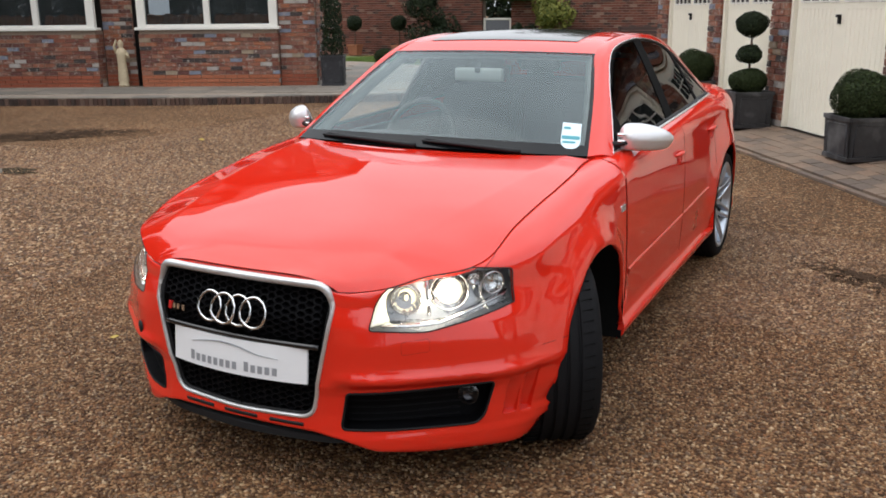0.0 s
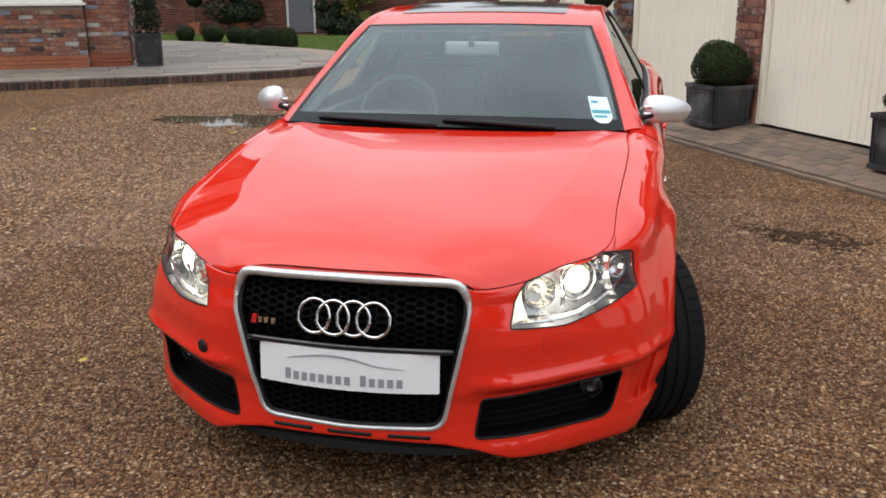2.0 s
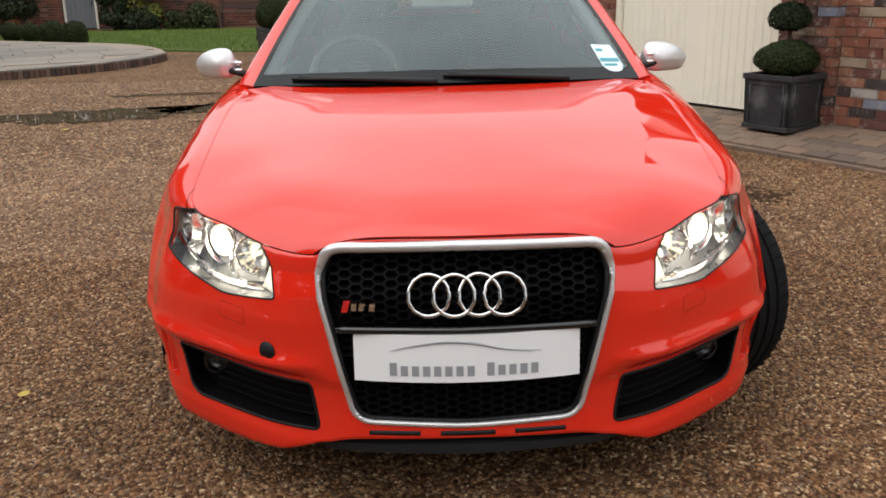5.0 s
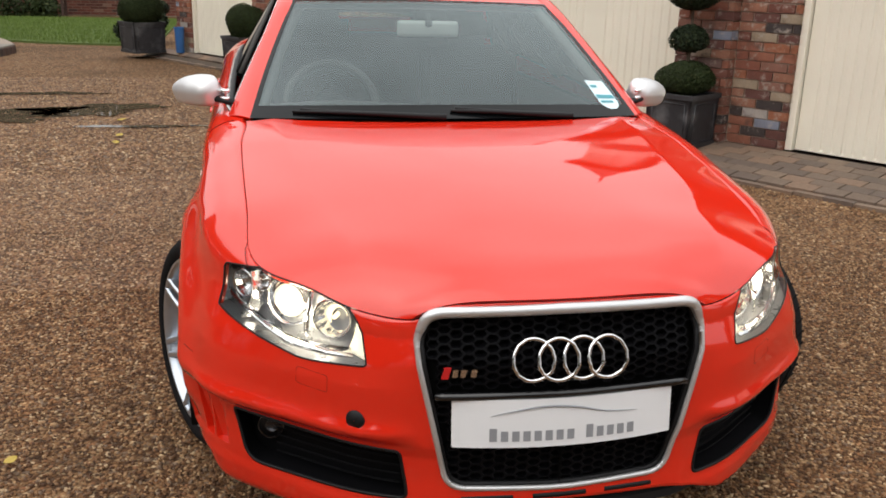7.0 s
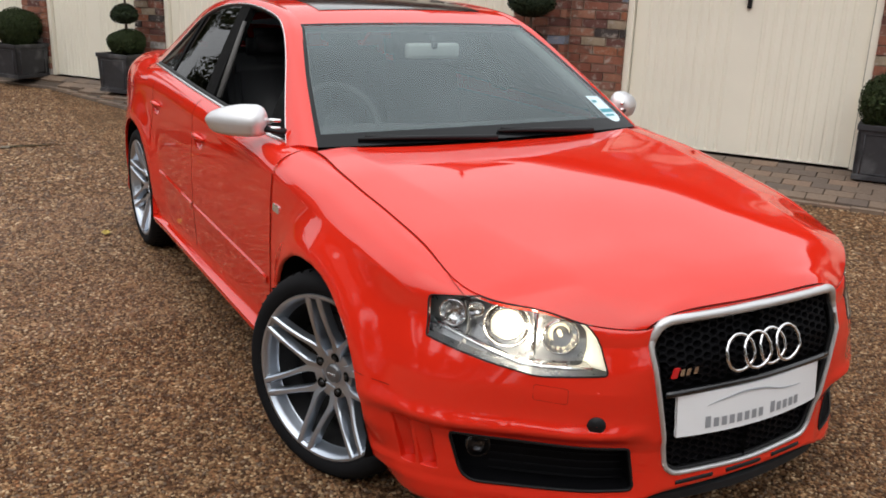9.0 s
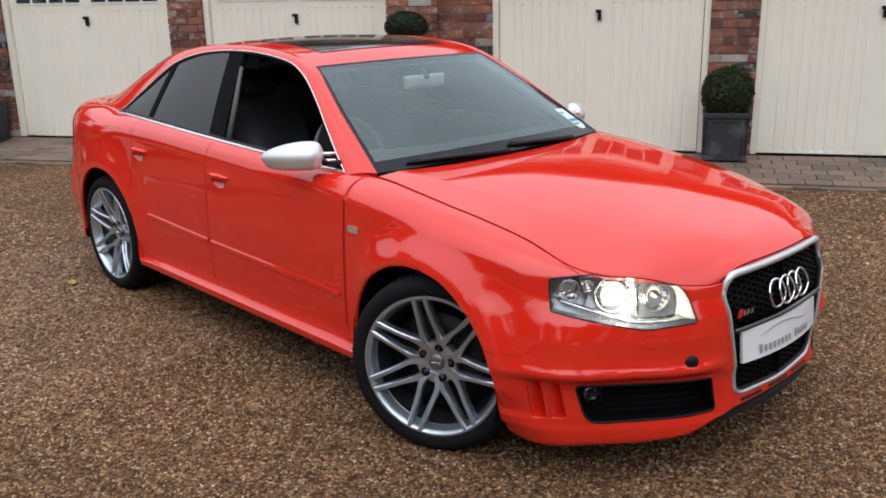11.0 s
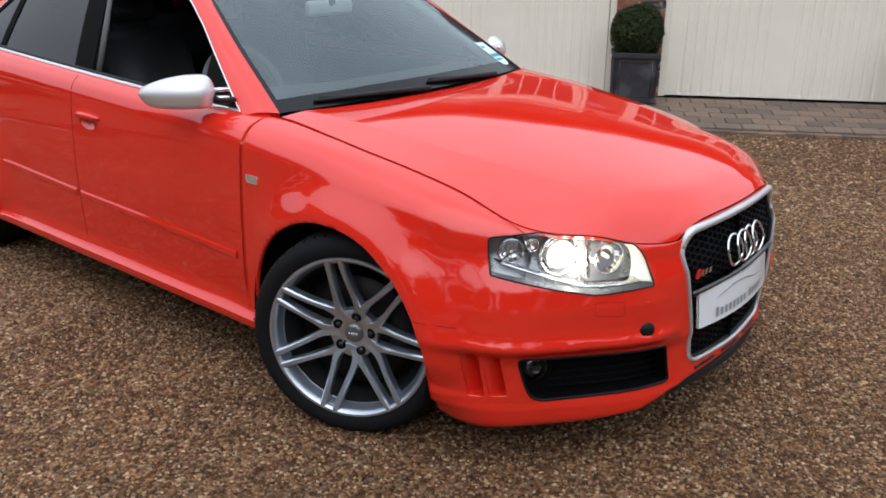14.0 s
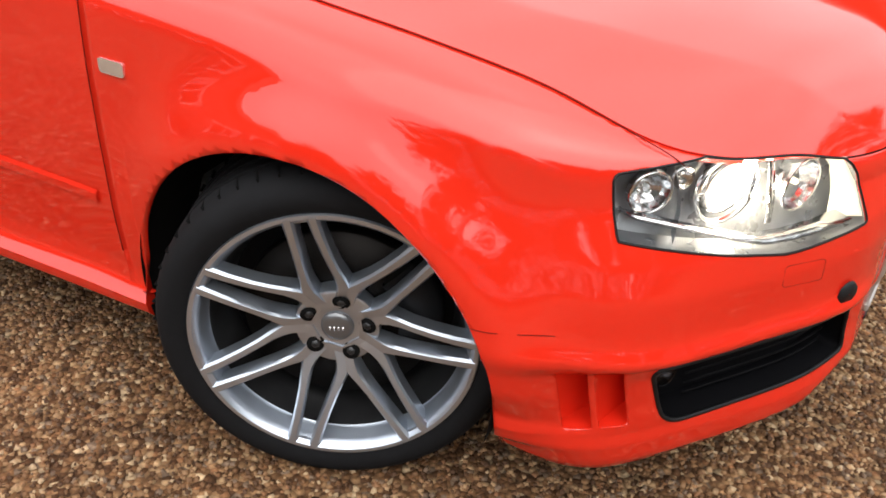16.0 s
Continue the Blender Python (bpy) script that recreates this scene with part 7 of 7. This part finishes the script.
    hi = [p + Vector((0, .030, .010)) for p in low]
    sheet(bm, [[(k * p.x, p.y, p.z) for p in low], [(k * p.x, p.y, p.z) for p in hi]])
    ob = part("floor_strip", bm, M_BULB, h)
    ob.modifiers.new("thick", "SOLIDIFY").thickness = 0.005
    # the inner wedge is given emission for the lamp light falling on it
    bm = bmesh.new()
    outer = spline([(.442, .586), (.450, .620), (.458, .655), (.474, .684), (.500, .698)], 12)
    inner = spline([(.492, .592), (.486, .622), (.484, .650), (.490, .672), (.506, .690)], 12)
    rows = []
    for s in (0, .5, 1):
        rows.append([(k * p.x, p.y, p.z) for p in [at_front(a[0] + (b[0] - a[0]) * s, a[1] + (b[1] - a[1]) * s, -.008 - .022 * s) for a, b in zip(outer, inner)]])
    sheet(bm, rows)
    ob = part("inner_edge_glow", bm, M_LITWHITE, h, "cream inner edge with an added glow")
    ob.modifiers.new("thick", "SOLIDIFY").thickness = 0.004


for k in (1, -1):
    headlamp(k)

# washer covers: faint outlines on the bumper below the lamps
for k in (1, -1):
    bm = bmesh.new()
    q = rounded([(.515, 0, .500), (.580, 0, .506), (.580, 0, .545), (.515, 0, .540)], .008, 4)
    tube(bm, [Vector((k * p.x, p.y, p.z)) for p in [at_front(v.x, v.z, 0.0) for v in q]], 0.0005, 5, True)
    part("washer_cover_line", bm, M_SEAM, car)

# ---- sides: handles, mouldings, repeaters, mirrors
def on_side(y, z, out=0.0):
    seg = np.arange(int(FINE * 7 / LAST), int(FINE * 19 / LAST))
    i = int(seg[np.argmin(np.abs(PLAN_LINE[seg, 1] - y))])
    f = i / FINE * LAST
    t = TOP_LINE[i]
    roll = np.interp(f, *ROLL)
    zs = t[2] - roll
    x = PLAN_LINE[i][0] + wall_offset(f, y, min(z, zs))
    if z > zs:
        ang = math.asin(min(1.0, (z - zs) / roll))
        x += (t[0] - x) * (1 - math.cos(ang))
    return Vector((x + out, y, z))


for k in (1, -1):
    flip = lambda p: Vector((k * p.x, p.y, p.z))
    idx = 1 if k > 0 else 0
    for door, y0, y1, z0, z1, hy, hz in (("front_door", .525, 1.515, .460, .482, 1.415, .800), ("rear_door", 1.545, 2.15, .484, .505, 2.215, .828)):
        bm = bmesh.new()
        rows = []
        for zz, o in ((-.014, .001), (-.009, .006), (.008, .006), (.016, .001)):
            rows.append([flip(on_side(y, z0 + (z1 - z0) * (y - y0) / (y1 - y0) + zz, o)) for y in np.linspace(y0, y1, 24)])
        sheet(bm, rows)
        bmesh.ops.recalc_face_normals(bm, faces=bm.faces)
        sharp(part("moulding", bm, M_PAINT, panels[door][idx]), 30)
        deep = lambda v: v.co + Vector((-.024 * math.sqrt(max(0.0, 1 - ((v.co.y - hy) / .061) ** 2 - ((v.co.z - hz + .014) / .031) ** 2)), 0, 0))
        bm = lift(list(cuts["cup_front" if door == "front_door" else "cup_rear"][0].faces), deep, False)
        if k < 0:
            bm = mirrored(bm)
        part("handle_cup", bm, M_PAINT, panels[door][idx])
        bm = bmesh.new()
        line = [flip(on_side(hy - .085 + .17 * s, hz + .010 + .004 * math.sin(math.pi * s), .001 + .013 * math.sin(math.pi * s) ** 0.6)) for s in np.linspace(0, 1, 16)]
        tube(bm, line, [.005 + .007 * math.sin(math.pi * s) ** 0.5 for s in np.linspace(0, 1, 16)], 10, False)
        part("handle", bm, M_PAINT, panels[door][idx])
    # repeater
    bm = bmesh.new()
    q = rounded([(0, .400, .727), (0, .456, .729), (0, .458, .755), (0, .402, .753)], .007, 4)
    front = [flip(on_side(v.y, v.z, .004)) for v in q]
    backp = [flip(on_side(v.y, v.z, -.002)) for v in q]
    a = [bm.verts.new(p) for p in front]
    b = [bm.verts.new(p) for p in backp]
    bm.faces.new(a)
    for i in range(len(a)):
        j = (i + 1) % len(a)
        bm.faces.new((a[i], a[j], b[j], b[i]))
    bmesh.ops.recalc_face_normals(bm, faces=bm.faces)
    part("side_repeater", bm, M_TRIM, panels["front_wing"][idx], "clear side indicator", False)
    # door mirror
    bm = bmesh.new()
    bmesh.ops.create_uvsphere(bm, u_segments=40, v_segments=26, radius=1.0)
    for v in bm.verts:
        x, y, z = v.co
        flat_r = math.hypot(x, y)
        if z < 0 and flat_r > 1e-5:
            # the lower half is a steep band down to a flat underside
            keep = (1 - 0.16 * -z) * (1 - (-z) ** 6) ** (1 / 6)
            x, y = x / flat_r * keep, y / flat_r * keep
        # blunt towards the car, drawn out to a rounded point away from it
        sx = -abs(x) ** 0.5 * .088 if x < 0 else x ** 1.1 * (.146 if k > 0 else .166)
        v.co = Vector((sx + .008, y * (0.032 if y > 0 else 0.066), z * (.064 - .010 * x) if z > 0 else z * .044))
        v.co.y += 0.02 * max(x, 0) ** 2
        v.co.z -= 0.004 * x - 0.001
    bmesh.ops.transform(bm, matrix=Matrix.Translation((.852 - (.030 if k > 0 else 0), .726, .977 - (.009 if k > 0 else 0))) @ Matrix.Rotation(radians(30 if k > 0 else 46), 4, "Z"), verts=bm.verts)
    if k < 0:
        bm = mirrored(bm)
    mir = part("door_mirror", bm, M_SATIN, car, "satin silver door mirror")
    bm = bmesh.new()
    tube(bm, [flip(Vector(p)) for p in ((.735, .640, .950), (.775, .655, .957), (.800, .675, .962))], [.022, .015, .02], 12, False, 0.7)
    part("mirror_foot", bm, M_BLACK, mir)
    for pz in (.992, .965):
        bm = bmesh.new()
        tube(bm, [flip(Vector((.802, .672, pz))), flip(Vector((.760, .640, pz + .001)))], [.0085, .0065], 10)
        part("mirror_bracket", bm, M_CHROME, mir, "chrome mirror bracket")
    bm = bmesh.new()
    bmesh.ops.create_uvsphere(bm, u_segments=28, v_segments=12, radius=1.0)
    bmesh.ops.transform(bm, matrix=Matrix.Translation((k * .829 - (.024 if k > 0 else 0), .748, .973 - (.009 if k > 0 else 0))) @ Matrix.Rotation(radians(30 if k > 0 else -46), 4, "Z") @ Matrix.Diagonal((.078, .003, .038, 1)), verts=bm.verts)
    part("mirror_glass", bm, M_CHROME, mir)
    # tail lamp
    bm = bmesh.new()
    grid = []
    for z in np.linspace(.70, .86, 8):
        row = []
        for i in np.linspace(int(FINE * 20.0 / LAST), int(FINE * 21.6 / LAST), 12).astype(int):
            f = i / FINE * LAST
            p, a, b = PLAN_LINE[i], PLAN_LINE[i - 3], PLAN_LINE[i + 3]
            w = (b - a) / np.linalg.norm(b - a)
            q = p + np.array([w[1], -w[0]]) * (wall_offset(f, p[1], z) + .004)
            row.append((k * q[0], q[1], z))
        grid.append(row)
    sheet(bm, grid)
    bmesh.ops.recalc_face_normals(bm, faces=bm.faces)
    part("tail_lamp", bm, M_REDGLASS, car, "red tail lamp")

# ---- wheels
def wheel_part(name, m, turn):
    wl_ = new(name)
    wl_.empty_display_size = 0.05
    wl_.parent = car
    wl_.matrix_local = m
    # tyre: outer face at x = 0, tread towards -x
    bm = bmesh.new()
    prof = [(.250, -.010), (.257, .005), (.270, .015), (.290, .019), (.307, .012), (.318, -.002), (.325, -.018), (.3275, -.030)]
    for g in (-.060, -.100, -.140, -.180):
        prof += [(.3285, g + .007), (.3205, g + .005), (.3205, g - .005), (.3285, g - .007)]
    prof += [(.3275, -.212), (.325, -.226), (.314, -.242), (.290, -.258), (.270, -.256), (.257, -.248), (.250, -.232)]
    lathe(bm, prof, 96)
    bmesh.ops.recalc_face_normals(bm, faces=bm.faces)
    sharp(part("tyre", bm, M_TYRE, wl_, "black low-profile tyre"), 35)
    # thin dark bars on the tread's shoulders, drawn as the shade in its sipes
    bm = bmesh.new()
    for i in range(54):
        a = i / 54 * math.tau
        for x0, x1 in ((-.052, -.012), (-.228, -.188)):
            box(bm, x0, x1, -.0016, .0016, .3195, .3289, 0, Matrix.Rotation(a, 4, "X") @ Matrix.Rotation(0.25, 4, "Z"))
    tagged(part("tread_pattern", bm, M_DARK, wl_, "", False), kind="stuff")
    bm = bmesh.new()
    lathe(bm, [(.2605, .002), (.2620, .008), (.2595, .013), (.2520, .013), (.2455, .006), (.2400, -.006), (.2370, -.030), (.2330, -.036)], 96)
    bmesh.ops.recalc_face_normals(bm, faces=bm.faces)
    rim = sharp(part("rim", bm, M_ALLOY, wl_, "silver twin-spoke alloy rim"), 40)
    # deep part of the rim, in dark metal for the shade there
    bm = bmesh.new()
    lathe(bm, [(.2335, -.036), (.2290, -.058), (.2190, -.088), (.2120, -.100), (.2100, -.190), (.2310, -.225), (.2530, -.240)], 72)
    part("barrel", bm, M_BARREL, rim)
    for k in range(7):
        a = k / 7 * math.tau + turn
        bm = bmesh.new()
        for sgn in (-1, 1):
            rows = []
            for r, lat, half, x, dep in ((.050, .020, .016, -.0385, .036), (.066, .0270, .0150, -.0336, .036), (.080, .0312, .0138, -.0293, .038), (.095, .0328, .0120, -.0248, .040), (.115, .0315, .0099, -.0190, .038), (.140, .0285, .0090, -.011, .036), (.175, .0255, .0090, -.001, .036), (.215, .0230, .0096, .008, .036), (.2545, .0215, .0108, .0145, .034)):
                c = sgn * lat
                top = np.interp(r, (.06, .085, .12), (.94, .72, .55))
                rows.append([(x - dep, c - half, r), (x - .005, c - half, r), (x, c - half * top, r), (x, c + half * top, r), (x - .005, c + half, r), (x - dep, c + half, r)])
            sheet(bm, rows)
        # webs between the two bars at the hub and at the rim
        for r0, r1, x in ((.040, .076, -.0375), (.243, .253, .006)):
            box(bm, x - .030, x, -.026, .026, r0, r1, .003)
        bmesh.ops.recalc_face_normals(bm, faces=bm.faces)
        bmesh.ops.rotate(bm, cent=(0, 0, 0), matrix=Matrix.Rotation(a, 3, "X"), verts=bm.verts)
        sharp(part("spoke", bm, M_ALLOY, rim), 40)
    bm = bmesh.new()
    lathe(bm, [(.001, -.044), (.030, -.0440), (.034, -.0430), (.050, -.0410), (.066, -.0385), (.077, -.0390), (.0785, -.0420), (.0790, -.072)], 56)
    bmesh.ops.recalc_face_normals(bm, faces=bm.faces)
    sharp(part("hub", bm, M_ALLOY, rim), 40)
    bm = bmesh.new()
    lathe(bm, [(.001, -.033), (.012, -.0335), (.022, -.035), (.029, -.038), (.031, -.044)], 40)
    cap = part("centre_cap", bm, plain("cap_grey", (0.20, 0.205, 0.215), 0.3, metal=0.7), rim, "grey centre cap with pale marks")
    for yy in (-.012, -.004, .004, .012):
        bm = bmesh.new()
        box(bm, -.0345, -.0315, yy - .002, yy + .002, -.004, .004)
        part("cap_mark", bm, M_TRIM, cap)
    for k in range(5):
        a = k / 5 * math.tau + turn
        seat = Matrix.Translation((-.0352, math.sin(a) * .056, math.cos(a) * .056)) @ Matrix.Rotation(-a, 4, "X") @ Matrix.Rotation(radians(16.7), 4, "Y")
        # a dark disc laid on the hub stands in for the hole's shade
        bm = bmesh.new()
        lathe(bm, [(.001, .0006), (.0155, .0006), (.0170, -.002)], 22, seat)
        part("bolt_hole_shade", bm, M_DARK, rim)
        bm = bmesh.new()
        lathe(bm, [(.001, .0035), (.0065, .0032), (.0085, .001)], 6, seat)
        part("wheel_bolt", bm, M_BARREL, rim)
    bm = bmesh.new()
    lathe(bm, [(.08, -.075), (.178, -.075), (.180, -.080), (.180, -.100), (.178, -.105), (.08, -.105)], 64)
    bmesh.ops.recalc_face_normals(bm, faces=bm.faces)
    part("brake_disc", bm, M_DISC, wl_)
    bm = bmesh.new()
    arc = [[(x, math.sin(a) * r, math.cos(a) * r) for x, r in ((-.125, .112), (-.060, .112), (-.054, .150), (-.060, .192), (-.125, .192), (-.125, .112))] for a in np.linspace(0.8, 1.8, 14)]
    sheet(bm, arc)
    bmesh.ops.recalc_face_normals(bm, faces=bm.faces)
    part("brake_caliper", bm, M_BLACK, wl_)
    # black disc added to close the wheel with painted shade
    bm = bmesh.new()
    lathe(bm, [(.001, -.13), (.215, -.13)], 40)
    part("wheel_shade_back", bm, M_COMB, wl_)
    return wl_


# local +x of a wheel points out of the car
def wheel_pose(x, y, steer, lean=0.0, rise=0.0):
    m = Matrix.Translation((x, y, AXLE - 0.009 + rise)) @ Matrix.Rotation(radians(steer), 4, "Z")
    m = m @ Matrix.Rotation(math.pi, 4, "Z") if x < 0 else m
    return m @ Matrix.Rotation(radians(lean), 4, "Y")


wheel_part("wheel", wheel_pose(-.866, -.010, STEER, -2.35, .003), 0.18)
wheel_part("wheel", wheel_pose(.840, .004, 28.0), 0.5)
wheel_part("wheel", wheel_pose(-.860, WHEELBASE, 0), 0.33)
wheel_part("wheel", wheel_pose(.860, WHEELBASE, 0), 0.7)

# ---- underside, wheel wells, cabin
bm = bmesh.new()
box(bm, -.76, .76, .40, 2.24, .205, .235)
box(bm, -.50, .50, -.72, .398, .22, .25)
box(bm, -.50, .50, 2.242, 3.5, .24, .27)
part("floor_pan", bm, M_BLACK, car, "", False)
for k in (1, -1):
    for yc, zc, rad in ARCHES:
        bm = bmesh.new()
        grid = []
        for x in (.868, .80, .50):
            grid.append([(k * x, yc + math.cos(a) * (rad + .006), zc + math.sin(a) * (rad + .006)) for a in np.linspace(-0.26, math.pi + 0.26, 40)])
        sheet(bm, grid)
        c = [bm.verts.new(p) for p in grid[-1]]
        bm.faces.new(c)
        bmesh.ops.recalc_face_normals(bm, faces=bm.faces)
        part("wheel_well", bm, M_DARK, car)
bm = bmesh.new()
box(bm, -.70, .70, .60, 2.9, .30, .34)
box(bm, -.70, .70, .40, .44, .30, .86)
for k in (1, -1):
    box(bm, k * .72 - .02, k * .72 + .02, .44, 2.5, .34, .90)
box(bm, -.68, .68, 2.62, 2.98, .60, .975)
part("cabin_lining", bm, M_DASH, car, "", False)
bm = bmesh.new()
rows = []
for y, z in ((.46, .885), (.62, .912), (.82, .918), (.93, .895), (.97, .82), (.95, .62)):
    rows.append([(x, y - .05 * (1 - (x / .68) ** 2) * 0, z + .018 * math.exp(-((x + .36) / .2) ** 2) * (y > .8)) for x in np.linspace(-.68, .68, 41)])
sheet(bm, rows)
bmesh.ops.recalc_face_normals(bm, faces=bm.faces)
part("dashboard", bm, M_DASH, car, "dark grey dashboard")
bm = bmesh.new()
m = Matrix.Translation((-.37, 1.05, .88)) @ Matrix.Rotation(radians(-24), 4, "X")
tube(bm, [m @ Vector((math.cos(a) * .18, 0, math.sin(a) * .18)) for a in np.linspace(0, math.tau, 40, endpoint=False)], .016, 10, True)
for a in (0.0, math.pi, -math.pi / 2):
    tube(bm, [m @ Vector((math.cos(a) * .05, .02, math.sin(a) * .05)), m @ Vector((math.cos(a) * .17, 0, math.sin(a) * .17))], .014, 8)
lathe(bm, [(.001, .01), (.06, .005), (.07, -.02)], 24, m @ Matrix.Rotation(radians(90), 4, "Z"))
part("steering_wheel", bm, M_WHEELHUB, car, "black three-spoke steering wheel")


def seat(x, y, wide, rear=False):
    bm = bmesh.new()
    def cushion(w, d, h, mm, r=.05):
        made = bmesh.ops.create_cube(bm, size=1.0)["verts"]
        bmesh.ops.scale(bm, vec=(w, d, h), verts=made)
        bmesh.ops.transform(bm, matrix=mm, verts=made)
        bmesh.ops.bevel(bm, geom=list({e for v in made for e in v.link_edges}), offset=r, segments=4, affect="EDGES")
    cushion(wide, .52, .16, Matrix.Translation((x, y, .50)))
    lean = Matrix.Translation((x, y + .32, .78)) @ Matrix.Rotation(radians(-18), 4, "X")
    cushion(wide * .96, .14, .60, lean)
    for hx in ((-wide * .28, wide * .28) if rear else (0,)):
        cushion(.27, .11, .17, Matrix.Translation((x + hx, y + .44, 1.14)) @ Matrix.Rotation(radians(-14), 4, "X"), .045)
    part("seat", bm, M_CLOTH, car, "black leather seat")


seat(-.36, 1.42, .52)
seat(.36, 1.42, .52)
seat(0, 2.28, 1.28, True)
bm = bmesh.new()
box(bm, -.122, .122, .935, .965, 1.165, 1.226, .014, None)
inner_mirror = part("interior_mirror", bm, plain("mirror_back", (0.75, 0.76, 0.74), 0.5), car, "pale grey interior mirror")
bm = bmesh.new()
tube(bm, [(0, .945, 1.20), (0, .955, 1.255)], .012, 8)
box(bm, -.013, .013, .925, .938, 1.206, 1.228, .004)
part("mirror_stem", bm, M_DASH, inner_mirror)
for k in (1, -1):
    bm = bmesh.new()
    p, q = spline(EDGE_W[:5], 24), 0
    grid = [[(k * (a[0] - .010 - .03 * 0), a[1] + .035, a[2] - .012), (k * (a[0] - .050), a[1] + .075, a[2] - .02)] for a in p]
    sheet(bm, grid)
    ob = part("pillar_lining", bm, plain("pale_lining", (0.36, 0.36, 0.35), 0.85), car, "pale grey inner pillar lining")
    ob.modifiers.new("thick", "SOLIDIFY").thickness = 0.02
# headlining
bm = bmesh.new()
sheet(bm, crossed(EDGE_W[4:10], ROOF_MID, 12, 8, 2.0, -0.035))
part("headlining", bm, plain("headlining_cloth", (0.30, 0.30, 0.29), 0.95), car)


# ---- on the glass: wipers, sticker
def on_screen(s, r):
    n = len(screen_grid) - 1
    m = len(screen_grid[0]) - 1
    a, b = r * n, (s + 1) / 2 * m
    i, j = min(int(a), n - 1), min(int(b), m - 1)
    u, v = a - i, b - j
    g = lambda i, j: Vector(screen_grid[i][j])
    return (g(i, j) * (1 - u) * (1 - v) + g(i + 1, j) * u * (1 - v) + g(i, j + 1) * (1 - u) * v + g(i + 1, j + 1) * u * v)


up = Vector((0, -0.62, 0.78))
for ends in (((.62, .0), (-.02, .055)), ((-.05, .0), (-.80, .050))):
    w = bmesh.new()
    pts = [on_screen(ends[0][0] + (ends[1][0] - ends[0][0]) * t, ends[0][1] + (ends[1][1] - ends[0][1]) * t) + up * (.008 + .006 * math.sin(math.pi * t)) for t in np.linspace(0, 1, 14)]
    tube(w, pts, [.0105 - .005 * t for t in np.linspace(0, 1, 14)], 8)
    ob = part("wiper_arm", w, M_BLACK, car, "black wiper arm and blade")
    w = bmesh.new()
    pts = [on_screen(ends[0][0] * .1 + ends[1][0] * .9 + (ends[0][0] - ends[1][0]) * t * .75 - .04 * (1 - t), max(.015, ends[1][1] - .045 * t + .012)) + up * .009 for t in np.linspace(0, 1, 16)]
    tube(w, pts, .0065, 6)
    part("blade", w, M_BLACK, ob)
# cowl below the screen
bm = bmesh.new()
rows = []
for dy, dz in ((-.03, -.012), (.0, -.006), (.03, .002), (.05, .022)):
    rows.append([(s * .70, .388 + .075 * s * s + dy, .914 - .008 * s * s + dz) for s in np.linspace(-1, 1, 41)])
sheet(bm, rows)
bmesh.ops.recalc_face_normals(bm, faces=bm.faces)
part("scuttle", bm, M_BLACK, car, "black scuttle panel")
bm = bmesh.new()
grid = []
for r, half in ((0.0, .30), (.012, .62), (.030, .86), (.055, 1.0), (.11, 1.0), (.16, 1.0), (.205, 1.0)):
    grid.append([on_screen(.896 - .012 * (r / .2) + .058 * half * a / 3, .068 + r * .92) + up * .002 for a in range(-3, 4)])
sheet(bm, grid)
sticker = part("windscreen_sticker", bm, M_STICKER, car, "pale blue sticker inside the windscreen", False)
bm = bmesh.new()
for r0, r1, a0, a1 in ((.045, .060, -.8, .5), (.075, .100, -.9, .9), (.150, .168, -.8, -.1)):
    grid = [[on_screen(.896 - .012 * (r / .2) + .058 * (a0 + (a1 - a0) * a / 6), .068 + r * .92) + up * .0035 for a in range(7)] for r in (r0, r1)]
    sheet(bm, grid)
part("sticker_bar", bm, M_STICKER_INK, sticker, "teal bars", False)

# ---- light of the lit headlamps
for k in (1, -1):
    ld = bpy.data.lights.new("headlamp_bulb", "POINT")
    ld.energy, ld.color, ld.shadow_soft_size = 0.95, (1.0, 0.90, 0.70), 0.015
    lo = new("headlamp_bulb", ld)
    c = at_front(.592, .640, -0.020)
    lo.location = (k * c.x, c.y, c.z)
